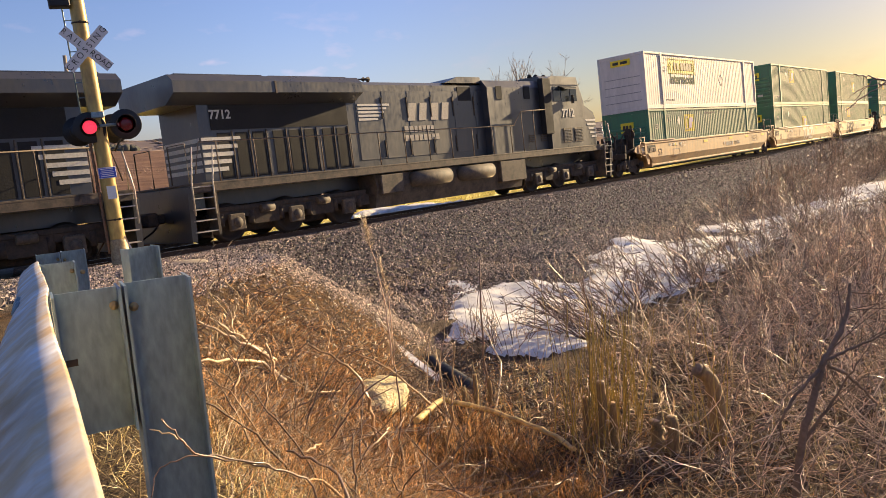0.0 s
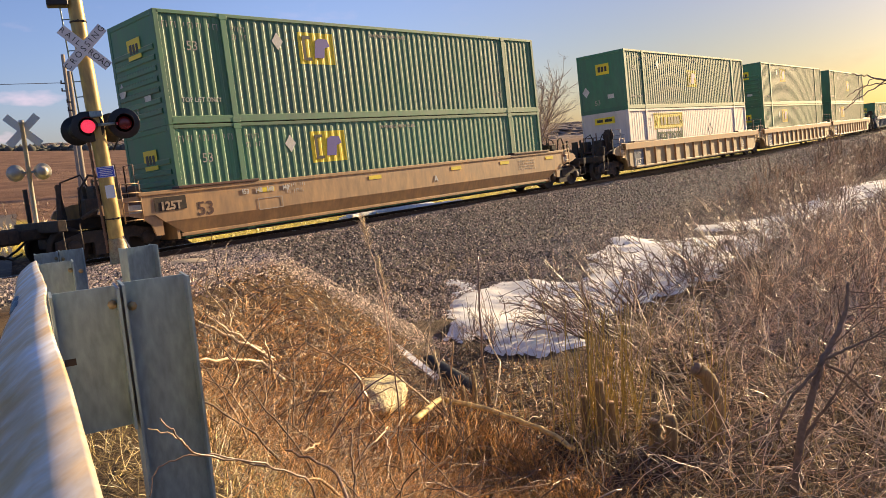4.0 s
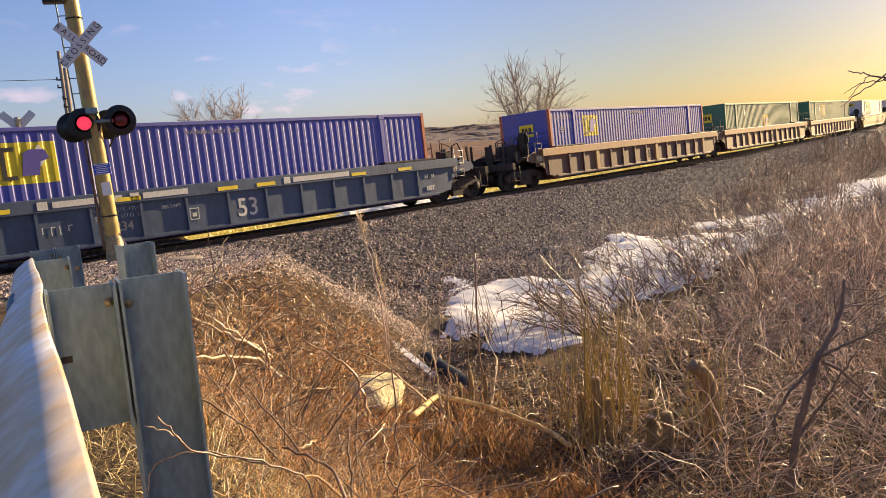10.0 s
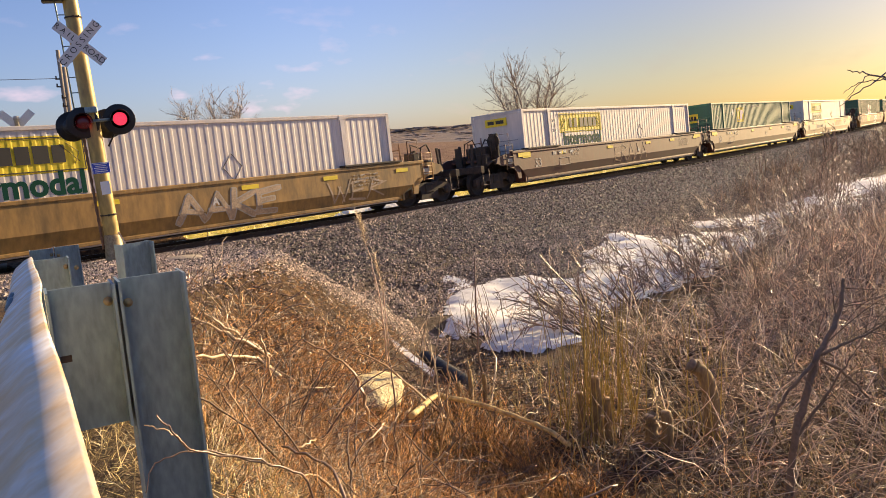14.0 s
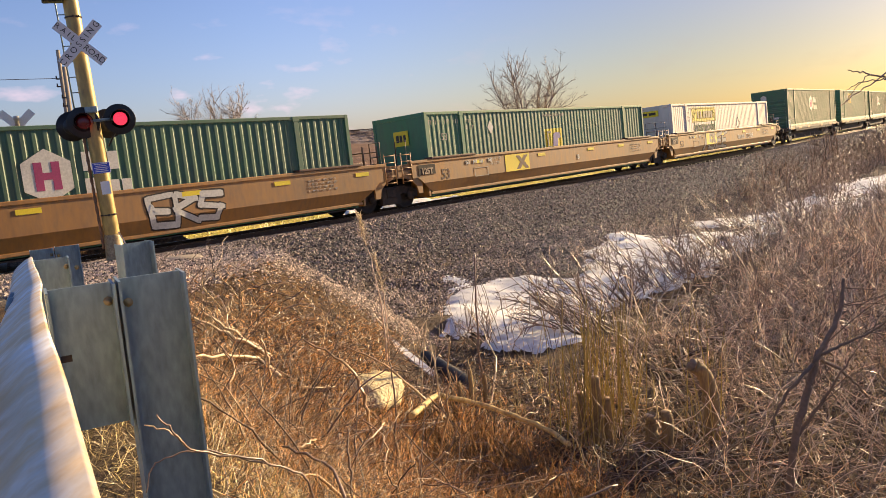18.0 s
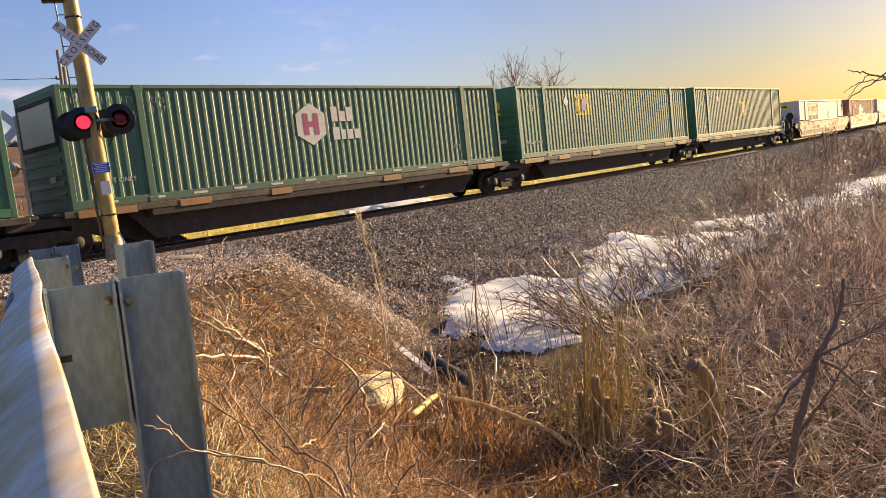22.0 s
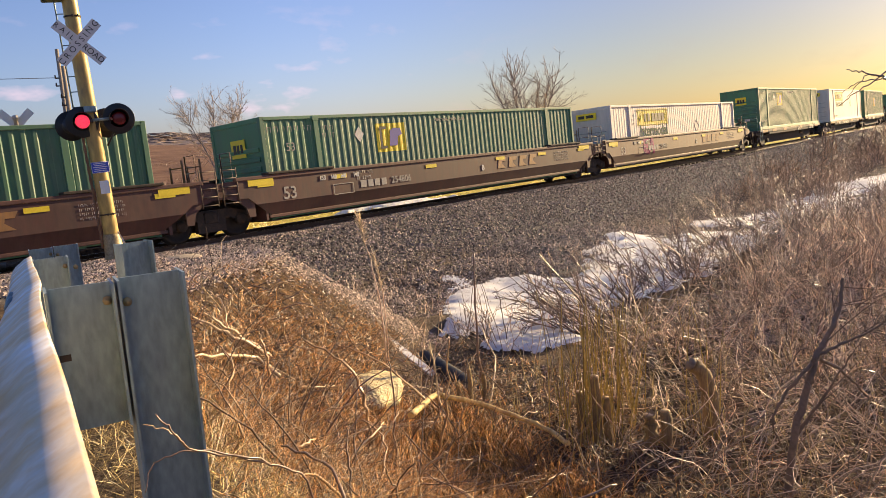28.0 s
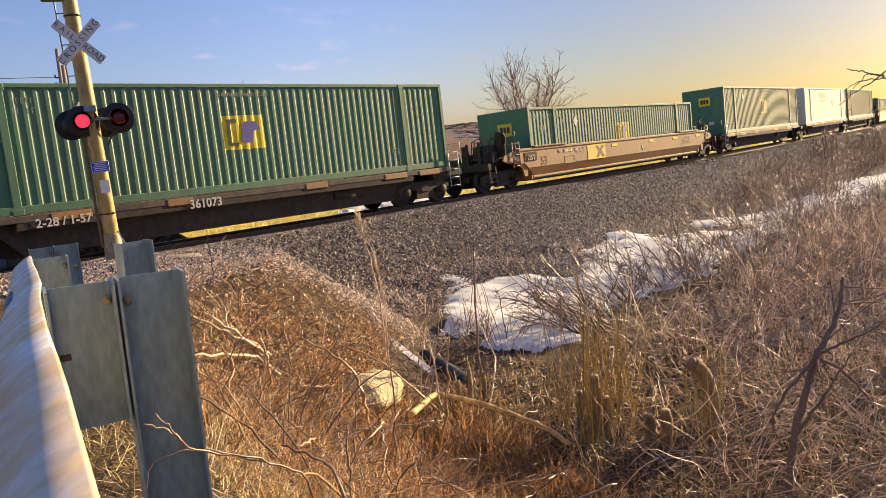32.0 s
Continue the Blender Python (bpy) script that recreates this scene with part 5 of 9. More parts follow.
def spine_car(first, last, label, marks="", words=""):
    """A skeleton flat unit: a deep black centre sill, a light deck edge and ochre marking plates."""
    t = thing("spine_car", label, "railcar", "flat spine cars")
    h = 8.6
    part("centre_sill", kit("csill", lambda: Geo().prism([(-h, 0.72), (-h, 1.1), (h, 1.1), (h, 0.72), (h - 1.2, 0.66), (h - 2.4, 0.24), (-h + 2.4, 0.24), (-h + 1.2, 0.66)], 1, -0.35, 0.35).mesh("centre_sill", M["soot"])), None, t)
    part("deck", kit("deck", lambda: Geo().box(-h + 0.1, h - 0.1, -1.25, 1.25, 1.1, 1.17).mesh("deck", M["locodust"])), None, t)
    for sy in (-1, 1):
        part("side_sill", kit(("ssill", sy), lambda: Geo().box(-h + 0.3, h - 0.3, *sorted((sy * 1.22, sy * 1.34)), 1.03, 1.185, 0.012).mesh("side_sill", M["locodust"])), None, t)
        for x, w in ((-7.3, 0.7), (-5.0, 0.45), (-2.3, 0.35), (2.1, 0.4), (5.4, 0.5), (7.0, 0.5)):
            part("sill_plate", kit(("spl", w, sy), lambda: Geo().box(-w, w, *sorted((sy * 1.33, sy * 1.352)), 1.0, 1.17, 0.006).mesh("sill_plate", M["ochre"])), None, t, "worn ochre plate", pose(x, 0, 0))
        part("letter_board", kit(("lboard", sy), lambda: Geo().box(-6.2, 6.2, *sorted((sy * 1.3, sy * 1.328)), 0.86, 1.03, 0.006).mesh("letter_board", M["soot"])), None, t, "black board for lettering")
        part("skirt", kit(("skirt", sy), lambda: Geo().prism([(-h + 1.9, 1.02), (-h + 2.6, 0.27), (h - 2.6, 0.27), (h - 1.9, 1.02)], 1, *sorted((sy * 0.9, sy * 0.96))).mesh("skirt", M["soot"])), None, t)
    for x in (-6.1, -2.0, 2.0, 6.1):
        part("outrigger", kit("outr", lambda: Geo().prism([(-1.3, 1.0), (-1.3, 0.9), (-0.4, 0.66), (0.4, 0.66), (1.3, 0.9), (1.3, 1.0)], 0, -0.1, 0.1).mesh("outrigger", M["soot"])), None, t, at=pose(x, 0, 0))
    part("air_tank", kit("atank", lambda: Geo().path([(-0.6, 0, 0), (0.6, 0, 0)], 0.2, 12).mesh("air_tank", M["soot"])), None, t, at=pose(3.6, -0.85, 0.72))
    if marks:
        part("car_number", lettering(marks, 0.23, M["pale"], bold=0.006), None, t, "", pose(-1.6 if last else 1.6, -1.356, 0.97))
        part("lettering", lettering("2-28 / 1-57", 0.2, M["pale"], bold=0.005), None, t, "", pose(-5.2 if last else 5.2, -1.356, 0.97))
    if words:
        part("lettering", lettering(words, 0.22, M["pale"], bold=0.006), None, t, "", pose(-2.3, -1.356, 0.97))
    for sx, outer in ((-1, first), (1, last)):
        if sx < 0 or outer:
            part("end_platform", kit(("splat", sx, outer), lambda: Geo().box(*sorted((sx * (h + (0.25 if outer else 0.9)), sx * (h - 1.3))), -1.2, 1.2, 0.86, 1.09, 0.02).prism([(-1.15, 0.88), (-1.0, 0.6), (1.0, 0.6), (1.15, 0.88)], 0, *sorted((sx * (h - 0.5), sx * (h - 1.2)))).mesh("end_platform", M["soot"])), None, t, "dark end platform over the wheels")
        if outer:
            bogie(t, sx * 6.95)
            coupler(t, sx * (h - 0.2), sx)
            part("end_ladder", kit("splad", lambda: ladder_mesh(0.5, 0.45, 1.75, 5).mesh("end_ladder", M["galv"])), None, t, "grey end ladder", pose(sx * (h - 0.35), -1.37, 0))
            part("hand_rail", kit(("sprail", sx), lambda: Geo().path([(sx * (h + 0.15), -1.3, 1.09), (sx * (h + 0.15), -1.3, 2.0), (sx * (h + 0.15), -0.6, 2.0), (sx * (h + 0.15), -0.6, 1.09)], 0.02, 6).mesh("hand_rail", M["galv"])), None, t)
    if not first:
        bogie(t, -h - 0.3)
    return t


def send(ob, u, z=0.0):
    MOVERS.append((ob, u, z))
    for ch in ob.children:
        if "mark" in ch.name or "lettering" in ch.name or "graffiti" in ch.name or "number" in ch.name:
            ch["kind"] = "stuff"
    return ob


GREEN = "green corrugated 53-foot container with a yellow square emblem"
JB = "white corrugated 53-foot container with a yellow banner"
HUB = "green corrugated 53-foot container with a white hexagon emblem"
KINDS = {
    "E": ("green", "square", GREEN), "e": ("green", "square_mid", GREEN), "J": ("white", "banner", JB), "H": ("dgreen", "hexagon", HUB), "B": ("blue", "square", "blue corrugated 53-foot container with orange corner posts"),
    "R": ("red", "house", "red corrugated 53-foot container with white lettering"), "W": ("white", "words", "white corrugated 53-foot container with dark lettering"), "P": ("dgreen", "", "plain dark green corrugated 53-foot container"),
}
PROTO = {}


def load(kind):
    if kind not in PROTO:
        col, logo, lab = KINDS[kind]
        PROTO[kind] = container(col, logo, lab)
        if kind == "B":
            for ch in PROTO[kind].children:
                if ch.name.startswith("corner_post"):
                    ch.data = ch.data.copy()
                    ch.data.materials[0] = M["orange"]
        return PROTO[kind]
    return copy_thing(PROTO[kind], Matrix())


SM, RB = "smooth-sided", "ribbed"
# each row: car style, place of the box's left end at the start, boxes from the bottom up, whether it ends its car, number
CONSIST = [
    ("tan", 34.9, "EJ", "first", "727618"), ("tan", 54.66, "eE", "", ""), ("tan", 74.18, "Ee", "last", "727618"), ("tan", 97.85, "EE", "first last", ""),
    ("ribtan", 121.59, "Je", "first", ""), ("ribtan", 141.4, "EE", "", ""), ("ribtan", 160.87, "Ee", "last", "781016"),
    ("slate", 184.75, "E", "first", ""), ("slate", 204.44, "e", "", ""), ("slate", 224.05, "B", "last", "34234"),
    ("ribrust", 247.83, "B", "first", ""), ("ribrust", 267.53, "e", "", ""), ("ribrust", 287.17, "E", "last", ""),
    ("olive", 311.04, "J", "first last", ""), ("rust", 334.53, "J", "first", ""), ("rust", 354.06, "E", "", ""), ("rust", 374.14, "J", "last", "254513"),
    ("ochre", 397.91, "H", "first", ""), ("ochre", 417.46, "e", "", ""), ("ochre", 437.01, "J", "last", "727338"),
    ("spine", 458.25, "H", "first", ""), ("spine", 476.81, "E", "", ""), ("spine", 494.1, "H", "", ""), ("spine", 511.53, "E", "", ""), ("spine", 528.83, "e", "last", ""),
    ("rust", 550.07, "J", "first", "57497"), ("rust", 569.7, "R", "", "57497"), ("rust", 589.15, "W", "last", "57497"),
    ("rust", 612.95, "e", "first", "254806"), ("rust", 632.38, "E", "", "254806"), ("rust", 651.91, "J", "last", "254806"),
    ("spine", 673.13, "E", "first", "361073"), ("spine", 693.88, "J", "", "TWIN 28 - ALL PURPOSE SPINE CAR"), ("spine", 712.55, "e", "last", "361073"),
    ("ochre", 733.78, "e", "first last", ""), ("spine", 755.04, "e", "first", ""), ("spine", 773.7, "W", "", ""), ("spine", 791.1, "P", "last", ""), ("rust", 812.0, "E", "first", ""), ("rust", 831.6, "P", "", ""), ("rust", 851.2, "E", "last", ""), ("tan", 875.0, "J", "first last", "")]
STYLE = {"tan": ("tan", False, "tan smooth-sided well car"), "ribtan": ("khaki", True, "tan well car with ribbed sides"), "slate": ("slate", True, "slate-blue well car with ribbed sides"),
         "olive": ("olive", False, "dirty olive-brown smooth-sided well car"), "ribrust": ("rust", True, "brown well car with ribbed sides and ochre top"), "rust": ("rust", False, "brown smooth-sided well car"), "ochre": ("ochre", False, "ochre smooth-sided well car")}
# spray paint by the car's place: x, z, width, height, letters, seed, fill, outline, label
PAINTED = {
    54.66: [(-3.9, 0.95, 3.7, 0.8, 5, 3, "", "faded", "faded pale spray-painted scrawl")],
    74.18: [(-3.9, 0.92, 3.2, 0.9, 4, 5, "soot", "faded", "black sprayed letters with pale outlines"), (-0.5, 0.95, 2.8, 0.75, 4, 6, "", "dull", "thin pale spray-painted letters")],
    311.04: [(1.7, 0.9, 3.0, 0.62, 4, 8, "faded", "dull", "pale dusty sprayed letters"), (6.2, 0.85, 2.3, 0.6, 3, 9, "", "faded", "faded pale spray-painted scrawl")],
    334.53: [(0.5, 0.95, 3.4, 0.7, 5, 12, "", "faded", "faded pale spray-painted scrawl")],
    397.91: [(2.2, 0.95, 2.0, 0.75, 3, 14, "pale", "soot", "white sprayed letters with dark outlines")],
    437.01: [(-2.6, 0.95, 3.6, 0.85, 4, 16, "dull", "soot", "cream sprayed letters with dark outlines")],
    651.91: [(-4.75, 1.1, 1.1, 0.65, 2, 18, "magenta", "magenta", "faded magenta spray paint")],
    569.7: [(4.2, 0.9, 2.4, 0.5, 3, 21, "", "faded", "faded pale spray-painted scrawl")],
}
WELL_Z, FLAT_Z = 0.286, 1.19
CARS = {}
for style, u, boxes, ends, marks in CONSIST:
    mid = u + CL / 2
    a, b = "first" in ends, "last" in ends
    key = (style, a, b, marks)
    if key in CARS:
        car = copy_thing(CARS[key], Matrix())
    elif style == "spine":
        car = CARS[key] = spine_car(a, b, "black flat spine car with ochre marking plates", "" if " " in marks else marks, marks if " " in marks else "")
    else:
        car = CARS[key] = well_car(*STYLE[style][:2], a, b, STYLE[style][2], marks)
    for item in PAINTED.get(u, ()):
        spray(car, *item)
    if u == 54.66:
        part("graffiti", lay_on_side(fat_letters(), 1.0), M["pale"], car, "fat white spray-painted letters", pose(-0.2, -1.512, 1.0))
    send(car, mid)
    z = FLAT_Z if style == "spine" else WELL_Z
    for kind in boxes:
        box = load(kind)
        if u == 494.1:
            part("end_panel", Geo().box(-0.03, 0, -1.02, 1.02, 1.62, 2.55, 0.01), M["white"], box, "pale grey end panel", pose(-CL / 2 - 0.012, 0, 0))
            part("end_frame", Geo().box(-0.035, 0, -1.1, -1.03, 1.52, 2.65).box(-0.035, 0, 1.03, 1.1, 1.52, 2.65).box(-0.035, 0, -1.03, 1.03, 2.56, 2.65).box(-0.035, 0, -1.03, 1.03, 1.52, 1.61), M["soot"], box, "dark end frame", pose(-CL / 2 - 0.012, 0, 0))
        send(box, mid, z)
        z += CH + 0.003

# ------------------------------------------------------------ locomotives
def loco_truck(parent, x):
    def frame_mesh():
        g = Geo()
        for sy in (-1, 1):
            y = sy * 1.06
            g.prism([(-2.9, 0.5), (-2.9, 0.8), (-2.3, 0.92), (2.3, 0.92), (2.9, 0.8), (2.9, 0.5), (2.4, 0.5), (2.3, 0.66), (1.6, 0.66), (1.4, 0.42), (0.6, 0.42), (0.45, 0.62), (-0.45, 0.62), (-0.6, 0.42), (-1.4, 0.42), (-1.6, 0.66), (-2.3, 0.66), (-2.4, 0.5)], 1, y - 0.09, y + 0.09)
            for dx in (-2.45, -1.5, -0.5, 0.5, 1.5, 2.45):
                g.path([(dx, y + sy * 0.04, 0.45), (dx, y + sy * 0.04, 0.8)], 0.1, 8)
            g.box(-2.8, 2.8, *sorted((sy * 1.1, sy * 1.17)), 0.84, 0.98, 0.02)
        return g.box(-2.6, 2.6, -0.9, 0.9, 0.62, 0.85).box(-2.75, 2.75, -0.55, 0.55, 0.2, 0.75, 0.05)
    tk = part("truck", kit("ltruck", lambda: frame_mesh().mesh("truck", M["soot"])), None, parent, "dirty three-axle truck", pose(x, 0, 0))
    for dx in (-2.0, 0.0, 2.0):
        for sy in (-1, 1):
            part("wheel", kit("lwheel", lambda: wheel_mesh().mesh("wheel", M["steel"])), None, tk, at=pose(dx, sy * 0.76, 0.53) @ Matrix.Scale(1.15, 4) if sy < 0 else pose(dx, sy * 0.76, 0.53, 0, 0, 180) @ Matrix.Scale(1.15, 4))
            part("axle_box", kit("abox", lambda: Geo().box(-0.24, 0.24, -0.08, 0.08, -0.22, 0.24, 0.03).lathe([(0, -0.13), (0.13, -0.12), (0.15, -0.08), (0.15, 0)], (0, 0, 0), 1, 14).mesh("axle_box", M["locodust"])), None, tk, at=pose(dx, sy * 1.17, 0.53, 0, 0, 0 if sy < 0 else 180))
    for dx in (-1.0, 1.0):
        for sy in (-1, 1):
            part("brake_cylinder", kit("bcyl", lambda: Geo().path([(-0.22, 0, 0), (0.22, 0, 0)], 0.11, 10).mesh("brake_cylinder", M["locodust"])), None, tk, at=pose(dx, sy * 1.2, 0.82))
    part("sand_pipe", kit("spipe", lambda: Geo().path([(-2.7, -1.15, 1.2), (-2.75, -1.12, 0.6), (-2.6, -0.8, 0.2)], 0.025, 5).mesh("sand_pipe", M["locodust"])), None, tk)


def locomotive(number, label):
    t = thing("diesel_locomotive", label, "locomotive", "locomotives")
    L = M["loco"]
    part("underframe", Geo().box(-10.5, 10.3, -1.5, 1.5, 1.42, 1.62, 0.02).box(-10.5, 10.3, -0.5, 0.5, 1.0, 1.42), L, t, "black frame")
    for sy in (-1, 1):
        part("sill_stripe", Geo().box(-10.45, 10.25, *sorted((sy * 1.503, sy * 1.515)), 1.44, 1.64), M["locodust"], t, "dusty walkway edge")
    part("walkway", Geo().box(-10.5, 10.3, -1.52, 1.52, 1.625, 1.68, 0.01), M["locodust"], t)
    # long hood
    part("engine_hood", Geo().prism([(-0.98, 1.68), (-0.98, 4.3), (-0.78, 4.42), (0.78, 4.42), (0.98, 4.3), (0.98, 1.68)], 0, -4.3, 4.6), L, t)
    part("radiator_hood", Geo().prism([(-1.02, 1.68), (-1.02, 3.75), (1.02, 3.75), (1.02, 1.68)], 0, -9.75, -4.3), L, t)
    part("radiator_housing", Geo().prism([(-1.02, 3.72), (-1.52, 3.98), (-1.52, 4.28), (-1.3, 4.46), (1.3, 4.46), (1.52, 4.28), (1.52, 3.98), (1.02, 3.72)], 0, -10.6, -4.25), L, t, "wide overhanging radiator housing")
    part("radiator_roof", Geo().box(-10.3, -7.6, -1.1, 1.1, 4.46, 4.53, 0.02).box(-7.4, -4.5, -1.1, 1.1, 4.46, 4.52, 0.02), L, t)
    part("wing_joint", Geo().box(-7.52, -7.46, -1.535, -1.5, 3.96, 4.3), M["locodust"], t)
    part("radiator_screen", Geo().box(-9.4, -4.6, -1.04, -1.021, 3.05, 3.72), M["locodark"], t)
    for i in range(8):
        x = -9.05 + i * 0.56 + (0.12 if i > 2 else 0) + (0.12 if i > 5 else 0)
        part("louvre_door", kit("louv", lambda: Geo().box(-0.2, 0.2, -0.012, 0, -0.62, 0.62, 0.004).mesh("louvre_door", M["locodark"])), None, t, at=pose(x, -1.025, 2.35))
        part("door_edge", kit("dedge", lambda: Geo().box(-0.02, 0.02, -0.03, 0, -0.66, 0.66, 0.006).mesh("door_edge", M["locodust"])), None, t, at=pose(x + 0.26, -1.022, 2.36))
    for i in range(7):
        part("hood_door", kit("hdoor", lambda: Geo().box(-0.56, 0.56, -0.014, 0, -1.1, 1.1, 0.006).mesh("hood_door", L)), None, t, at=pose(-3.6 + i * 1.18, -0.981, 3.0))
        part("latch", kit("latch", lambda: Geo().box(-0.015, 0.015, -0.05, 0, -1.05, -0.5).box(-0.015, 0.015, -0.05, 0, 0.2, 0.9).mesh("latch", M["locodust"])), None, t, at=pose(-3.05 + i * 1.18, -0.981, 3.0))
    part("auxiliary_cab", Geo().prism([(-1.28, 1.68), (-1.28, 4.2), (-1.05, 4.5), (1.05, 4.5), (1.28, 4.2), (1.28, 1.68)], 0, 2.2, 5.9), L, t)
    part("dynamic_brake_box", Geo().prism([(0.2, 4.4), (0.9, 4.62), (2.2, 4.62), (2.2, 4.4)], 1, -1.0, 1.0), L, t)
    for x, w in ((1.2, 0.75), (2.9, 0.36), (4.7, 0.4)):
        part("intake_screen", Geo().box(x - w / 2, x + w / 2, -1.3 if x > 2.2 else -1.0, -1.281 if x > 2.2 else -0.96, 3.75, 4.25), M["locodark"], t)
    # cab and nose
    cabp = [(5.9, 1.68), (5.9, 4.55), (6.3, 4.66), (8.1, 4.62), (8.55, 3.55), (8.55, 1.68)]
    part("cab", Geo().prism(cabp, 1, -1.5, 1.5), L, t)
    part("cab_roof", Geo().prism([(-1.52, 4.3), (-1.1, 4.68), (1.1, 4.68), (1.52, 4.3)], 0, 5.85, 8.25), L, t)
    part("roof_unit", Geo().box(6.5, 7.9, -0.6, 0.6, 4.69, 4.8, 0.03), L, t)
    for x in (6.55, 7.0, 7.6):
        part("antenna_mount", Geo().lathe([(0.1, 0), (0.1, 0.08), (0.05, 0.13), (0, 0.14)], (x, -0.2, 4.8), 2, 10), M["soot"], t)
    for x0, x1 in ((6.25, 6.75), (6.82, 7.45), (7.52, 8.02)):
        part("cab_window", Geo().box(x0, x1, -1.515, -1.501, 3.62, 4.22, 0.004), M["glass"], t, "reflecting cab side window")
    part("window_visor", Geo().prism([(-1.5, 4.25), (-1.8, 4.12), (-1.8, 4.09), (-1.5, 4.2)], 0, 6.7, 7.6), M["black"], t)
    part("mirror", Geo().box(7.45, 7.5, -1.72, -1.58, 3.5, 3.85, 0.01), M["locodust"], t)
    # black block added behind the cab to paint the recess's shade
    part("cab_shade", Geo().box(5.5, 6.05, -1.55, -1.3, 2.3, 4.55, 0.01), M["locodark"], t, "black block painting the shaded recess behind the cab")
    part("windscreen", Geo().prism([(8.13, 4.45), (8.16, 4.45), (8.5, 3.68), (8.47, 3.68)], 1, -1.25, 1.25), M["glass"], t)
    part("nose", Geo().prism([(8.5, 1.68), (8.5, 3.62), (9.6, 3.15), (9.75, 2.9), (9.75, 1.68)], 1, -1.28, 1.28), L, t, "sloped black nose")
    for x in (7.1, 7.95):
        part("battery_grille", kit("bgr", lambda: Geo().box(-0.34, 0.34, -0.02, 0, -0.3, 0.3, 0.006).mesh("battery_grille", M["locodust"])), None, t, at=pose(x, -1.503, 2.2))
        for j in range(8):
            part("slat", kit("bsl", lambda: Geo().box(-0.3, 0.3, -0.035, -0.02, -0.012, 0.012).mesh("slat", L)), None, t, at=pose(x, -1.503, 1.98 + j * 0.062))
    for x in (5.2, 6.0):
        for j in range(4):
            part("vent_slat", kit("vsl", lambda: Geo().box(-0.2, 0.2, -0.03, 0, -0.02, 0.02, 0.005).mesh("vent_slat", M["locodust"])), None, t, at=pose(x - 0.4, -1.3, 2.05 + j * 0.08))
    # tank and reservoirs
    part("fuel_tank", Geo().prism([(-1.3, 1.4), (-1.36, 1.0), (-1.2, 0.34), (1.2, 0.34), (1.36, 1.0), (1.3, 1.4)], 0, -4.0, 3.9), M["locodust"], t, "dust-coated fuel tank")
    for x in (-1.5, 0.9):
        part("air_reservoir", kit("ares", lambda: Geo().lathe([(0, -1.0), (0.16, -0.97), (0.26, -0.85), (0.27, 0.85), (0.16, 0.97), (0, 1.0)], (0, 0, 0), 0, 18).mesh("air_reservoir", M["locodust"])), None, t, "dusty cylindrical air reservoir", pose(x, -1.42, 1.12))
    part("equipment_box", Geo().box(2.3, 3.9, -1.5, -0.7, 0.6, 1.4, 0.03), M["locodust"], t)
    part("equipment_box", Geo().box(-3.9, -2.9, -1.5, -0.7, 0.75, 1.38, 0.03), M["locodust"], t)
    # rails, steps, couplers
    g = Geo()
    for i in range(12):
        x = -9.6 + i * 1.16
        g.path([(x, -1.48, 1.66), (x, -1.48, 2.72)], 0.02, 5)
    g.path([(-10.3, -1.48, 1.9), (-10.1, -1.48, 2.72), (3.4, -1.48, 2.72), (3.9, -1.5, 3.25), (6.0, -1.53, 3.3)], 0.02, 5)
    for x in (3.9, 4.7):
        g.path([(x, -1.5, 1.68), (x, -1.5, 3.26)], 0.018, 5)
    part("side_railing", g, M["dust"], t)
    for sx in (-1, 1):
        g = Geo()
        for j in range(5):
            g.box(min(sx * 9.9, sx * 10.5), max(sx * 9.9, sx * 10.5), -1.55, -1.1, 0.4 + j * 0.29, 0.43 + j * 0.29, 0.005)
        part("steps", g, M["bright"], t, "steel steps").name = "stair_treads"
        part("step_side", Geo().box(min(sx * 9.82, sx * 9.9), max(sx * 9.82, sx * 9.9), -1.56, -1.05, 0.3, 1.62), M["locodust"], t)
        for dx in (9.9, 10.5):
            part("grab_rail", Geo().path([(sx * dx, -1.56, 0.85), (sx * dx, -1.58, 1.7), (sx * (dx - 0.15), -1.55, 2.6)], 0.022, 6), M["bright"], t, "pale grab rail")
        part("pilot", Geo().prism([(-1.4, 0.18), (1.4, 0.18), (1.5, 1.45), (-1.5, 1.45)], 0, *sorted((sx * 10.45, sx * 10.6))), L, t)
        coupler(t, sx * 9.85, sx)
        for y in (-0.5, 0.5):
            part("end_rail", Geo().path([(sx * 10.45, y, 1.65), (sx * 10.45, y, 2.7), (sx * 10.45, y * 2.8, 2.7), (sx * 10.45, y * 2.8, 1.65)], 0.02, 5), M["locodust"], t)
    part("horn", Geo().path([(0.4, -0.1, 4.42), (0.4, -0.1, 4.6)], 0.04, 6).lathe([(0.02, 0), (0.03, 0.25), (0.09, 0.4), (0, 0.4)], (-0.0, -0.15, 4.62), 0, 10).lathe([(0.02, 0), (0.03, 0.2), (0.08, 0.32), (0, 0.32)], (0.1, 0.1, 4.66), 0, 10), M["soot"], t, "", pose(-3.1, 0, 0))
    # markings
    part("road_number", lettering(number, 0.34, M["pale"], bold=0.01), None, t, "white road number", pose(7.25, -1.512, 3.1))
    part("road_number", lettering(number, 0.24, M["pale"], bold=0.008), None, t, "", pose(-9.1, -1.062, 3.45))
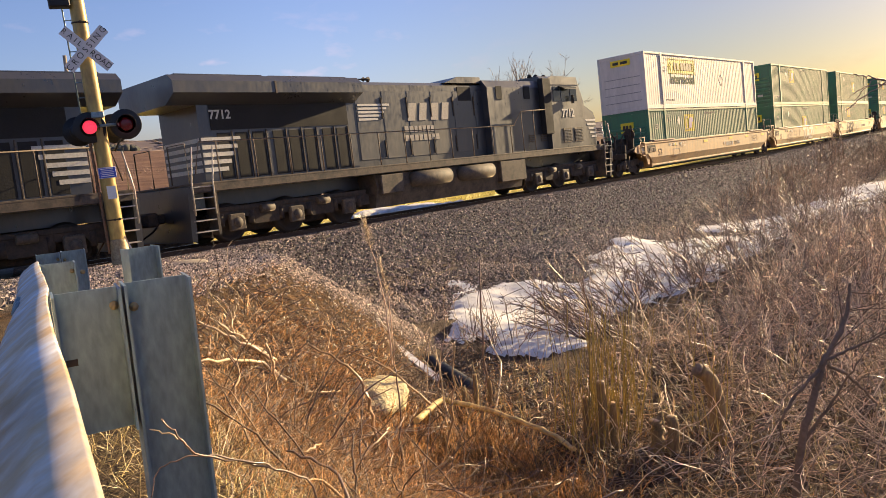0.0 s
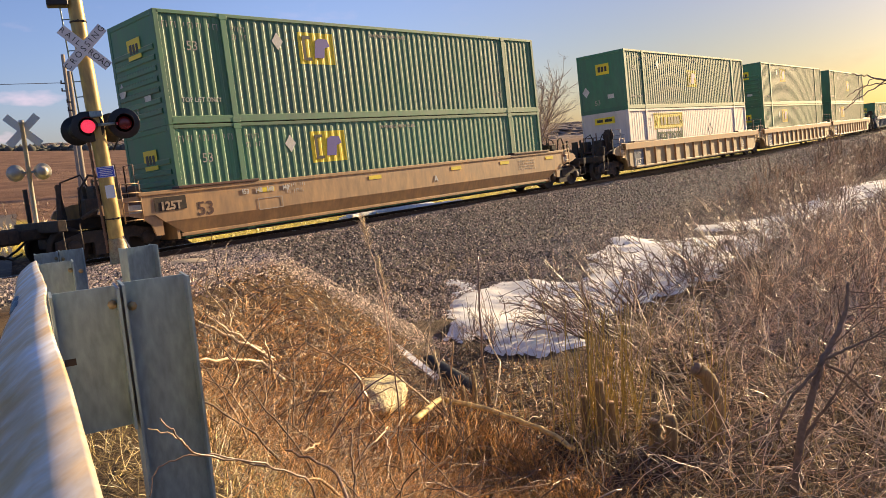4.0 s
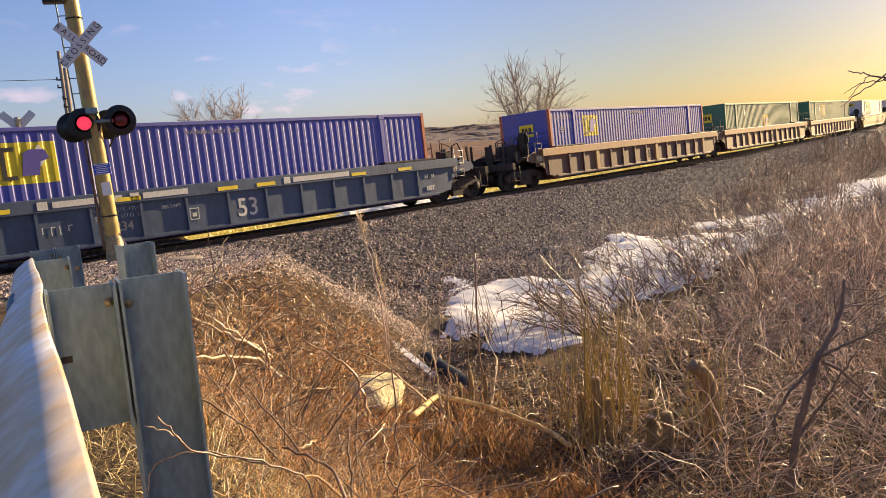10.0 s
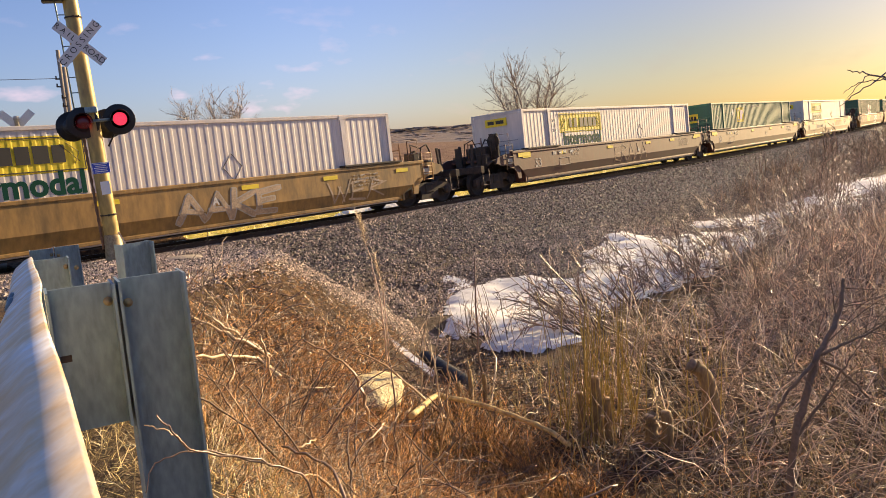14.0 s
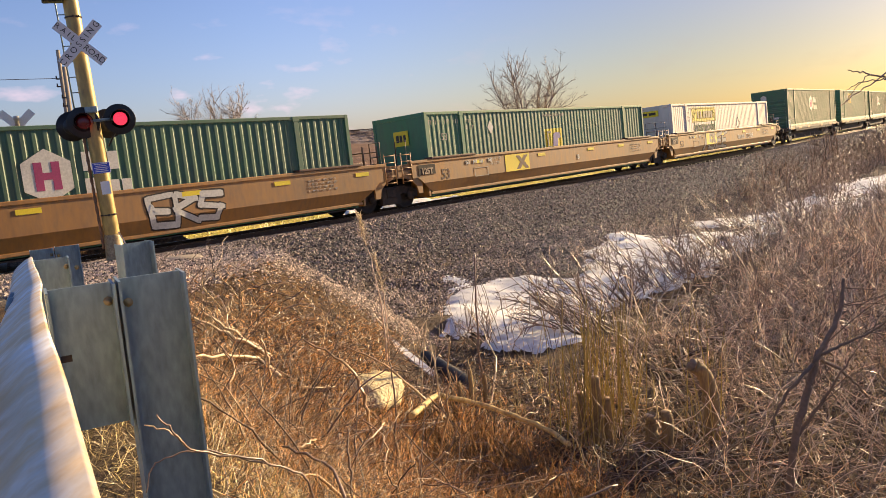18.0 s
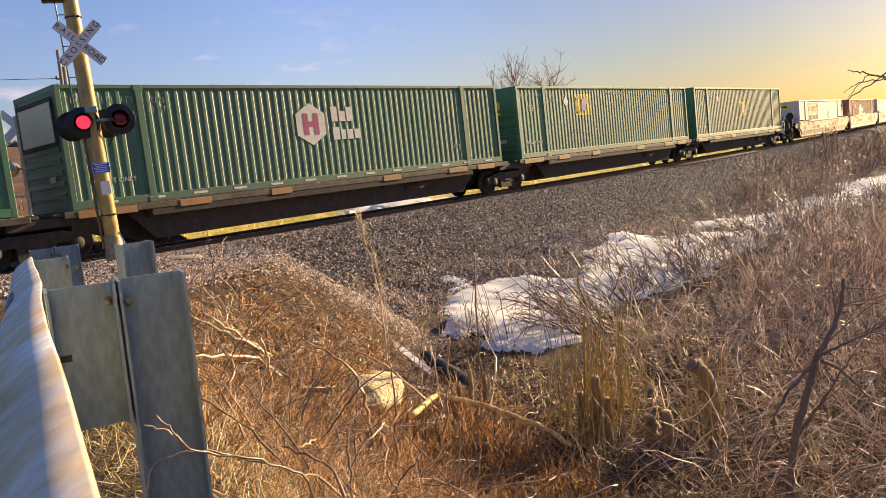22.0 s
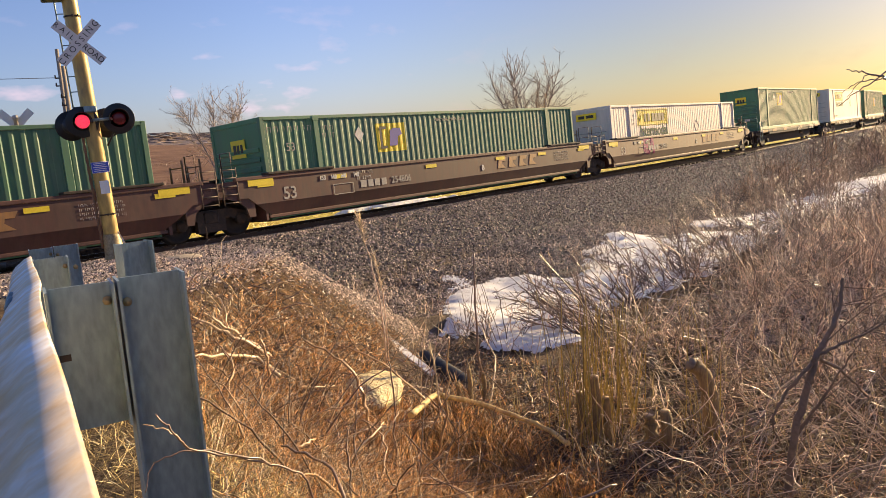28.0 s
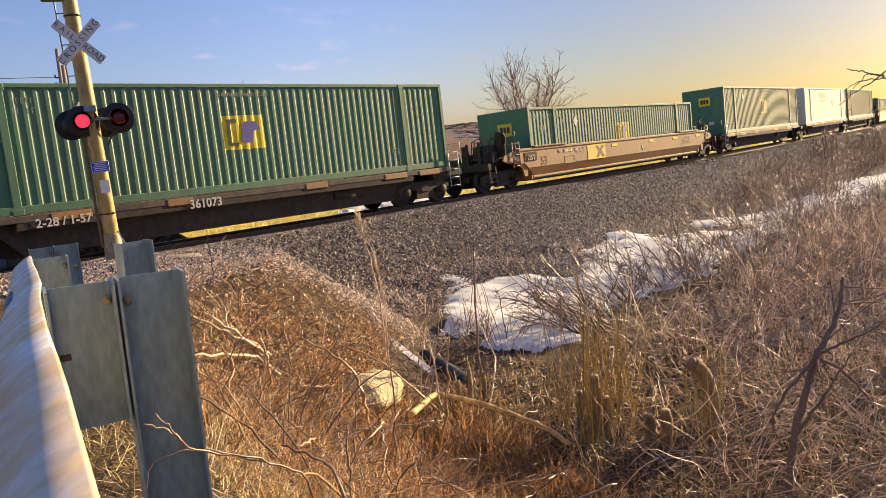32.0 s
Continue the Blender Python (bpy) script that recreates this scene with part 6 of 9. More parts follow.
    for i in range(5):
        part("stripe", kit(("nst", i), lambda: Geo().prism([(8.95 - 0.03 * i + i * 0.12, 2.75 - i * 0.18), (9.755, 2.75 - i * 0.18), (9.755, 2.84 - i * 0.18), (8.9 + i * 0.12, 2.84 - i * 0.18)], 1, -1.29, -1.281).mesh("stripe", M["pale"])), None, t)
        part("stripe", kit(("hst", i), lambda: Geo().box(-9.74, -8.55 - 0.12 * i, -1.045, -1.021, 2.75 - i * 0.2, 2.86 - i * 0.2).mesh("stripe", M["pale"])), None, t)
        part("stripe", kit(("est", i), lambda: Geo().box(-9.765, -9.751, -0.95, 0.95, 2.75 - i * 0.2, 2.86 - i * 0.2).mesh("stripe", M["pale"])), None, t)
        part("stripe", kit(("mst", i), lambda: Geo().box(-4.1, -2.7 - 0.14 * i, -1.01, -0.998, 3.62 - i * 0.115, 3.69 - i * 0.115).mesh("stripe", M["pale"])), None, t)
    for x in (-1.9, -1.35, -0.75, -0.2):
        part("emblem", kit("lemb", lambda: Geo().prism([(0, 3.1), (0.12, 3.7), (0.48, 3.7), (0.36, 3.1)], 1, -1.012, -0.998).mesh("emblem", M["dull"])), None, t, "white slanted emblem", pose(x, 0, 0))
    for j, (x0, ws) in enumerate(((-2.1, (0.24, 0.24, 0.2, 0.2, 0.22, 0.2, 0.2)), (-2.1, (0.22, 0.24, 0.22, 0.22, 0.22, 0.2, 0.2, 0.22)))):
        x = x0
        for w in ws:
            part("owner_mark", kit(("om", w), lambda: Geo().box(0, w - 0.05, -0.014, 0, 0, 0.2).mesh("owner_mark", M["dull"])), None, t, "", pose(x, -0.998, 2.72 - j * 0.3))
            x += w
    loco_truck(t, -7.1)
    loco_truck(t, 7.1)
    return t


def reversed_copy(ob):
    """The same engine turned end for end, its marked side still towards the road."""
    made = copy_thing(ob, Matrix())
    flip = Matrix.Diagonal((-1, 1, 1, 1))
    seen = {}
    for o in made.children_recursive:
        m = o.matrix_basis.copy()
        if "number" in o.name:
            m.translation.x = -m.translation.x
            o.matrix_basis = m
            continue
        if o.data not in seen:
            d = o.data.copy()
            d.transform(flip)
            d.flip_normals()
            seen[o.data] = d
        o.data = seen[o.data]
        o.matrix_basis = flip @ m @ flip
    return made


second = locomotive("7712", "dusty black diesel locomotive with white stripes and road number")
send(second, 19.9)
lead = reversed_copy(second)
for o in [o for o in lead.children if "number" in o.name]:
    bpy.data.objects.remove(o)
send(lead, 19.9 - 22.45)

# ------------------------------------------------------------ guardrail
def rail_frame(q, p=0.0, z=0.0):
    """A place beside the road: q along the guardrail, p across it, z above the beam's top, which follows the grade."""
    m = Matrix.Translation((ROAD_AT[0] + q * ROAD_DIR[0] + p * ROAD_DIR[1], ROAD_AT[1] + q * ROAD_DIR[1] - p * ROAD_DIR[0], 2.0 - 0.068 * q + z))
    return m @ Matrix.Rotation(-math.atan2(ROAD_DIR[0], ROAD_DIR[1]), 4, "Z")


guardrail = thing("guardrail", "weathered galvanised steel W-beam guardrail beside the road", "guardrail")
# W-beam section: (across, up), front towards the road
WB = [(0.0, 0.0), (-0.028, -0.012), (-0.07, -0.045), (-0.083, -0.062), (-0.083, -0.095), (-0.03, -0.135), (-0.006, -0.155), (-0.03, -0.175), (-0.083, -0.215), (-0.083, -0.248), (-0.07, -0.265), (-0.028, -0.298), (0.0, -0.31)]
vs, fs = [], []
stations = np.arange(-9, 2.4, 0.15)
for q in stations:
    m = rail_frame(q)
    for a, b in WB:
        w = 0.0015 * math.sin(q * 3.1) + 0.0008 * math.sin(q * 9.7 + b * 20)
        w -= 0.01 * float(smooth(0.3, -0.5, q))
        vs.append(tuple(m @ Vector((a + w, 0, b))))
    for a, b in reversed(WB):
        w = 0.0015 * math.sin(q * 3.1) + 0.0008 * math.sin(q * 9.7 + b * 20)
        w -= 0.01 * float(smooth(0.3, -0.5, q))
        vs.append(tuple(m @ Vector((a + w + 0.004, 0, b - 0.004))))
n2 = 2 * len(WB)
k = np.arange(len(vs)).reshape(-1, n2)
kk = np.roll(k, -1, 1)
part("beam", fast_mesh("beam", np.array(vs), np.stack([k[:-1], kk[:-1], kk[1:], k[1:]], -1).reshape(-1, 4), M["beam"], True), None, guardrail, "dull zinc W-beam with rust stains")


def h_section(w, d, z0, z1, t=0.006):
    """A rolled steel post: web across the line, flanges along it."""
    return Geo().prism([(0, -d / 2), (t, -d / 2), (t, -t / 2), (w - t, -t / 2), (w - t, -d / 2), (w, -d / 2), (w, d / 2), (w - t, d / 2), (w - t, t / 2), (t, t / 2), (t, d / 2), (0, d / 2)], 2, z0, z1)


BOLT = Geo().lathe([(0, 0), (0.0095, 0.0), (0.011, 0.004), (0.011, 0.009), (0.005, 0.01), (0.005, 0.018), (0, 0.018)], (0, 0, 0), 1, 8).mesh("bolt", M["zinc"])
for i in range(-4, 3):
    q = i * 1.905 + 0.0
    part("blockout", kit("blk", lambda: h_section(0.1435, 0.1, -0.348, -0.009).mesh("blockout", M["galv"])), None, guardrail, "grey steel blockout", rail_frame(q, 0.003))
    part("post", kit("gpost", lambda: h_section(0.15, 0.1, -1.9, -0.005).mesh("post", M["galv"])), None, guardrail, "grey galvanised steel post", rail_frame(q, 0.153) if i != 1 else rail_frame(q, 0.36, 0.02) @ pose(0, 0, 0, 0, 0, 14))
    for p, z in ((0.131, -0.052), (0.173, -0.062)):
        part("bolt", BOLT, None, guardrail, at=rail_frame(q, p, z) @ pose(0, -0.006, 0, 180, 0, 0))
part("bolt_slot", Geo().box(-0.012, 0.012, -0.0042, -0.0034, -0.008, 0.008), M["soot"], guardrail, "dark empty bolt slot", rail_frame(0, 0.028, -0.172))
for q in (0.25, 0.42, -1.5):
    part("beam_bolt", kit("bbolt", lambda: Geo().lathe([(0, 0), (0.02, 0.001), (0.018, 0.008), (0, 0.011)], (0, 0, 0), 0, 10).mesh("beam_bolt", M["galv"])), None, guardrail, at=rail_frame(q, -0.07, -0.05) @ pose(0, 0, 0, 0, 210, 0))

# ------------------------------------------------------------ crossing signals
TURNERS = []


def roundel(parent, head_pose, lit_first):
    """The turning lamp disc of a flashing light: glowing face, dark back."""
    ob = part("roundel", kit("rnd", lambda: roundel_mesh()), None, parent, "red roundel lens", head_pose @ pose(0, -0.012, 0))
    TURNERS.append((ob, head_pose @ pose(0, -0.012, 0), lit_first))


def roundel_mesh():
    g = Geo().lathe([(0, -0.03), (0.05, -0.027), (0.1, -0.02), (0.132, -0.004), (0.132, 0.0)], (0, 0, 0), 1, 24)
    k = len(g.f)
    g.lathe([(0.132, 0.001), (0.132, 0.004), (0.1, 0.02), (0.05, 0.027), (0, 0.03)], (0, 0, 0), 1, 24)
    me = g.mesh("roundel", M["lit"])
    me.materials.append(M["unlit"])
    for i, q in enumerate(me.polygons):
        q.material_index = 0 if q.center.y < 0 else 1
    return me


def crossbuck(parent, z, rz, y, back=False, x=0.0, size=1.0):
    for sgn, words in ((-1, ("RAIL", "ROAD")), (1, ("CROSSING",))):
        a = -45 if sgn > 0 else 45
        bl = part("crossbuck_blade", kit("blade", lambda: Geo().box(-0.61, 0.61, -0.002, 0.002, -0.1145, 0.1145).mesh("crossbuck_blade", M["sheet"])), None, parent, "white crossbuck blade", pose(0, 0, 0, 0, 0, rz) @ pose(x, y - 0.003 * sgn - 0.006, z, 0, a, 0) @ Matrix.Diagonal((size, 1, size, 1)))
        if not back:
            if len(words) == 2:
                part("lettering", lettering("R A I L", 0.125, M["ink"], 0.001, 0.0), None, bl, "", pose(-0.37, -0.004, 0))
                part("lettering", lettering("ROAD", 0.135, M["ink"], 0.001, 0.0), None, bl, "", pose(0.36, -0.004, 0))
            else:
                part("lettering", lettering("C R O S S I N G", 0.135, M["ink"], 0.001, 0.0), None, bl, "", pose(0, -0.004, 0))


SX, SY = 6.436, -3.916
SZ = float(height(SX, SY))
FACE = -20.0  # the signal looks down the road towards the camera
signal = thing("crossing_signal", "railroad crossing signal with crossbuck and two red lights", "crossing signal", m=pose(SX, SY, SZ, -0.9, -2.0, 0))  # the mast leans a little
H0 = 2.84
lean = pose(0, 0, 0, 0, 0, FACE)
part("flared_base", Geo().lathe([(0.28, 0.0), (0.28, 0.05), (0.2, 0.08), (0.163, 0.52), (0.155, 0.58), (0.0, 0.58)], (0, 0, 0), 2, 28), M["zinc"], signal, "grey cast flared base", lean)
part("mast", Geo().lathe([(0.148, 0.55), (0.148, 0.6), (0.146, 3.0), (0.14, 6.0), (0.135, 7.6)], (0, 0, 0), 2, 28), M["mast"], signal, "weathered aluminium mast painted sun-yellow", lean)
part("foundation", Geo().box(-0.45, 0.45, -0.45, 0.45, -0.5, 0.012, 0.02), M["dust"], signal)
for z in (0.98, 4.87, 5.6):
    part("band", Geo().lathe([(0.144, -0.014), (0.156, -0.014), (0.156, 0.014), (0.144, 0.014)], (0, 0, z), 2, 24).box(-0.02, 0.02, -0.19, -0.15, z - 0.022, z + 0.022, 0.005).box(0.08, 0.11, -0.15, -0.12, z - 0.022, z + 0.022, 0.005), M["soot"], signal, "dark steel band with a bolt", lean)
cross = pose(0, 0, 0, 0, 0, FACE)
crossbuck(signal, 4.35, FACE, -0.18, x=0.03, size=0.87)
part("cross_arm", Geo().path([(-0.3, 0, H0 + 0.02), (0.48, 0, H0 + 0.02)], 0.03, 10).box(-0.1, 0.13, -0.14, 0.1, H0 + 0.17, H0 + 0.29, 0.015), M["galv"], signal, "", cross @ pose(0, -0.16, 0))
for sx, first in ((-1, True), (1, False)):
    hp = cross @ pose(0.17 + sx * 0.335, -0.3, H0 + (0.0 if sx < 0 else 0.01))
    h = part("light_head", kit("lhouse", lambda: Geo().lathe([(0.0, 0.34), (0.1, 0.33), (0.17, 0.26), (0.175, 0.17), (0.0, 0.17)], (0, 0, 0), 1, 20).mesh("light_head", M["black"])), None, signal, "black signal housing", hp)
    part("background", kit("lback", lambda: Geo().lathe([(0.17, 0.19), (0.3, 0.195), (0.305, 0.185), (0.305, 0.175), (0.3, 0.17), (0.165, 0.17)], (0, 0, 0), 1, 32).mesh("background", M["black"])), None, h, "round black background")
    vs, fs = [], []
    n = 22
    for i in range(n + 1):
        w = math.pi * (-0.14 + 1.28 * i / n)
        tip = -0.14 + 0.06 * math.sin(w) * -1
        for r, d in ((0.18, 0.17), (0.176, tip), (0.171, tip), (0.174, 0.17)):
            vs.append((r * math.cos(w), d, r * math.sin(w)))
    for i in range(n):
        for j in range(4):
            fs.append((i * 4 + j, i * 4 + (j + 1) % 4, i * 4 + 4 + (j + 1) % 4, i * 4 + 4 + j))
    part("hood", kit("lhood", lambda: Geo().add(vs, fs, True).mesh("hood", M["black"])), None, h)
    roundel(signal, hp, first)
    # the pair that faces the far road
    hb = part("light_head", kit("lhouse2", lambda: Geo().lathe([(0.0, -0.12), (0.1, -0.11), (0.17, -0.04), (0.175, 0.05), (0.3, 0.055), (0.3, 0.075), (0.175, 0.08), (0.17, 0.3), (0.165, 0.3), (0.16, 0.08), (0, 0.08)], (0, 0, 0), 1, 24).mesh("light_head", M["black"])), None, signal, "", cross @ pose(-0.36 if sx < 0 else 0.3, 0.32, H0 - 0.03))
lad = part("ladder", Geo(), M["galv"], signal)
g = Geo()
for x in (-0.27, -0.09):
    g.path([(x, 0.13, 2.75), (x, 0.13, 7.6)], 0.016, 6)
for i in range(16):
    g.path([(-0.27, 0.13, 2.85 + i * 0.3), (-0.09, 0.13, 2.85 + i * 0.3)], 0.011, 5)
lad.data = g.mesh("ladder", M["galv"])
lad.matrix_basis = cross
part("junction_box", Geo().box(-0.5, -0.12, -0.2, 0.1, 5.16, 5.32, 0.02), M["black"], signal, "dark box high on the mast", cross)
sign = part("notice_sign", Geo().box(-0.165, 0.165, -0.008, 0, -0.11, 0.11, 0.003), M["bluesign"], signal, "blue emergency notice sign", cross @ pose(0.01, -0.158, 1.93))
g = Geo()
for i in range(5):
    w = (0.12, 0.1, 0.13, 0.11, 0.12)[i]
    g.box(-w, w, -0.011, -0.009, 0.07 - i * 0.036, 0.084 - i * 0.036)
part("sign_writing", g, M["paper"], sign)
g = Geo()
for a, b in (((-0.158, -0.103), (0.158, -0.103)), ((0.158, -0.103), (0.158, 0.103)), ((0.158, 0.103), (-0.158, 0.103)), ((-0.158, 0.103), (-0.158, -0.103))):
    g.path([(a[0], -0.009, a[1]), (b[0], -0.009, b[1])], 0.004, 4)
part("sign_border", g, M["paper"], sign)
part("notice_sheet", Geo().box(-0.085, 0.085, -0.004, 0, -0.13, 0.13), M["paper"], signal, "white paper notice", cross @ pose(0.03, -0.16, 1.53))
for x in (-0.2, 0.5):
    part("conduit", Geo().path([(x, 0, H0 - 0.05), (x * 0.7, 0.05, H0 - 0.3), (x * 0.45, 0.05, H0 - 0.5)], 0.018, 6), M["black"], signal, "", cross @ pose(0, -0.05, 0))

part("conduit", Geo().path([(-0.2, 0.0, 0.3 + 0.1 * i) for i in range(24)], [0.022 if i % 2 else 0.034 for i in range(30)], 7), M["rustpart"], signal, "jointed conduit up the mast", cross)
part("base_fin", Geo().prism([(0.1, 0.62), (0.13, 0.62), (0.34, 0.04), (0.31, 0.02)], 1, -0.2, -0.16), M["beam"], signal, "pale base gusset", cross)
fsx, fsy = 8.05, 5.75
fsz = float(height(fsx, fsy))
far_signal = thing("crossing_signal", "crossing signal on the far side, seen from behind", "crossing signal", m=pose(fsx, fsy, fsz, 0, 0, 155))
part("mast", Geo().lathe([(0.2, 0), (0.14, 0.1), (0.07, 0.3), (0.065, 3.78), (0.085, 3.79), (0.085, 3.9), (0, 3.92)], (0, 0, 0), 2, 16), M["bright"], far_signal)
crossbuck(far_signal, 3.6 - fsz, 0, -0.09, True)
part("cross_arm", Geo().path([(-0.42, -0.05, 2.33 - fsz), (0.42, -0.05, 2.33 - fsz)], 0.03, 8), M["galv"], far_signal)
for sx in (-1, 1):
    part("light_head", kit("lfar", lambda: Geo().lathe([(0.0, 0.2), (0.1, 0.19), (0.17, 0.12), (0.175, 0.02), (0.25, 0.02), (0.255, 0.01), (0.25, 0), (0.17, 0), (0.168, -0.25), (0.16, -0.25), (0.16, 0.0), (0, 0.0)], (0, 0, 0), 1, 24).mesh("light_head", M["bright"])), None, far_signal, "grey signal light housing", pose(sx * 0.37, -0.05, 2.33 - fsz))

# ------------------------------------------------------------ poles, wires, trees
for px, py, top, lean in ((24.2, 44.45, 11.5, 0), (22.6, 39.5, 9.6, 0)):
    z = float(height(px, py))
    pole = thing("utility_pole", "slim grey utility pole beyond the track", "utility pole", "utility poles", m=pose(px, py, z))
    part("shaft", Geo().lathe([(0.2, -0.6), (0.19, 0), (0.14, top - z), (0, top - z + 0.02)], (0, 0, 0), 2, 12), M["wood"], pole)
    for h in (top - z - 2.3, top - z - 2.9):
        part("bracket", Geo().box(-0.45, 0.1, -0.06, 0.06, h, h + 0.1, 0.01).lathe([(0, 0), (0.06, 0), (0.05, 0.18), (0, 0.2)], (-0.4, 0, h + 0.1), 2, 8), M["soot"], pole)
span = thing("overhead_wire", "dark overhead wire between utility poles", "wire")
pa, pb = Vector((24.2, 44.45, 9.3)), Vector((-30, 62, 12.5))
part("strand", Geo().path([pa.lerp(pb, i / 12) - Vector((0, 0, 0.9 * 4 * (i / 12) * (1 - i / 12))) for i in range(13)], 0.025, 4), M["wire"], span)


def tubes(P, R, n=3):
    """Round twigs through the rows of P (many, points, 3), as arrays of corners and four-sided faces."""
    N, K, _ = P.shape
    T = np.gradient(P, axis=1)
    T /= np.linalg.norm(T, axis=2, keepdims=True) + 1e-9
    ref = np.where(np.abs(T[..., 2:3]) > 0.9, np.array([1.0, 0, 0]), np.array([0.0, 0, 1.0]))
    A = np.cross(T, ref)
    A /= np.linalg.norm(A, axis=2, keepdims=True) + 1e-9
    B = np.cross(T, A)
    w = 2 * np.pi * np.arange(n) / n
    V = P[:, :, None] + (A[:, :, None] * np.cos(w)[None, None, :, None] + B[:, :, None] * np.sin(w)[None, None, :, None]) * R[:, :, None, None]
    ix = np.arange(N * K * n).reshape(N, K, n)
    nxt = np.roll(ix, -1, 2)
    F = np.stack([ix[:, :-1], nxt[:, :-1], nxt[:, 1:], ix[:, 1:]], -1).reshape(-1, 4)
    return V.reshape(-1, 3), F


def grow(rng, start, way, length, K, bend, lift=0.0):
    """Wandering lines from start points along ways."""
    N = len(start)
    P = np.zeros((N, K, 3))
    P[:, 0] = start
    d = way / (np.linalg.norm(way, axis=1, keepdims=True) + 1e-9)
    for i in range(1, K):
        d = d + rng.normal(0, bend, (N, 3)) + np.array([0, 0, lift])
        d /= np.linalg.norm(d, axis=1, keepdims=True)
        P[:, i] = P[:, i - 1] + d * (length / (K - 1))[:, None]
    return P


def branch_from(rng, P, count, lo, hi, spread, ratio, K, bend, lift=0.0):
    """Side branches on lines P."""
    N, k, _ = P.shape
    i = rng.integers(0, N, count)
    f = rng.uniform(lo, hi, count) * (k - 1)
    a = np.minimum(f.astype(int), k - 2)
    w = (f - a)[:, None]
    at = P[i, a] * (1 - w) + P[i, a + 1] * w
    d = P[i, a + 1] - P[i, a]
    d = d / (np.linalg.norm(d, axis=1, keepdims=True) + 1e-9) + rng.normal(0, spread, (count, 3))
    total = np.linalg.norm(np.diff(P, axis=1), axis=2).sum(1)[i]
    return grow(rng, at, d, total * ratio * rng.uniform(0.5, 1.2, count) * (1.15 - f / (k - 1) * 0.6), K, bend, lift)


def taper(P, r0, r1, rng=None):
    N, K, _ = P.shape
    t = np.linspace(0, 1, K)[None]
    r = r0 * (1 - t) + r1 * t
    return np.repeat(r, N, 0) * (1 if rng is None else rng.uniform(0.7, 1.3, (N, 1)))


def join(sets):
    vs, fs, o = [], [], 0
    for v, f in sets:
        vs.append(v)
        fs.append(f + o)
        o += len(v)
    return np.concatenate(vs), np.concatenate(fs)


bark = mat("pale_grey_bark", (0.36, 0.295, 0.235), 0.9, vary=0.3, big=3, fine=25, bump=0.4)


def bare_tree(seed, x, y, tall, trunks, spread, lean=0.0):
    """A leafless tree: trunks, limbs and fine twigs."""
    rng = np.random.default_rng(seed)
    z = float(height(x, y))
    t = thing("bare_tree", "leafless tree standing in the field", "tree", "bare trees", m=pose(x, y, z))
    base = rng.normal(0, 0.2, (trunks, 3)) * np.array([1, 1, 0])
    way = np.stack([rng.normal(lean, spread * 0.5, trunks), rng.normal(0, spread * 0.5, trunks), np.ones(trunks)], 1)
    T0 = grow(rng, base - np.array([0, 0, 0.3]), way, tall * rng.uniform(0.6, 0.75, trunks), 10, 0.06, 0.02)
    part("trunk", fast_mesh("trunk", *tubes(T0, taper(T0, 0.009 * tall, 0.02), 8), bark, True), None, t)
    L1 = branch_from(rng, T0, 30 * trunks + 12, 0.2, 1.0, 0.58, 0.5, 9, 0.08, 0.02)
    part("limb_crown", fast_mesh("limb_crown", *tubes(L1, taper(L1, 0.003 * tall, 0.009, rng), 5), bark, True), None, t)
    L2 = branch_from(rng, L1, 900, 0.15, 1.0, 0.42, 0.48, 6, 0.08, 0.02)
    L3 = branch_from(rng, L2, 3200, 0.1, 1.0, 0.42, 0.5, 4, 0.1, 0.02)
    part("crown", fast_mesh("crown", *join([tubes(L2, taper(L2, 0.015, 0.007, rng), 3), tubes(L3, taper(L3, 0.0085, 0.005, rng), 3)]), bark, True), None, t, "bare twigs")
    return t


bare_tree(4, 47.6, 62.2, 13.4, 4, 0.36)
bare_tree(14, 70.0, 32.4, 14.2, 6, 0.55)

# wooded ridge beyond the field
def crowns(name, n, r0, r1, power, az0, az1, wide, tall, material, label, seed):
    """Far treetops as joined low lumps, each with its own size."""
    rng = np.random.default_rng(seed)
    d = r0 + (r1 - r0) * rng.uniform(0, 1, n) ** power
    az = np.radians(rng.uniform(az0, az1, n))
    x, y = d * np.sin(az), d * np.cos(az) - 19.4
    z = height(x, y)
    w, h = rng.uniform(*wide, n), rng.uniform(*tall, n)
    a = np.arange(6) * math.pi / 3
    ring = np.stack([np.cos(a), np.sin(a)], -1)
    v = np.zeros((n, 13, 3))
    v[:, :6, :2], v[:, 6:12, :2] = ring * 0.8, ring
    v[:, 6:12, 2], v[:, 12, 2] = 0.55, 1.0
    v *= rng.uniform(0.8, 1.2, (n, 13, 1))
    v = v * np.stack([w, w, h], -1)[:, None] + np.stack([x, y, z - 0.4], -1)[:, None]
    k = np.arange(6)
    side = np.stack([k, (k + 1) % 6, 6 + (k + 1) % 6, 6 + k], -1)
    tri = np.concatenate([side[:, [0, 1, 2]], side[:, [0, 2, 3]], np.stack([6 + k, 6 + (k + 1) % 6, np.full(6, 12)], -1)])
    f = (np.arange(n)[:, None, None] * 13 + tri[None]).reshape(-1, 3)
    tagged(new(name, fast_mesh(name, v.reshape(-1, 3), f, material, True)), label, "woods", kind="stuff")


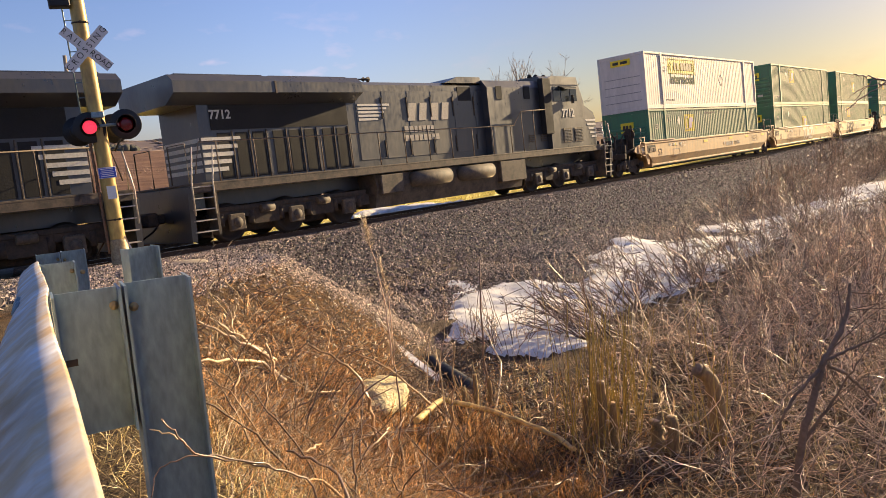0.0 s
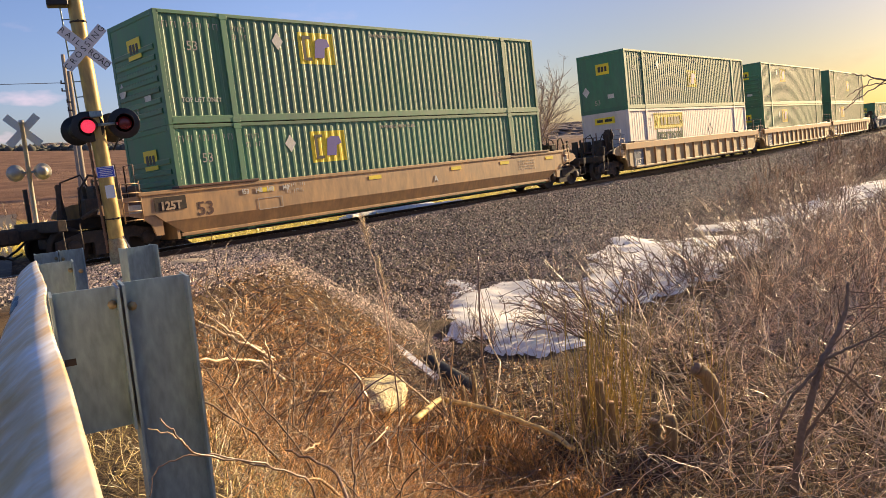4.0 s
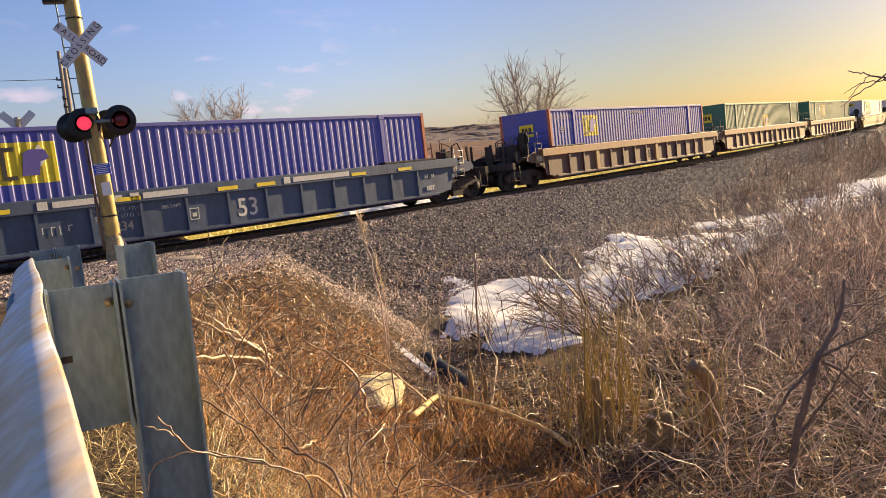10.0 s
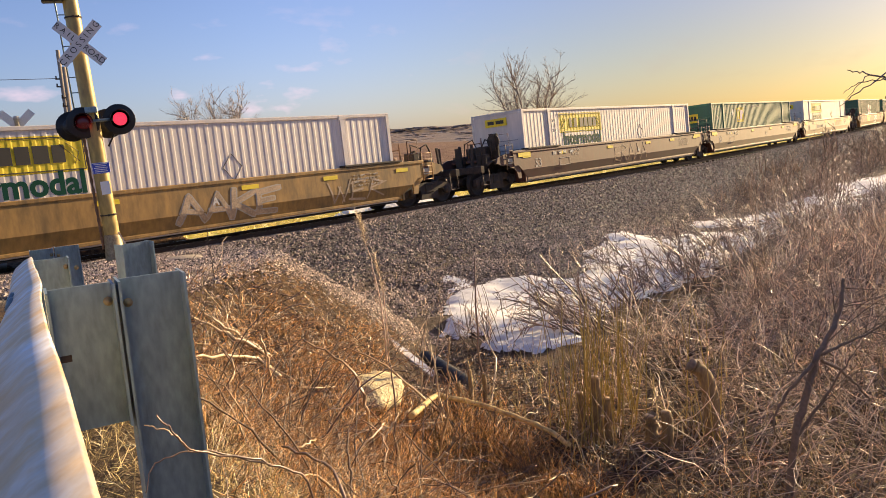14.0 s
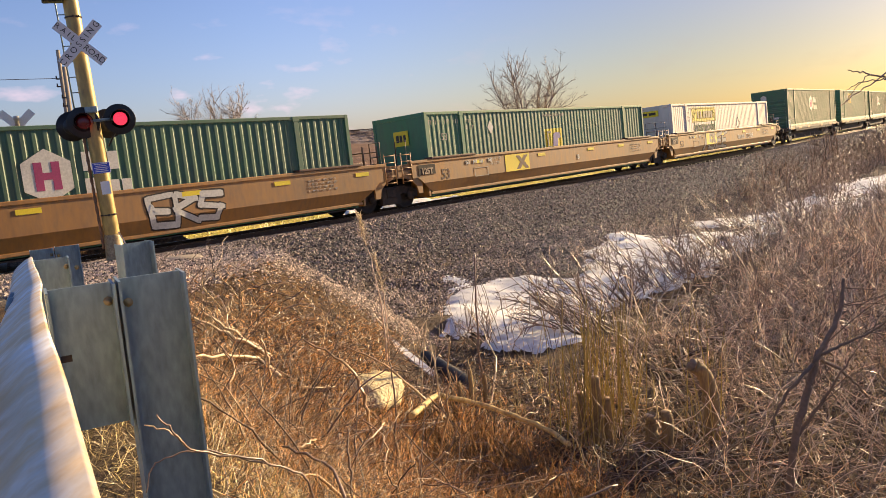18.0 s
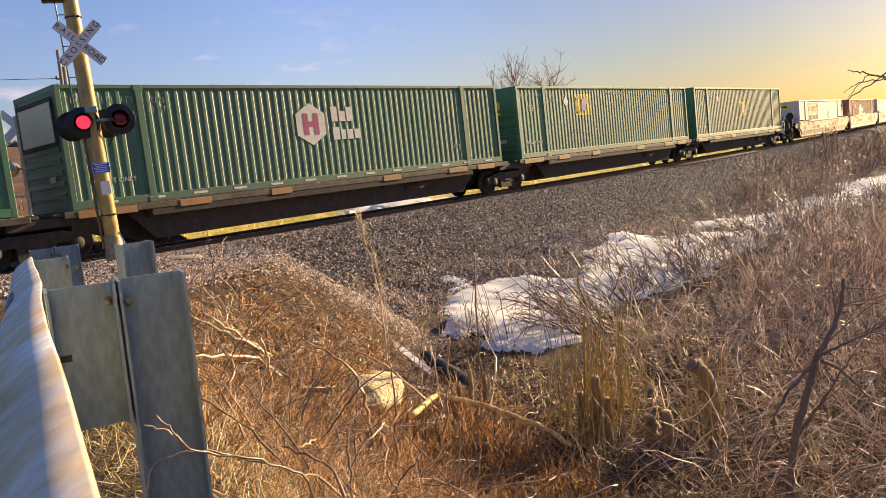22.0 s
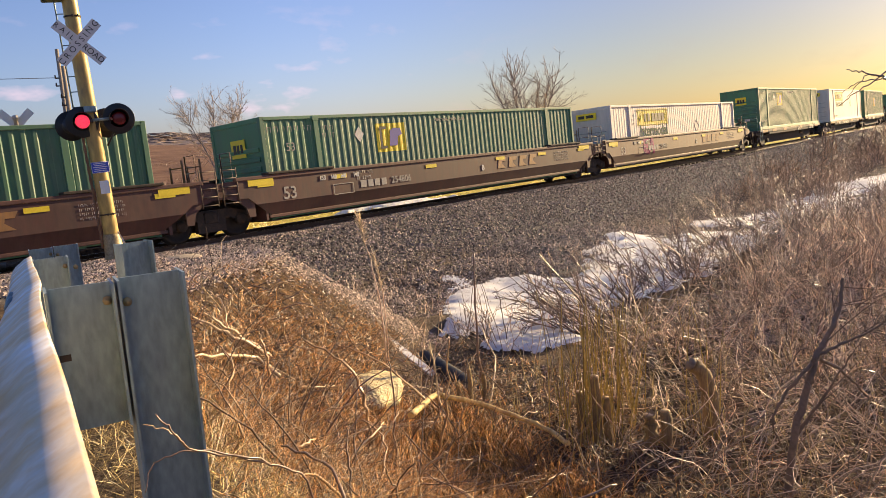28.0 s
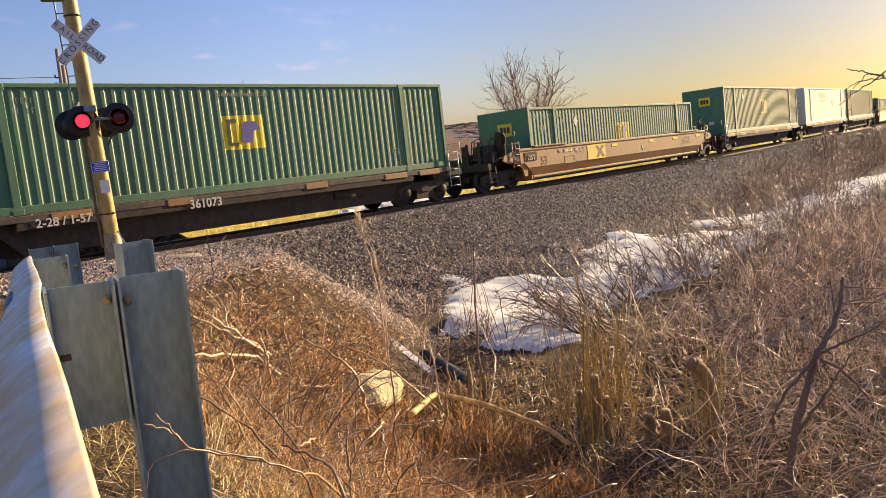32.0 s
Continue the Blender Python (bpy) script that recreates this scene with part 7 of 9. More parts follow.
woods = island(mat("distant_winter_woods", (0.32, 0.25, 0.215), 0.95, vary=0.2, big=0.02, fine=0.3, bump=0.0, spec=0.1, other=(0.27, 0.215, 0.19), other_at=0.6), 0.08)
evergreen = island(mat("distant_evergreens", (0.1, 0.1, 0.085), 0.95, vary=0.2, big=0.05, fine=0.4, bump=0.0, spec=0.1), 0.3)
crowns("far_woods", 6500, 640, 1540, 0.7, 4, 66, (4.0, 9.0), (0.5, 1.2), woods, "brown winter woods on the far ridge", 21)
crowns("evergreen_wood", 420, 600, 690, 1.0, 13, 24.5, (2.0, 4.5), (2.5, 6.0), evergreen, "dark evergreen wood at the field's edge", 22)

# white sheds at the field's far edge
for k, (azd, w) in enumerate(((32.5, 4.6), (34.9, 3.4))):
    bx, by = 560 * math.sin(radians(azd)), 560 * math.cos(radians(azd)) - 19.4
    shed = thing("farm_shed", "low white farm shed far across the field", "shed", "farm sheds", m=pose(bx, by, float(height(bx, by)), 0, 0, -azd))
    part("wall", Geo().box(-w / 2, w / 2, -3, 3, -0.5, 1.5), M["sheet"], shed)
    part("roof", Geo().prism([(-3.4, 1.4), (0, 2.5), (3.4, 1.4), (3.4, 1.55), (0, 2.7), (-3.4, 1.55)], 0, -w / 2 - 0.3, w / 2 + 0.3), M["paper"], shed)
# ------------------------------------------------------------ snow
def snow_patch(name, inside, s0, s1, e0, e1, step, thick, label):
    """Old snow lying on the ground: a sheet with a ragged, rounded margin."""
    ss, ee = np.meshgrid(np.arange(s0, s1, step), np.arange(e0, e1, step))
    h = ss / RADIUS
    x, y = np.sin(h) * (RADIUS - ee), RADIUS - np.cos(h) * (RADIUS - ee)
    f = inside(ss, ee) + 0.12 * rough_noise(x * 2.3 + 5, y * 2.3) + 0.13 * rough_noise(x * 8, y * 8 + 3) + 0.11 * rough_noise(x * 21, y * 21)
    z = height(x, y) + thick * np.sqrt(np.clip(f, 0, 1)) + 0.012 * rough_noise(x * 4, y * 4) + 0.012 * rough_noise(x * 11, y * 11) - 0.015 - 0.04 * np.exp(-np.clip(f, 0, 9) / 0.05)
    keep = f > 0.0
    ix = np.arange(ss.size).reshape(ss.shape)
    ok = keep[:-1, :-1] & keep[:-1, 1:] & keep[1:, 1:] & keep[1:, :-1]
    F = np.stack([ix[:-1, :-1], ix[:-1, 1:], ix[1:, 1:], ix[1:, :-1]], -1)[ok]
    used, inv = np.unique(F, return_inverse=True)
    V = np.stack([x, y, z], -1).reshape(-1, 3)[used]
    return tagged(new(name, fast_mesh(name, V, inv.reshape(-1, 4), SNOW, True)), label, "snow", "snow patches")


SNOW = mat("old_snow", (0.78, 0.76, 0.73), 0.7, vary=0.1, big=1.5, fine=25, bump=0.5, dist=0.03, other=(0.55, 0.48, 0.4), other_at=0.66)


# white snow whose base colour carries the low sun's yellow
SUNLITSNOW = mat("sun_yellow_snow", (0.68, 0.56, 0.28), 0.75, vary=0.2, big=4, fine=25, bump=0.7, dist=0.04, other=(0.42, 0.33, 0.2), other_at=0.55)


def ditch_snow(s, e):
    upper = np.interp(s, (9, 14.3, 14.8, 15.0, 15.3, 16.5, 17.3, 17.6, 18.5, 19.4, 20.7, 22.2, 22.9, 27.0, 27.7, 29.8, 30.9, 32.8, 34.0, 35.2, 37.2, 38.5, 42, 45, 48),
                      (-5.9, -5.9, -6.5, -8.4, -9.3, -8.9, -8.1, -8.6, -8.0, -7.5, -7.2, -6.9, -9.6, -9.4, -6.8, -5.9, -7.0, -6.9, -8.2, -7.3, -7.1, -8.2, -7.2, -7.7, -8.5))
    lower = np.interp(s, (9.2, 9.6, 10.0, 11.5, 13.7, 14.7, 16.2, 20, 25, 33, 48), (-11.8, -12.4, -12.6, -12.2, -11.9, -12.1, -12.5, -12.2, -12.0, -12.6, -12.5))
    left = (s - np.interp(e, (-12, -10.8, -9.4, -7.2, -6.4, -5.4), (8.95, 9.5, 10.5, 12.6, 13.9, 14.5))) / 0.9
    return np.clip(np.minimum(np.minimum((upper - e) / 0.8, (e - lower) / 0.6), left) + 0.04, -2, 0.9)


snow_patch("snow_patch", ditch_snow, 8.8, 22.85, -13.8, -4.8, 0.06, 0.08, "melting white snow lying in the ditch")
snow_patch("snow_patch", ditch_snow, 22.95, 34.0, -13.2, -4.6, 0.1, 0.09, "ragged white snow among bare shrubs")
snow_patch("snow_patch", ditch_snow, 34.1, 48, -13.2, -4.8, 0.12, 0.09, "far strip of snow among bare shrubs")
snow_patch("snow_patch", lambda s, e: 1.0 - ((s - 22.7) / 2.9) ** 2 - ((e - 5.0) / 1.5) ** 2, 19, 27, 3.2, 6.8, 0.08, 0.3, "white snow strip beyond the rails")


def lump(name, at, rx, ry, rz, material, label, category, seed):
    rng = np.random.default_rng(seed)
    b = bmesh.new()
    bmesh.ops.create_icosphere(b, subdivisions=4, radius=1)
    for q in b.verts:
        d = 1 + 0.28 * noise.noise(q.co * 1.6 + Vector((seed, 0, 0))) + 0.1 * noise.noise(q.co * 5)
        q.co = Vector((q.co.x * rx * d, q.co.y * ry * d, q.co.z * rz * d))
    me = bpy.data.meshes.new(name)
    b.to_mesh(me)
    b.free()
    me.polygons.foreach_set("use_smooth", [True] * len(me.polygons))
    me.materials.append(material)
    x, y = at
    ob = tagged(new(name, me), label, category)
    ob.matrix_basis = pose(x, y, float(height(x, y)) + rz * 0.35, 0, 0, 40)
    return ob


lump("snow_mound", (5.74, -12.45), 0.56, 0.4, 0.2, SUNLITSNOW, "rounded heap of old snow on the bank, painted sun-yellow", "snow", 4)

# ------------------------------------------------------------ dry plants
def tone(name, col, amount=0.5, other=None):
    return island(mat(name, col, 0.42, vary=0.25, big=4, fine=20, bump=0.0, spec=0.8, other=other), amount)


STRAW = tone("orange_straw", (0.5, 0.255, 0.066), 0.95, (0.16, 0.072, 0.026))
PALESTRAW = tone("pale_straw", (0.64, 0.5, 0.3), 0.45)
REDTWIG = tone("red_brown_twigs", (0.66, 0.46, 0.3), 0.8, (0.72, 0.57, 0.43))
GREYTWIG = tone("grey_twigs", (0.74, 0.6, 0.45), 0.7, (0.55, 0.41, 0.29))
DARKTWIG = tone("dark_twigs", (0.2, 0.135, 0.095), 0.7)
FARTWIG = tone("brown_brush_twigs", (0.4, 0.28, 0.19), 0.8, (0.27, 0.185, 0.125))
SHOOT = tone("yellow_green_shoots", (0.5, 0.36, 0.08), 0.45)
STICK = tone("dead_sticks", (0.46, 0.31, 0.15), 0.4)
VR = np.random.default_rng(5)


def world_of(s, e):
    h = s / RADIUS
    return np.sin(h) * (RADIUS - e), RADIUS - np.cos(h) * (RADIUS - e)


def blades(count, x, y, lo, hi, tilt, K, r, bend, lift=0.0, sink=0.02):
    n = len(x)
    z = height(x, y) - sink
    a = VR.uniform(0, 6.28, n)
    t = np.abs(VR.normal(0, tilt, n)) + tilt * 0.4
    way = np.stack([np.cos(a) * np.sin(t), np.sin(a) * np.sin(t), np.cos(t)], 1)
    P = grow(VR, np.stack([x, y, z], 1), way, VR.uniform(lo, hi, n), K, bend * 0.7, lift)
    near = np.clip(np.hypot(x, y + 19.363) / 7.5, 0.4, 1.3)[:, None]
    return tubes(P, taper(P, r * 0.82, r * 0.3, VR) * near, 3)


def bank_points(n, p0, p1, q0, q1, keep):
    p, q = VR.uniform(p0, p1, n), VR.uniform(q0, q1, n)
    x = ROAD_AT[0] + p * ROAD_DIR[1] + q * ROAD_DIR[0]
    y = ROAD_AT[1] - p * ROAD_DIR[0] + q * ROAD_DIR[1]
    s, e = line_coords(x, y)
    ok = keep(p, q, x, y, e, height(x, y)) & (VR.uniform(0, 1, n) < 0.5 + 0.5 * np.clip(rough_noise(x * 3, y * 3) + 0.6, 0, 1))
    return x[ok], y[ok]


# matted thatch over the bank
on_slope = lambda p, q, x, y, e, z: (p < 4.9 + 0.15 * rough_noise(x * 2, y * 2)) & (e < -4.6) & (z > -1.35) & (q < 5.9 + 0.95 * np.minimum(p, 3.9) + 0.35 * rough_noise(x * 2, y * 2)) & (np.hypot(x, y + 19.363) > 1.9)
sets = []
x, y = bank_points(38000, 0.5, 6.0, -2.0, 10.0, on_slope)
clump = rough_noise(x * 4.2 + 3, y * 4.2) > -0.05
sets.append(blades(0, x[clump], y[clump], 0.1, 0.32, 0.85, 3, 0.0046, 0.3, -0.1))
sets.append(blades(0, x[~clump][::2], y[~clump][::2], 0.05, 0.2, 1.1, 3, 0.0044, 0.3, -0.1))
x, y = bank_points(1500, 2.6, 5.0, 1.5, 6.8, lambda p, q, x, y, e, z: np.hypot(x, y + 19.363) > 3)
sets.append(blades(0, x, y, 0.15, 0.45, 0.8, 4, 0.006, 0.15, -0.05))
x, y = bank_points(4000, 2.5, 7.5, 8.5, 13.5, on_slope)
sets.append(blades(0, x, y, 0.08, 0.22, 1.1, 4, 0.005, 0.2, -0.1))
x, y = bank_points(3500, 0.6, 7.5, -2.0, 7.6, on_slope)
sets.append(blades(0, x, y, 0.12, 0.4, 0.7, 4, 0.0045, 0.15, -0.04))
x, y = bank_points(7000, 2.6, 5.1, 2.0, 6.6, lambda p, q, x, y, e, z: (np.hypot(x, y + 19.363) > 3) & (p < 4.3 + 0.03 * q))
sets.append(blades(0, x, y, 0.1, 0.36, 0.75, 4, 0.0055, 0.2, -0.05))
x, y = bank_points(26000, 0.8, 5.0, 4.8, 10.0, on_slope)
sets.append(blades(0, x, y, 0.05, 0.2, 1.0, 3, 0.0058, 0.3, -0.1))
tagged(new("bank_grass", fast_mesh("bank_grass", *join(sets), STRAW, True)), "matted orange dead grass on the bank", "grass", kind="stuff")
x, y = bank_points(1300, 0.3, 7.8, -2.5, 8.2, on_slope)
tagged(new("pale_grass", fast_mesh("pale_grass", *blades(0, x, y, 0.15, 0.6, 1.15, 4, 0.0058, 0.1, -0.05), PALESTRAW, True)), "pale broken straw among the grass", "grass", kind="stuff")
# a brighter copy of the straw paints sun and flare on the bank's foot
x, y = bank_points(6000, 3.0, 5.2, 2.0, 6.4, lambda p, q, x, y, e, z: (np.hypot(x, y + 19.363) > 3) & (p < 4.35 + 0.03 * q) & (p > 2.4 + 0.12 * q))
tagged(new("foot_grass", fast_mesh("foot_grass", *blades(0, x, y, 0.12, 0.42, 0.6, 4, 0.006, 0.16, -0.04), tone("sunlit_orange_straw", (0.6, 0.34, 0.1), 0.9, (0.26, 0.125, 0.04)), True)), "orange dead grass at the bank's foot, painted as sunlit", "grass", kind="stuff")
# trodden chaff and dead leaves between the stems
for name, m, label in (("chaff", STRAW, "brown chaff and broken stems on the bank"), ("pale_chaff", PALESTRAW, "pale chaff on the bank"), ("dead_leaves", DARKTWIG, "dark dead leaves on the bank")):
    x, y = bank_points(11000 if m is not PALESTRAW else 2200, 0.4, 6.5, -1.0, 9.5, lambda p, q, x, y, e, z: (e < -4.6) & (np.hypot(x, y + 19.363) > 1.7))
    tagged(new(name, fast_mesh(name, *blades(0, x, y, 0.04, 0.13, 1.4, 3, 0.0075, 0.25, 0.0, -0.006), m, True)), label, "plant litter", kind="stuff")
# short dry turf below the guardrail
p, q = VR.uniform(-0.45, 0.9, 7000), VR.uniform(0.5, 5.0, 7000)
x, y = ROAD_AT[0] + p * ROAD_DIR[1] + q * ROAD_DIR[0], ROAD_AT[1] - p * ROAD_DIR[0] + q * ROAD_DIR[1]
tagged(new("verge_grass", fast_mesh("verge_grass", *blades(0, x, y, 0.03, 0.14, 1.0, 3, 0.0065, 0.25, 0.0, 0.0), tone("olive_turf", (0.5, 0.38, 0.14), 0.7, (0.24, 0.17, 0.07)), True)), "short dry olive turf below the guardrail", "grass", kind="stuff")
# field stubble close beyond the track
s, e = VR.uniform(-6, 70, 14000), 3.0 + 22 * VR.uniform(0, 1, 14000) ** 1.5
x, y = world_of(s, e)
tagged(new("field_stubble", fast_mesh("field_stubble", *blades(0, x, y, 0.12, 0.4, 0.5, 3, 0.008, 0.12), tone("yellow_stubble", (0.62, 0.48, 0.07), 0.35), True)), "yellow stubble beyond the track", "grass", kind="stuff")


# brown weeds tufted over the field
s, e = VR.uniform(-20, 110, 7500), 22 + 130 * VR.uniform(0, 1, 7500) ** 1.4
x, y = world_of(s, e)
ok = rough_noise(x * 0.35, y * 0.35) > -0.2
tagged(new("field_weeds", fast_mesh("field_weeds", *blades(0, x[ok], y[ok], 0.2, 0.55, 0.7, 3, 0.024, 0.15), tone("red_brown_weeds", (0.17, 0.085, 0.045), 0.5, (0.24, 0.14, 0.07)), True)), "reddish brown weeds tufted over the field", "weeds", kind="stuff")


def shrub_mesh(name, seed, stems, tall, wide, kids, twigs, material, upright=0.5, thick=1.0):
    rng = np.random.default_rng(seed)
    base = np.concatenate([rng.normal(0, wide * 0.3, (stems, 2)), np.full((stems, 1), -0.08)], 1)
    way = np.concatenate([base[:, :2] * 0.9 + rng.normal(0, 0.5 * (1 - upright) + 0.12, (stems, 2)), np.ones((stems, 1))], 1)
    A = grow(rng, base, way, tall * rng.uniform(0.55, 1.1, stems), 8, 0.15)
    B = branch_from(rng, A, kids, 0.15, 0.95, 0.6, 0.48, 6, 0.2)
    C = branch_from(rng, B, twigs, 0.1, 1.0, 0.65, 0.55, 4, 0.22)
    return fast_mesh(name, *join([tubes(A, taper(A, 0.0105 * thick, 0.005 * thick, rng), 4), tubes(B, taper(B, 0.0066 * thick, 0.0036 * thick, rng), 3), tubes(C, taper(C, 0.0048 * thick, 0.0026 * thick, rng), 3)]), material, True)


SHRUBS = [shrub_mesh("shrub", 31 + i, st, ta, wi, ki, tw, ma, up) for i, (st, ta, wi, ki, tw, ma, up) in enumerate([
    (9, 1.6, 1.1, 36, 46, GREYTWIG, 0.45), (10, 1.3, 1.2, 40, 50, REDTWIG, 0.35), (8, 1.8, 1.0, 34, 40, GREYTWIG, 0.6), (12, 1.05, 1.3, 44, 50, REDTWIG, 0.25), (10, 1.4, 0.8, 24, 20, PALESTRAW, 0.7), (8, 1.4, 1.1, 36, 44, DARKTWIG, 0.4)])]
FARSHRUBS = [shrub_mesh("far_shrub", 51 + i, st, ta, wi, ki, tw, FARTWIG, up, 2.0) for i, (st, ta, wi, ki, tw, up) in enumerate([(8, 1.6, 1.1, 26, 22, 0.45), (9, 1.3, 1.2, 28, 22, 0.3), (7, 1.8, 1.0, 24, 20, 0.6), (9, 1.05, 1.3, 30, 22, 0.25)])]
LABELS = ["grey leafless shrub with tangled twigs", "reddish leafless shrub of fine twigs", "tall grey leafless shrub", "low reddish tangle of bare twigs", "pale dry brush with upright stems", "dark leafless shrub of bare twigs"]
EYE_XY = np.array([0.0, -19.363])


def hides_snow(s, e):
    """Where a plant would stand between the road and the snow."""
    return np.max([ditch_snow(s + 0.87 * k, e + 0.5 * k) for k in (0.6, 1.3, 2.1, 3.0)], axis=0) > 0.1


def open_view(x, y, rng):
    """True where plants may stand: the wet ditch below the snow's near lobe stays almost bare."""
    az, d = np.degrees(np.arctan2(x, y + 19.363)), np.hypot(x, y + 19.363)
    return ~((az > 44.5) & (az < 57.5) & (d > 9.3) & (d < 12.6) & (rng.uniform(0, 1, np.shape(x)) < 0.9))


def shrub_sites(n, s0, s1, e0, e1, seed, power=1.0):
    rng = np.random.default_rng(seed)
    s = s0 + (s1 - s0) * rng.uniform(0, 1, n) ** power
    e = rng.uniform(e0, e1, n)
    x, y = world_of(s, e)
    p, q = road_coords(x, y)
    d = np.hypot(x - EYE_XY[0], y - EYE_XY[1])
    ok = (d > 5.0) & (p > 5.2) & ((e < -10.6 - 1.0 * smooth(14, 8, s)) | (rng.uniform(0, 1, n) < 0.08 * smooth(18, 30, s) + 0.6 * smooth(50, 70, s)))
    ok &= ~((x > 5) & (x < 11.5) & (y > -16.8) & (y < -13.2) & (rng.uniform(0, 1, n) < 0.8))
    ok &= rng.uniform(0, 1, n) > (ditch_snow(s, e) > -0.1) * 0.82 + (ditch_snow(s + 1.0, e + 1.0) > 0) * 0.35 + (ditch_snow(s + 2.0, e + 2.0) > 0) * 0.2
    ok &= open_view(x, y, rng) & ~(hides_snow(s, e) & (s < 48) & (rng.uniform(0, 1, n) < 0.9))
    return x[ok], y[ok], rng


def put_shrub(x, y, rng, low=1.0):
    i = int(rng.choice(6, p=[0.22, 0.17, 0.14, 0.12, 0.05, 0.3]))
    k = rng.uniform(0.75, 1.2) * low
    ob = new("shrub", SHRUBS[i])
    ob.matrix_basis = pose(x, y, float(height(x, y)), rng.uniform(-8, 8), rng.uniform(-8, 8), rng.uniform(0, 360)) @ Matrix.Diagonal((k, k, k * rng.uniform(0.85, 1.15), 1))
    tagged(ob, LABELS[i], "shrub", "scrub beside the ditch")


x, y, rng = shrub_sites(420, 6.5, 30, -17.5, -9.5, 77)
for a, b in list(zip(x, y))[:190]:
    d = math.hypot(a, b + 19.363)
    put_shrub(a, b, rng, (0.45 + 0.5 * float(smooth(5, 16, d))) * (0.6 if a < 13 and -16 < b < -12.8 else 1.0))


rng = np.random.default_rng(15)
for s, e in zip(rng.uniform(9, 34, 300), rng.uniform(-14, -8, 300)):
    if ditch_snow(s, e) < 0.75 and ditch_snow(s + 0.7, e + 0.7) > 0.1:
        a, b = world_of(s, e)
        if not open_view(a, b, rng):
            continue
        # mostly the dark twigs, painting shrubs seen backlit against the snow
        i = (5, 5, 1, 5)[int(rng.integers(0, 4))]
        k = rng.uniform(0.5, 0.85)
        ob = new("shrub", SHRUBS[i])
        ob.matrix_basis = pose(a, b, float(height(a, b)), rng.uniform(-8, 8), rng.uniform(-8, 8), rng.uniform(0, 360)) @ Matrix.Diagonal((k, k, k, 1))
        tagged(ob, LABELS[i] + " at the snow's edge", "shrub", "scrub beside the ditch")


# dark twigs only: the backlit silhouette is put into the colour
for s, e in zip(rng.uniform(12.2, 34, 16), rng.uniform(-12.6, -10.6, 16)):
    a, b = world_of(s, e)
    k = rng.uniform(0.8, 1.15)
    ob = new("shrub", SHRUBS[5])
    ob.matrix_basis = pose(a, b, float(height(a, b)), rng.uniform(-14, 14), rng.uniform(-14, 14), rng.uniform(0, 360)) @ Matrix.Diagonal((k * 1.2, k * 1.2, k * 0.8, 1))
    tagged(ob, LABELS[5] + " before the snow", "shrub", "scrub beside the ditch")


def thicket(name, n, s0, s1, e0, e1, seed, label, power=1.0):
    """Scrub too dense to count: the shrubs' meshes joined."""
    x, y, rng = shrub_sites(n, s0, s1, e0, e1, seed, power)
    got = []
    cache = []
    for me in FARSHRUBS:
        v = np.zeros(len(me.vertices) * 3, np.float32)
        me.vertices.foreach_get("co", v)
        f = np.zeros(len(me.polygons) * 4, np.int32)
        me.polygons.foreach_get("vertices", f)
        cache.append((v.reshape(-1, 3), f.reshape(-1, 4)))
    zz = height(x, y)
    for a, b, c in zip(x, y, zz):
        v, f = cache[int(rng.integers(0, 4))]
        w = rng.uniform(0, 6.28)
        k = rng.uniform(0.8, 1.25)
        r = np.array([[math.cos(w), -math.sin(w), 0], [math.sin(w), math.cos(w), 0], [0, 0, 1]]) * k
        got.append((v @ r.T + np.array([a, b, c]), f))
    v, f = join(got)
    tagged(new(name, fast_mesh(name, v, f, {0: FARTWIG, 1: REDTWIG, 2: DARKTWIG}[seed % 3], True)), label, "scrub", kind="stuff")


thicket("thicket", 110, 28, 75, -15, -7.5, 90, "grey leafless thicket along the railway", 1.3)
thicket("thicket", 90, 27, 75, -16, -7.5, 89, "dark leafless thicket along the railway", 1.3)
thicket("thicket", 110, 26, 70, -22, -12, 91, "reddish leafless thicket beside the ditch", 1.2)
def line_scrub(n, seed):
    """Low brush close along the line, where the shoulder meets the ditch."""
    rng = np.random.default_rng(seed)
    sv = 33 + 100 * rng.uniform(0, 1, n) ** 1.3
    ev = -rng.uniform(3.3, 8.5, n) - 1.8 * smooth(50, 33, sv)
    x, y = world_of(sv, ev)
    zz = height(x, y)
    got = []
    for a, b, c in zip(x, y, zz):
        me = FARSHRUBS[int(rng.integers(0, 4))]
        v = np.zeros(len(me.vertices) * 3, np.float32)
        me.vertices.foreach_get("co", v)
        f = np.zeros(len(me.polygons) * 4, np.int32)
        me.polygons.foreach_get("vertices", f)
        w, k = rng.uniform(0, 6.28), rng.uniform(0.5, 0.95) * (1 + 0.45 * float(smooth(8, 25, a - 42)))
        r = np.array([[math.cos(w), -math.sin(w), 0], [math.sin(w), math.cos(w), 0], [0, 0, 1]]) * k
        got.append((v.reshape(-1, 3) @ r.T + np.array([a, b, c]), f.reshape(-1, 4)))
    tagged(new("line_scrub", fast_mesh("line_scrub", *join(got), FARTWIG, True)), "low bare brush close along the railway", "scrub", kind="stuff")


line_scrub(300, 95)
thicket("far_thicket", 150, 62, 190, -13, -4.5, 92, "distant leafless scrub along the line")


# weeds along the ballast's foot and in the ditch
s, e = VR.uniform(9, 60, 4200), VR.uniform(-11.5, -4.6, 4200)
x, y = world_of(s, e)
ok = open_view(x, y, VR) & (ditch_snow(s, e) < 0.2) & (VR.uniform(0, 1, 4200) < 0.12 + 0.75 * (rough_noise(x * 1.6, y * 1.6) > 0.1) * smooth(-3.8, -6, e))
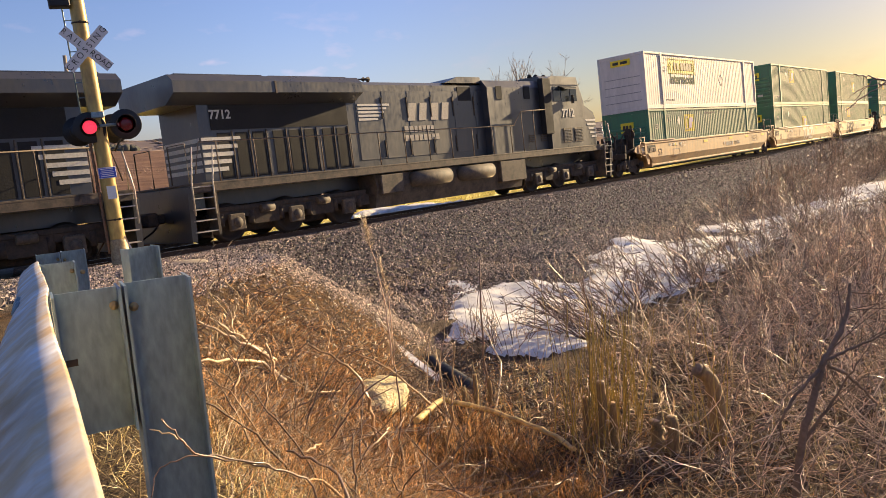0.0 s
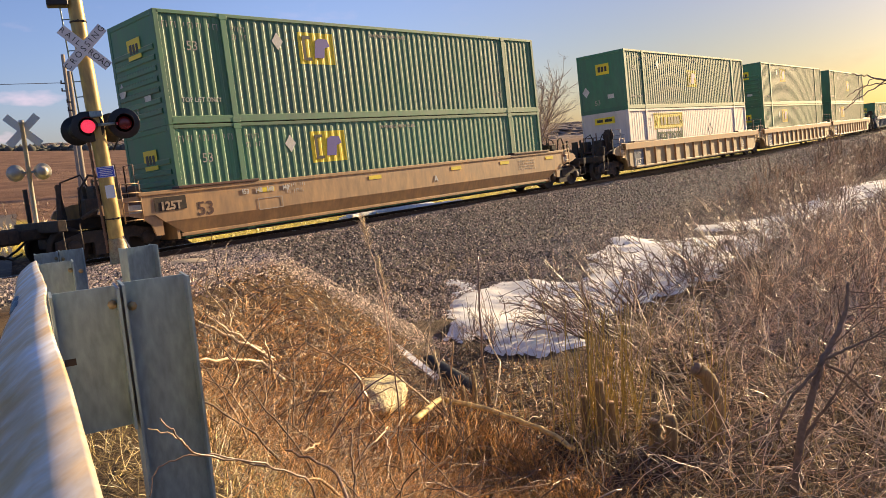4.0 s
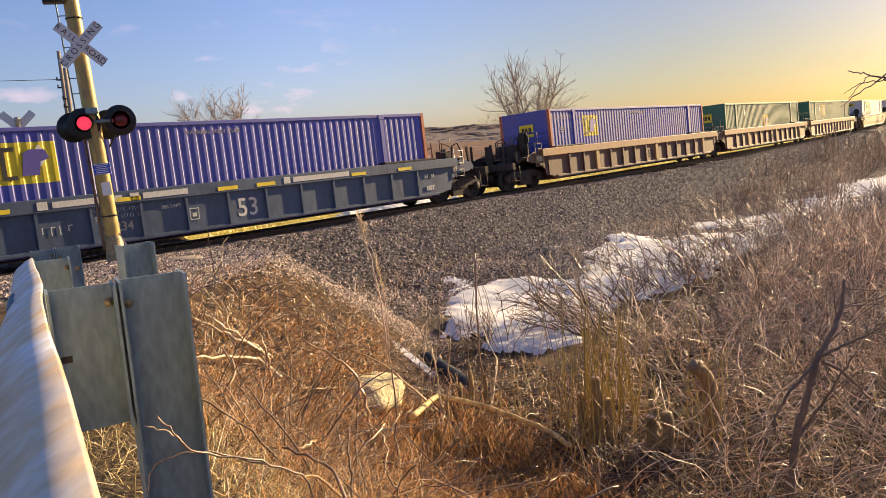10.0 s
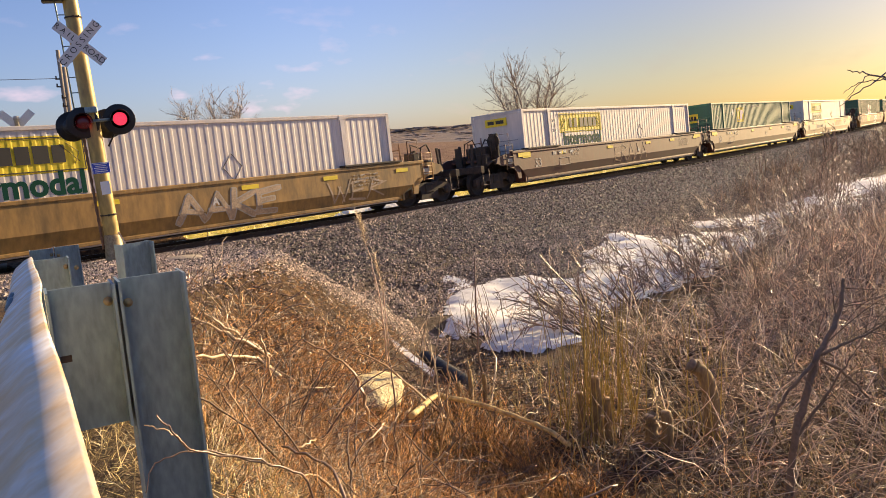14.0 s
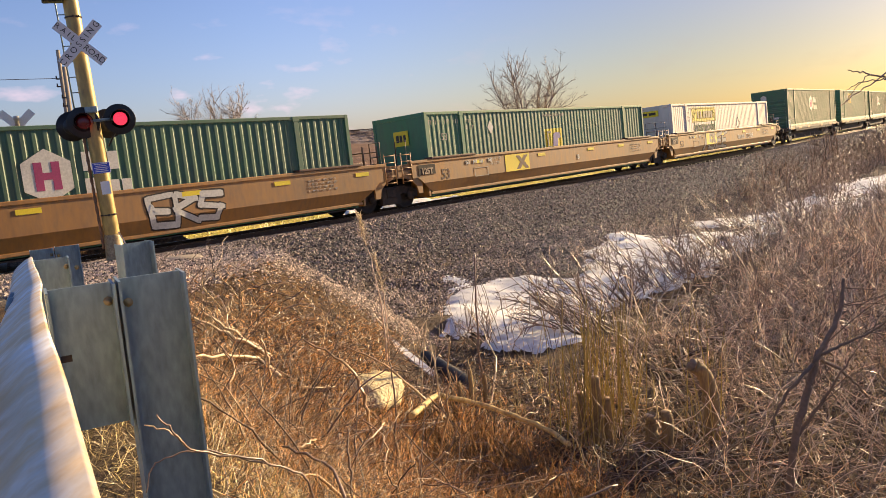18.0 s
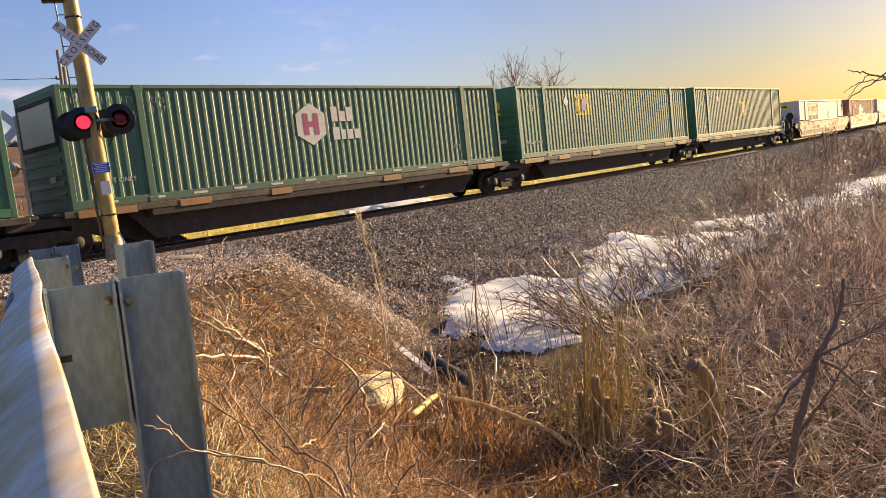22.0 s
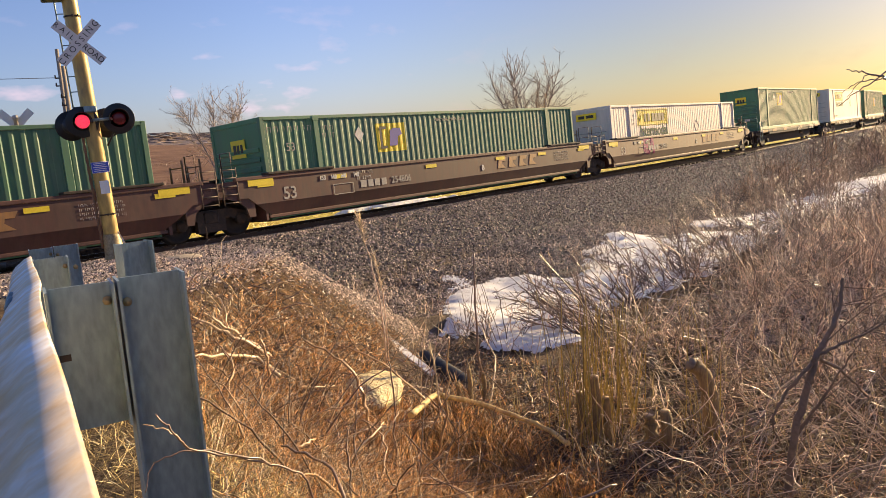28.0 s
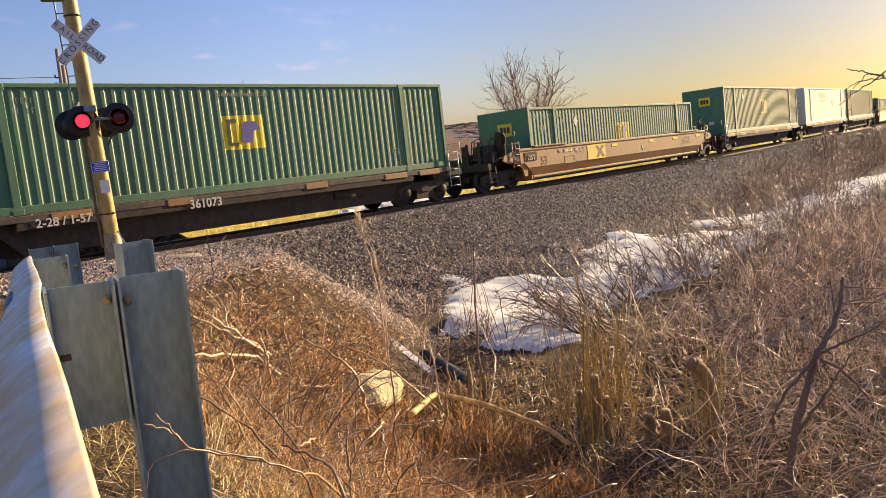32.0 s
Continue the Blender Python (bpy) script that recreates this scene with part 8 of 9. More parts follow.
tagged(new("ditch_weeds", fast_mesh("ditch_weeds", *blades(0, x[ok], y[ok], 0.12, 0.55, 0.5, 5, 0.005, 0.16), REDTWIG, True)), "thin dry weeds along the ditch", "weeds", kind="stuff")
# fallen reeds and twigs that carpet the ground past the ditch
for name, count, s0, s1, e0, e1, lo, hi, r, tilt, m, label in (
        ("reed_litter", 9500, 5.0, 24, -18.2, -10.8, 0.25, 0.85, 0.0062, 1.15, REDTWIG, "reddish fallen reeds and twigs"),
        ("twig_litter", 8000, 6.0, 40, -18.0, -10.6, 0.3, 1.0, 0.0068, 1.0, GREYTWIG, "grey tangle of fallen twigs"),
        ("dark_twigs", 6000, 6.0, 40, -18.0, -10.6, 0.3, 0.9, 0.0065, 0.9, DARKTWIG, "dark tangle of dead twigs"),
        ("pale_reeds", 2600, 7.5, 34, -18.2, -10.8, 0.25, 0.9, 0.0062, 1.1, PALESTRAW, "pale dry reeds among the scrub")):
    sv = s0 + (s1 - s0) * VR.uniform(0, 1, count) ** 1.25
    ev = VR.uniform(e0, e1, count)
    x, y = world_of(sv, ev)
    p, q = road_coords(x, y)
    ok = (p > np.where((q > 1.5) & (q < 6.8), 5.0, 4.6)) & (np.hypot(x, y + 19.363) > 4.2) & (np.hypot(x - 6.6, y + 15.2) > 0.75) & ((np.hypot(x - 6.7, y + 15.6) > 1.6) | (VR.uniform(0, 1, count) < 0.4)) & ((np.hypot(x - 6.9, y + 14.2) > 1.1) | (VR.uniform(0, 1, count) < 0.35)) & ((np.hypot(x - 7.6, y + 12.2) > 1.7) | (VR.uniform(0, 1, count) < 0.3)) & (VR.uniform(0, 1, count) < 0.35 + 0.65 * (rough_noise(x * 1.3 + 9, y * 1.3) > -0.15))
    bare = (ditch_snow(sv, ev) > -0.1) * 0.85 + (ditch_snow(sv + 1.0, ev + 1.0) > 0) * 0.5 + (ditch_snow(sv + 1.9, ev + 1.9) > 0) * 0.25
    ok &= (VR.uniform(0, 1, count) > bare) & open_view(x, y, VR) & ~(hides_snow(sv, ev) & (VR.uniform(0, 1, count) < 0.88))
    z = height(x[ok], y[ok]) + VR.uniform(0, 0.35, ok.sum()) * VR.uniform(0, 1, ok.sum())
    a = VR.normal(2.4, 0.9, ok.sum())
    t = np.clip(np.abs(VR.normal(tilt, 0.35, ok.sum())), 0, 1.6)
    way = np.stack([np.cos(a) * np.sin(t), np.sin(a) * np.sin(t), np.cos(t)], 1)
    P = grow(VR, np.stack([x[ok], y[ok], z], 1), way, VR.uniform(lo, hi, ok.sum()) * 0.85, 6, 0.3, -0.03)
    tagged(new(name, fast_mesh(name, *tubes(P, taper(P, r, r * 0.4, VR) * np.clip(np.hypot(x[ok], y[ok] + 19.363) / 9.8, 0.42, 1.4)[:, None], 3), m, True)), label, "dry reeds", kind="stuff")


# long twigs that arch over one another, on the bank and past the ditch
def arches(name, count, place, lo, hi, r, rise, sag, m, label):
    x, y = place(count)
    n = len(x)
    a = np.where(VR.uniform(0, 1, n) < 0.6, VR.normal(-0.6, 0.5, n), VR.uniform(0, 6.28, n))
    t = np.clip(VR.normal(rise, 0.3, n), 0.1, 1.5)
    way = np.stack([np.cos(a) * np.sin(t), np.sin(a) * np.sin(t), np.cos(t)], 1)
    P = grow(VR, np.stack([x, y, height(x, y) - 0.02], 1), way, VR.uniform(lo, hi, n), 9, 0.2, -sag)
    P[..., 2] = np.maximum(P[..., 2], height(P[..., 0], P[..., 1]) + 0.015)
    near = np.clip(np.hypot(x, y + 19.363) / 9.0, 0.45, 1.4)[:, None]
    tagged(new(name, fast_mesh(name, *tubes(P, taper(P, r, r * 0.4, VR) * near, 4), m, True)), label, "twigs", kind="stuff")


def past_ditch(n):
    s, e = VR.uniform(6, 26, n), VR.uniform(-18.2, -11.2, n)
    x, y = world_of(s, e)
    p, q = road_coords(x, y)
    ok = (p > 5.0) & (np.hypot(x, y + 19.363) > 5.0) & ((np.hypot(x - 7.4, y + 13.6) > 2.2) | (VR.uniform(0, 1, n) < 0.15)) & open_view(x, y, VR) & ~(hides_snow(s, e) & (VR.uniform(0, 1, n) < 0.85))
    return x[ok], y[ok]


def over_bank(n):
    return bank_points(n, 0.9, 5.6, 0.8, 8.2, lambda p, q, x, y, e, z: (np.hypot(x, y + 19.363) > 3.2) & (e < -5.5))


arches("arching_twigs", 1900, past_ditch, 0.5, 1.4, 0.0072, 0.7, 0.1, GREYTWIG, "pale arching twigs over the scrub")
arches("arching_twigs", 1900, past_ditch, 0.4, 1.2, 0.0072, 0.8, 0.1, REDTWIG, "reddish arching twigs over the scrub")
arches("arching_twigs", 900, past_ditch, 0.4, 1.3, 0.008, 0.8, 0.1, DARKTWIG, "dark arching twigs over the scrub")
arches("bank_twigs", 420, over_bank, 0.3, 1.0, 0.0055, 1.0, 0.12, STICK, "brown twigs lying over the bank")
arches("bank_twigs", 560, over_bank, 0.3, 0.9, 0.0055, 0.9, 0.12, DARKTWIG, "dark twigs lying over the bank")

def leaning_bush(x, y, n, aim, length, seed):
    """A bush whose long branches sweep one way over the snow, coloured dark as if backlit."""
    rng = np.random.default_rng(seed)
    t = thing("leaning_bush", "dark leafless bush leaning over the snow", "bush", "bushes at the snow", m=pose(x, y, float(height(x, y))))
    base = np.stack([rng.normal(0, 0.22, n), rng.normal(0, 0.22, n), np.full(n, -0.05)], 1)
    a, w = rng.normal(aim, 0.45, n), np.clip(rng.normal(0.85, 0.28, n), 0.2, 1.35)
    way = np.stack([np.cos(a) * np.sin(w), np.sin(a) * np.sin(w), np.cos(w)], 1)
    A = grow(rng, base, way, length * rng.uniform(0.55, 1.1, n), 9, 0.07, -0.015)
    B = branch_from(rng, A, n * 4, 0.2, 0.95, 0.42, 0.42, 6, 0.1)
    C = branch_from(rng, B, n * 7, 0.1, 1.0, 0.45, 0.5, 4, 0.12)
    part("branch_spray", fast_mesh("branch_spray", *tubes(A, taper(A, 0.016, 0.006, rng), 5), DARKTWIG, True), None, t)["kind"] = "stuff"
    part("twig_spray", fast_mesh("twig_spray", *join([tubes(B, taper(B, 0.0085, 0.0045, rng), 4), tubes(C, taper(C, 0.0056, 0.003, rng), 3)]), DARKTWIG, True), None, t)["kind"] = "stuff"


for bx, by, bn, aim, ln, sd in ((10.9, -12.2, 20, 2.3, 1.7, 1), (11.9, -11.9, 18, 2.2, 1.6, 2), (13.1, -11.9, 16, 1.8, 1.5, 3), (14.6, -11.6, 14, 1.7, 1.5, 4), (16.2, -11.6, 14, 1.6, 1.5, 5), (18.5, -11.3, 14, 1.5, 1.6, 6), (21.0, -11.0, 14, 1.5, 1.6, 7), (27.5, -9.6, 14, 1.5, 1.7, 8), (31.0, -9.2, 14, 1.6, 1.7, 9)):
    leaning_bush(bx, by, bn, aim, ln, sd)

# standing dry grass on the ditch's near side
x, y = VR.uniform(5.2, 11.5, 1800), VR.uniform(-17.6, -13.0, 1800)
p, q = road_coords(x, y)
ok = (p > 4.4) & (VR.uniform(0, 1, 1800) < 0.3 + 0.7 * (rough_noise(x * 2.1 + 4, y * 2.1) > 0))
tagged(new("ditch_grass", fast_mesh("ditch_grass", *blades(0, x[ok], y[ok], 0.3, 0.75, 0.28, 5, 0.0062, 0.12), tone("olive_dry_grass", (0.4, 0.3, 0.12), 0.6, (0.24, 0.18, 0.08)), True)), "olive dry grass standing beside the ditch", "grass", kind="stuff")

# ------------------------------------------------------------ single plants and timber
def limb(pts, r0, r1, n=8, wobble=0.02, seed=1):
    """A bough through a few turning points, rounded and a little crooked."""
    rng = np.random.default_rng(seed)
    pts = [Vector(p) for p in pts]
    out = []
    for i in range(len(pts) - 1):
        p0, p1, p2, p3 = pts[max(i - 1, 0)], pts[i], pts[i + 1], pts[min(i + 2, len(pts) - 1)]
        for k in range(6):
            u = k / 6
            out.append(0.5 * ((2 * p1) + (p2 - p0) * u + (2 * p0 - 5 * p1 + 4 * p2 - p3) * u * u + (3 * p1 - p0 - 3 * p2 + p3) * u ** 3) + Vector(rng.normal(0, wobble, 3)) * (1 if 0 < i + k else 0))
    out.append(pts[-1])
    m = len(out)
    return Geo().path(out, [(r0 + (r1 - r0) * i / (m - 1)) * rng.uniform(0.9, 1.1) for i in range(m)], n)


# yellow wood coloured brighter, in place of sun that doesn't reach the branch
SUNLITWOOD = mat("sunlit_yellow_wood", (0.8, 0.62, 0.24), 0.7, vary=0.2, big=5, fine=30, bump=0.3, other=(0.42, 0.27, 0.1))
OLDWOOD = mat("weathered_stump_wood", (0.3, 0.215, 0.1), 0.85, vary=0.3, big=6, fine=30, bump=0.5, stretch=(3, 3, 0.5), other=(0.22, 0.15, 0.09))
DARKBARK = mat("dark_young_bark", (0.21, 0.16, 0.115), 0.85, vary=0.3, big=6, fine=30, bump=0.4)
solid("fallen_branch", limb([(5.68, -13.21, -0.87), (6.38, -12.9, -0.91), (6.5, -13.02, -0.93), (6.47, -13.73, -0.91), (6.37, -14.47, -0.93), (6.2, -15.03, -0.97)], 0.04, 0.024, 8, 0.006, 3), SUNLITWOOD, "yellow branch, painted sunlit, lying over dead grass", "branch")
solid("drain_pipe", Geo().lathe([(0.15 if i % 2 else 0.125, 0.06 * i) for i in range(38)], (0, 0, 0), 1, 16), M["black"], "black corrugated drain pipe in the ditch", "pipe", m=pose(7.5, -12.75, -1.3, 0, 0, -24))
solid("plank", Geo().box(-0.5, 0.5, -0.07, 0.07, -0.014, 0.014, 0.004), M["sheet"], "weathered pale board lying at the ditch", "board", m=pose(7.82, -11.02, float(height(7.82, -11.02)) + 0.06, 0, 25, -88))
for dx, dy, h in ((0, 0, 0.45), (0.16, -0.1, 0.36), (-0.1, 0.12, 0.3)):
    zz = float(height(6.98 + dx, -12.98 + dy))
    solid("sapling_stub", limb([(6.98 + dx, -12.98 + dy, zz - 0.1), (7.0 + dx, -12.97 + dy, zz + h / 2), (7.01 + dx, -12.95 + dy, zz + h)], 0.036, 0.03, 9, 0.004, 5), OLDWOOD, "short cut sapling stub in the ditch", "stump", "cut stumps")


def stalk(pts, r, label, material, seed, heads=0):
    t = thing("dead_stalk", label, "stalk", "dead stalks and sticks")
    g = limb(pts, r, r * 0.5, 6, min(0.012, r * 0.8), seed)
    part("stem", g, material, t)
    if heads:
        rng = np.random.default_rng(seed)
        top, low = Vector(pts[-1]), Vector(pts[-2])
        n = heads
        f = rng.uniform(0, 1, n)
        at = np.array(low)[None] * (1 - f)[:, None] + np.array(top)[None] * f[:, None]
        P = grow(rng, at, np.stack([rng.normal(0, 0.6, n), rng.normal(0, 0.6, n), np.ones(n)], 1), rng.uniform(0.05, 0.16, n), 4, 0.25)
        part("seed_head", fast_mesh("seed_head", *tubes(P, taper(P, 0.004, 0.002), 3), PALESTRAW, True), None, t, "feathery seed head")
    return t


stalk([(7.0, -11.39, -0.95), (7.06, -11.24, 0.16), (7.03, -11.08, 0.82), (7.02, -10.98, 1.27)], 0.012, "tall reddish dead stalk with a feathery head", REDTWIG, 1, 160)
stalk([(7.12, -11.3, -0.95), (7.18, -11.2, 0.1), (7.15, -11.1, 0.7)], 0.009, "tall reddish dead stalk with a feathery head", REDTWIG, 2, 90)
stalk([(7.37, -12.83, -1.2), (7.44, -12.75, -0.42), (7.58, -12.67, 0.72)], 0.02, "tall dark bare stake in the ditch", DARKTWIG, 3)
stalk([(5.47, -13.79, -1.3), (5.64, -13.83, -0.6), (5.77, -13.82, 0.13)], 0.016, "grey dead stick standing on the bank", STICK, 4)
stalk([(4.82, -12.17, -0.2), (4.84, -12.1, 0.3)], 0.012, "short dead stick standing in grass", STICK, 5)
stalk([(4.1, -12.88, -0.2), (4.11, -12.82, 0.23), (4.09, -12.76, 0.46)], 0.015, "short dead stick standing in grass", STICK, 6)
stalk([(4.49, -12.25, 0.04), (4.13, -12.2, 0.33), (3.71, -12.06, 0.66)], 0.024, "pale dead branch lying on the bank", PALESTRAW, 7)
stalk([(4.55, -12.2, 0.0), (4.2, -12.1, 0.34), (3.9, -12.0, 0.62)], 0.02, "pale dead branch lying on the bank", PALESTRAW, 17)
stalk([(4.33, -12.68, -0.1), (4.1, -12.53, 0.15), (3.1, -13.23, 0.52)], 0.024, "pale dead branch lying on the bank", PALESTRAW, 8)
stalk([(4.75, -13.61, -0.9), (4.76, -13.53, -0.38), (4.7, -13.39, 0.01), (4.42, -13.04, 0.33)], 0.022, "arching brown dead branch on the bank", STICK, 9)
stalk([(6.43, -13.11, -1.25), (6.04, -12.57, -0.53), (5.65, -12.11, -0.19)], 0.02, "arching brown dead branch on the bank", STICK, 10)
stalk([(4.53, -14.19, -0.9), (4.63, -14.14, -0.05), (4.63, -14.09, 0.22)], 0.011, "dark bare twig standing on the bank", DARKTWIG, 11)
stalk([(3.64, -14.17, -0.3), (3.98, -14.44, 0.2), (4.17, -14.61, 0.35)], 0.009, "dark bare twig standing on the bank", DARKTWIG, 12)
stalk([(6.9, -13.3, -1.25), (7.6, -12.9, -0.75), (7.9, -12.2, -0.2)], 0.014, "bent pale stick across the ditch", PALESTRAW, 13)
stalk([(1.14, -17.75, 0.9), (1.04, -17.85, 1.4), (0.92, -17.86, 1.53), (0.74, -17.87, 1.63), (0.69, -17.88, 1.69), (0.66, -17.87, 1.74)], 0.0035, "thin twig in front of the guardrail post", DARKTWIG, 14)
stalk([(0.92, -17.86, 1.53), (0.74, -17.865, 1.63), (0.65, -17.85, 1.63), (0.62, -17.86, 1.58)], 0.0025, "thin twig in front of the guardrail post", DARKTWIG, 15)
stalk([(0.72, -17.87, 1.64), (0.69, -17.87, 1.69), (0.64, -17.85, 1.72)], 0.0022, "thin twig in front of the guardrail post", PALESTRAW, 16)
stalk([(6.21, -13.19, -1.25), (6.26, -13.1, -0.7), (6.3, -12.98, -0.16)], 0.014, "tall pale bare stick in the ditch", PALESTRAW, 18)
VRT = np.random.default_rng(44)
for i in range(130):
    p, q = VRT.uniform(0.9, 4.8), VRT.uniform(0.8, 7.8)
    x, y = ROAD_AT[0] + p * ROAD_DIR[1] + q * ROAD_DIR[0], ROAD_AT[1] - p * ROAD_DIR[0] + q * ROAD_DIR[1]
    z, a = float(height(x, y)), VRT.uniform(0, 6.28)
    ln, up = VRT.uniform(0.3, 1.1), VRT.uniform(0.02, 0.5)
    stalk([(x, y, z - 0.02), (x + 0.5 * ln * math.cos(a), y + 0.5 * ln * math.sin(a), z + 0.06 + up * 0.6 - 0.3 * ln * max(0, math.cos(a))), (x + ln * math.cos(a + 0.3), y + ln * math.sin(a + 0.3), z + 0.05 + up - 0.5 * ln * max(0, math.cos(a)))],
          VRT.uniform(0.004, 0.011), ("brown dead stick fallen on the bank", "pale dead stick fallen on the bank", "dark bare twig on the bank")[i % 3], (STICK, PALESTRAW, DARKTWIG)[i % 3], 100 + i)

for i in range(110):
    p, q = VRT.uniform(0.9, 5.2), VRT.uniform(1.2, 7.8)
    x, y = ROAD_AT[0] + p * ROAD_DIR[1] + q * ROAD_DIR[0], ROAD_AT[1] - p * ROAD_DIR[0] + q * ROAD_DIR[1]
    z, a, ln = float(height(x, y)), VRT.uniform(0, 6.28), VRT.uniform(0.3, 0.85)
    dx, dy = 0.35 * ln * math.cos(a), 0.35 * ln * math.sin(a)
    stalk([(x, y, z - 0.03), (x + dx, y + dy, z + 0.5 * ln), (x + 2.2 * dx, y + 2.2 * dy, z + 0.9 * ln)], VRT.uniform(0.004, 0.008), "thin dark twig leaning over the bank", DARKBARK, 300 + i)
for i in range(34):
    x, y = VRT.uniform(6.2, 10.5), VRT.uniform(-14.2, -11.6)
    z, ln = float(height(x, y)), VRT.uniform(0.6, 1.5)
    dx, dy = VRT.normal(0, 0.14), VRT.normal(0, 0.14)
    stalk([(x, y, z - 0.05), (x + dx, y + dy, z + 0.5 * ln), (x + 2.4 * dx, y + 2.4 * dy, z + ln)], VRT.uniform(0.004, 0.008), ("thin bare stem standing in the ditch", "pale thin stem standing in the ditch")[i % 2], (DARKBARK, GREYTWIG)[i % 2], 400 + i)

# cut stumps with new shoots
for n, (x, y, top, r) in enumerate(((6.85, -14.95, -0.45, 0.055), (7.0, -14.87, -0.58, 0.05), (6.74, -14.82, -0.62, 0.04), (6.92, -15.05, -0.7, 0.045), (7.05, -15.5, -0.85, 0.065), (7.15, -15.64, -0.81, 0.06))):
    z = float(height(x, y))
    st = thing("tree_stump", "weathered cut stump among dry shoots", "stump", "cut stumps")
    part("trunk", limb([(x, y, z - 0.15), (x + 0.02, y, (z + top) / 2), (x + 0.03, y + 0.02, top)], r * 1.15, r, 12, 0.006, n), OLDWOOD, st)
    part("cut_face", Geo().lathe([(0, 0.004), (r * 0.8, 0.003), (r * 0.93, -0.01)], (x + 0.03, y + 0.02, top + 0.004), 2, 14), STICK, st, "pale sawn face")
st = thing("tree_stump", "leaning sawn trunk with a dark cut end", "stump")
part("trunk", limb([(7.66, -15.92, -1.35), (7.72, -15.88, -0.8), (7.7, -15.82, -0.52), (7.62, -15.74, -0.4)], 0.1, 0.075, 14, 0.004, 9), OLDWOOD, st)
part("cut_face", Geo().lathe([(0, 0.02), (0.07, 0.018), (0.078, -0.02)], (0, 0, 0), 2, 14), DARKBARK, st, "dark sawn end", pose(7.6, -15.72, -0.385, -35, -45, 0))
rng = np.random.default_rng(61)
for k, (x, y, n) in enumerate(((6.9, -14.9, 32), (7.25, -14.95, 20), (7.75, -15.8, 8), (7.5, -14.6, 12))):
    z = float(height(x, y))
    b = np.stack([rng.normal(x, 0.24, n), rng.normal(y, 0.2, n), np.full(n, z - 0.05)], 1)
    P = grow(rng, b, np.stack([rng.normal(0, 0.09, n), rng.normal(0, 0.09, n), np.ones(n)], 1), rng.uniform(0.9, 1.75, n), 7, 0.035)
    solid("shoot_clump", fast_mesh("shoot_clump", *tubes(P, taper(P, 0.008, 0.0035, rng), 4), SHOOT, True), None, "upright yellow-green shoots round a stump", "shoots", "shoot clumps", "stuff")

young = thing("young_tree", "small leafless tree with dark crooked limbs", "tree")
part("trunk", limb([(6.55, -17.11, -1.3), (6.68, -17.11, -0.65), (6.87, -17.19, -0.11), (6.95, -17.24, 0.13), (7.13, -17.35, 0.47), (7.2, -17.37, 0.78)], 0.042, 0.014, 10, 0.006, 2), DARKBARK, young)
for i, pts in enumerate((((6.95, -17.24, 0.12), (7.12, -17.42, 0.22), (7.4, -17.7, 0.38)), ((6.94, -17.23, 0.1), (6.65, -17.05, -0.22), (6.55, -16.98, -0.42), (6.6, -17.05, -0.7)), ((6.97, -17.25, 0.08), (7.1, -17.45, -0.1), (7.12, -17.6, -0.3)), ((6.7, -17.12, -0.6), (6.9, -17.3, -0.25), (7.0, -17.5, 0.15)))):
    part("limb", limb(pts, 0.019, 0.006, 7, 0.006, 20 + i), DARKBARK, young)
rng = np.random.default_rng(8)
B0 = np.array([[(6.95, -17.24, 0.13), (7.13, -17.35, 0.47), (7.2, -17.37, 0.78)], [(7.12, -17.42, 0.22), (7.26, -17.55, 0.3), (7.4, -17.7, 0.38)], [(6.94, -17.23, 0.1), (6.65, -17.05, -0.22), (6.55, -16.98, -0.42)], [(6.7, -17.12, -0.6), (6.9, -17.3, -0.25), (7.0, -17.5, 0.15)]])
T1 = branch_from(rng, B0, 26, 0.0, 1.0, 0.7, 0.8, 6, 0.16)
T2 = branch_from(rng, T1, 40, 0.2, 1.0, 0.7, 0.6, 5, 0.18)
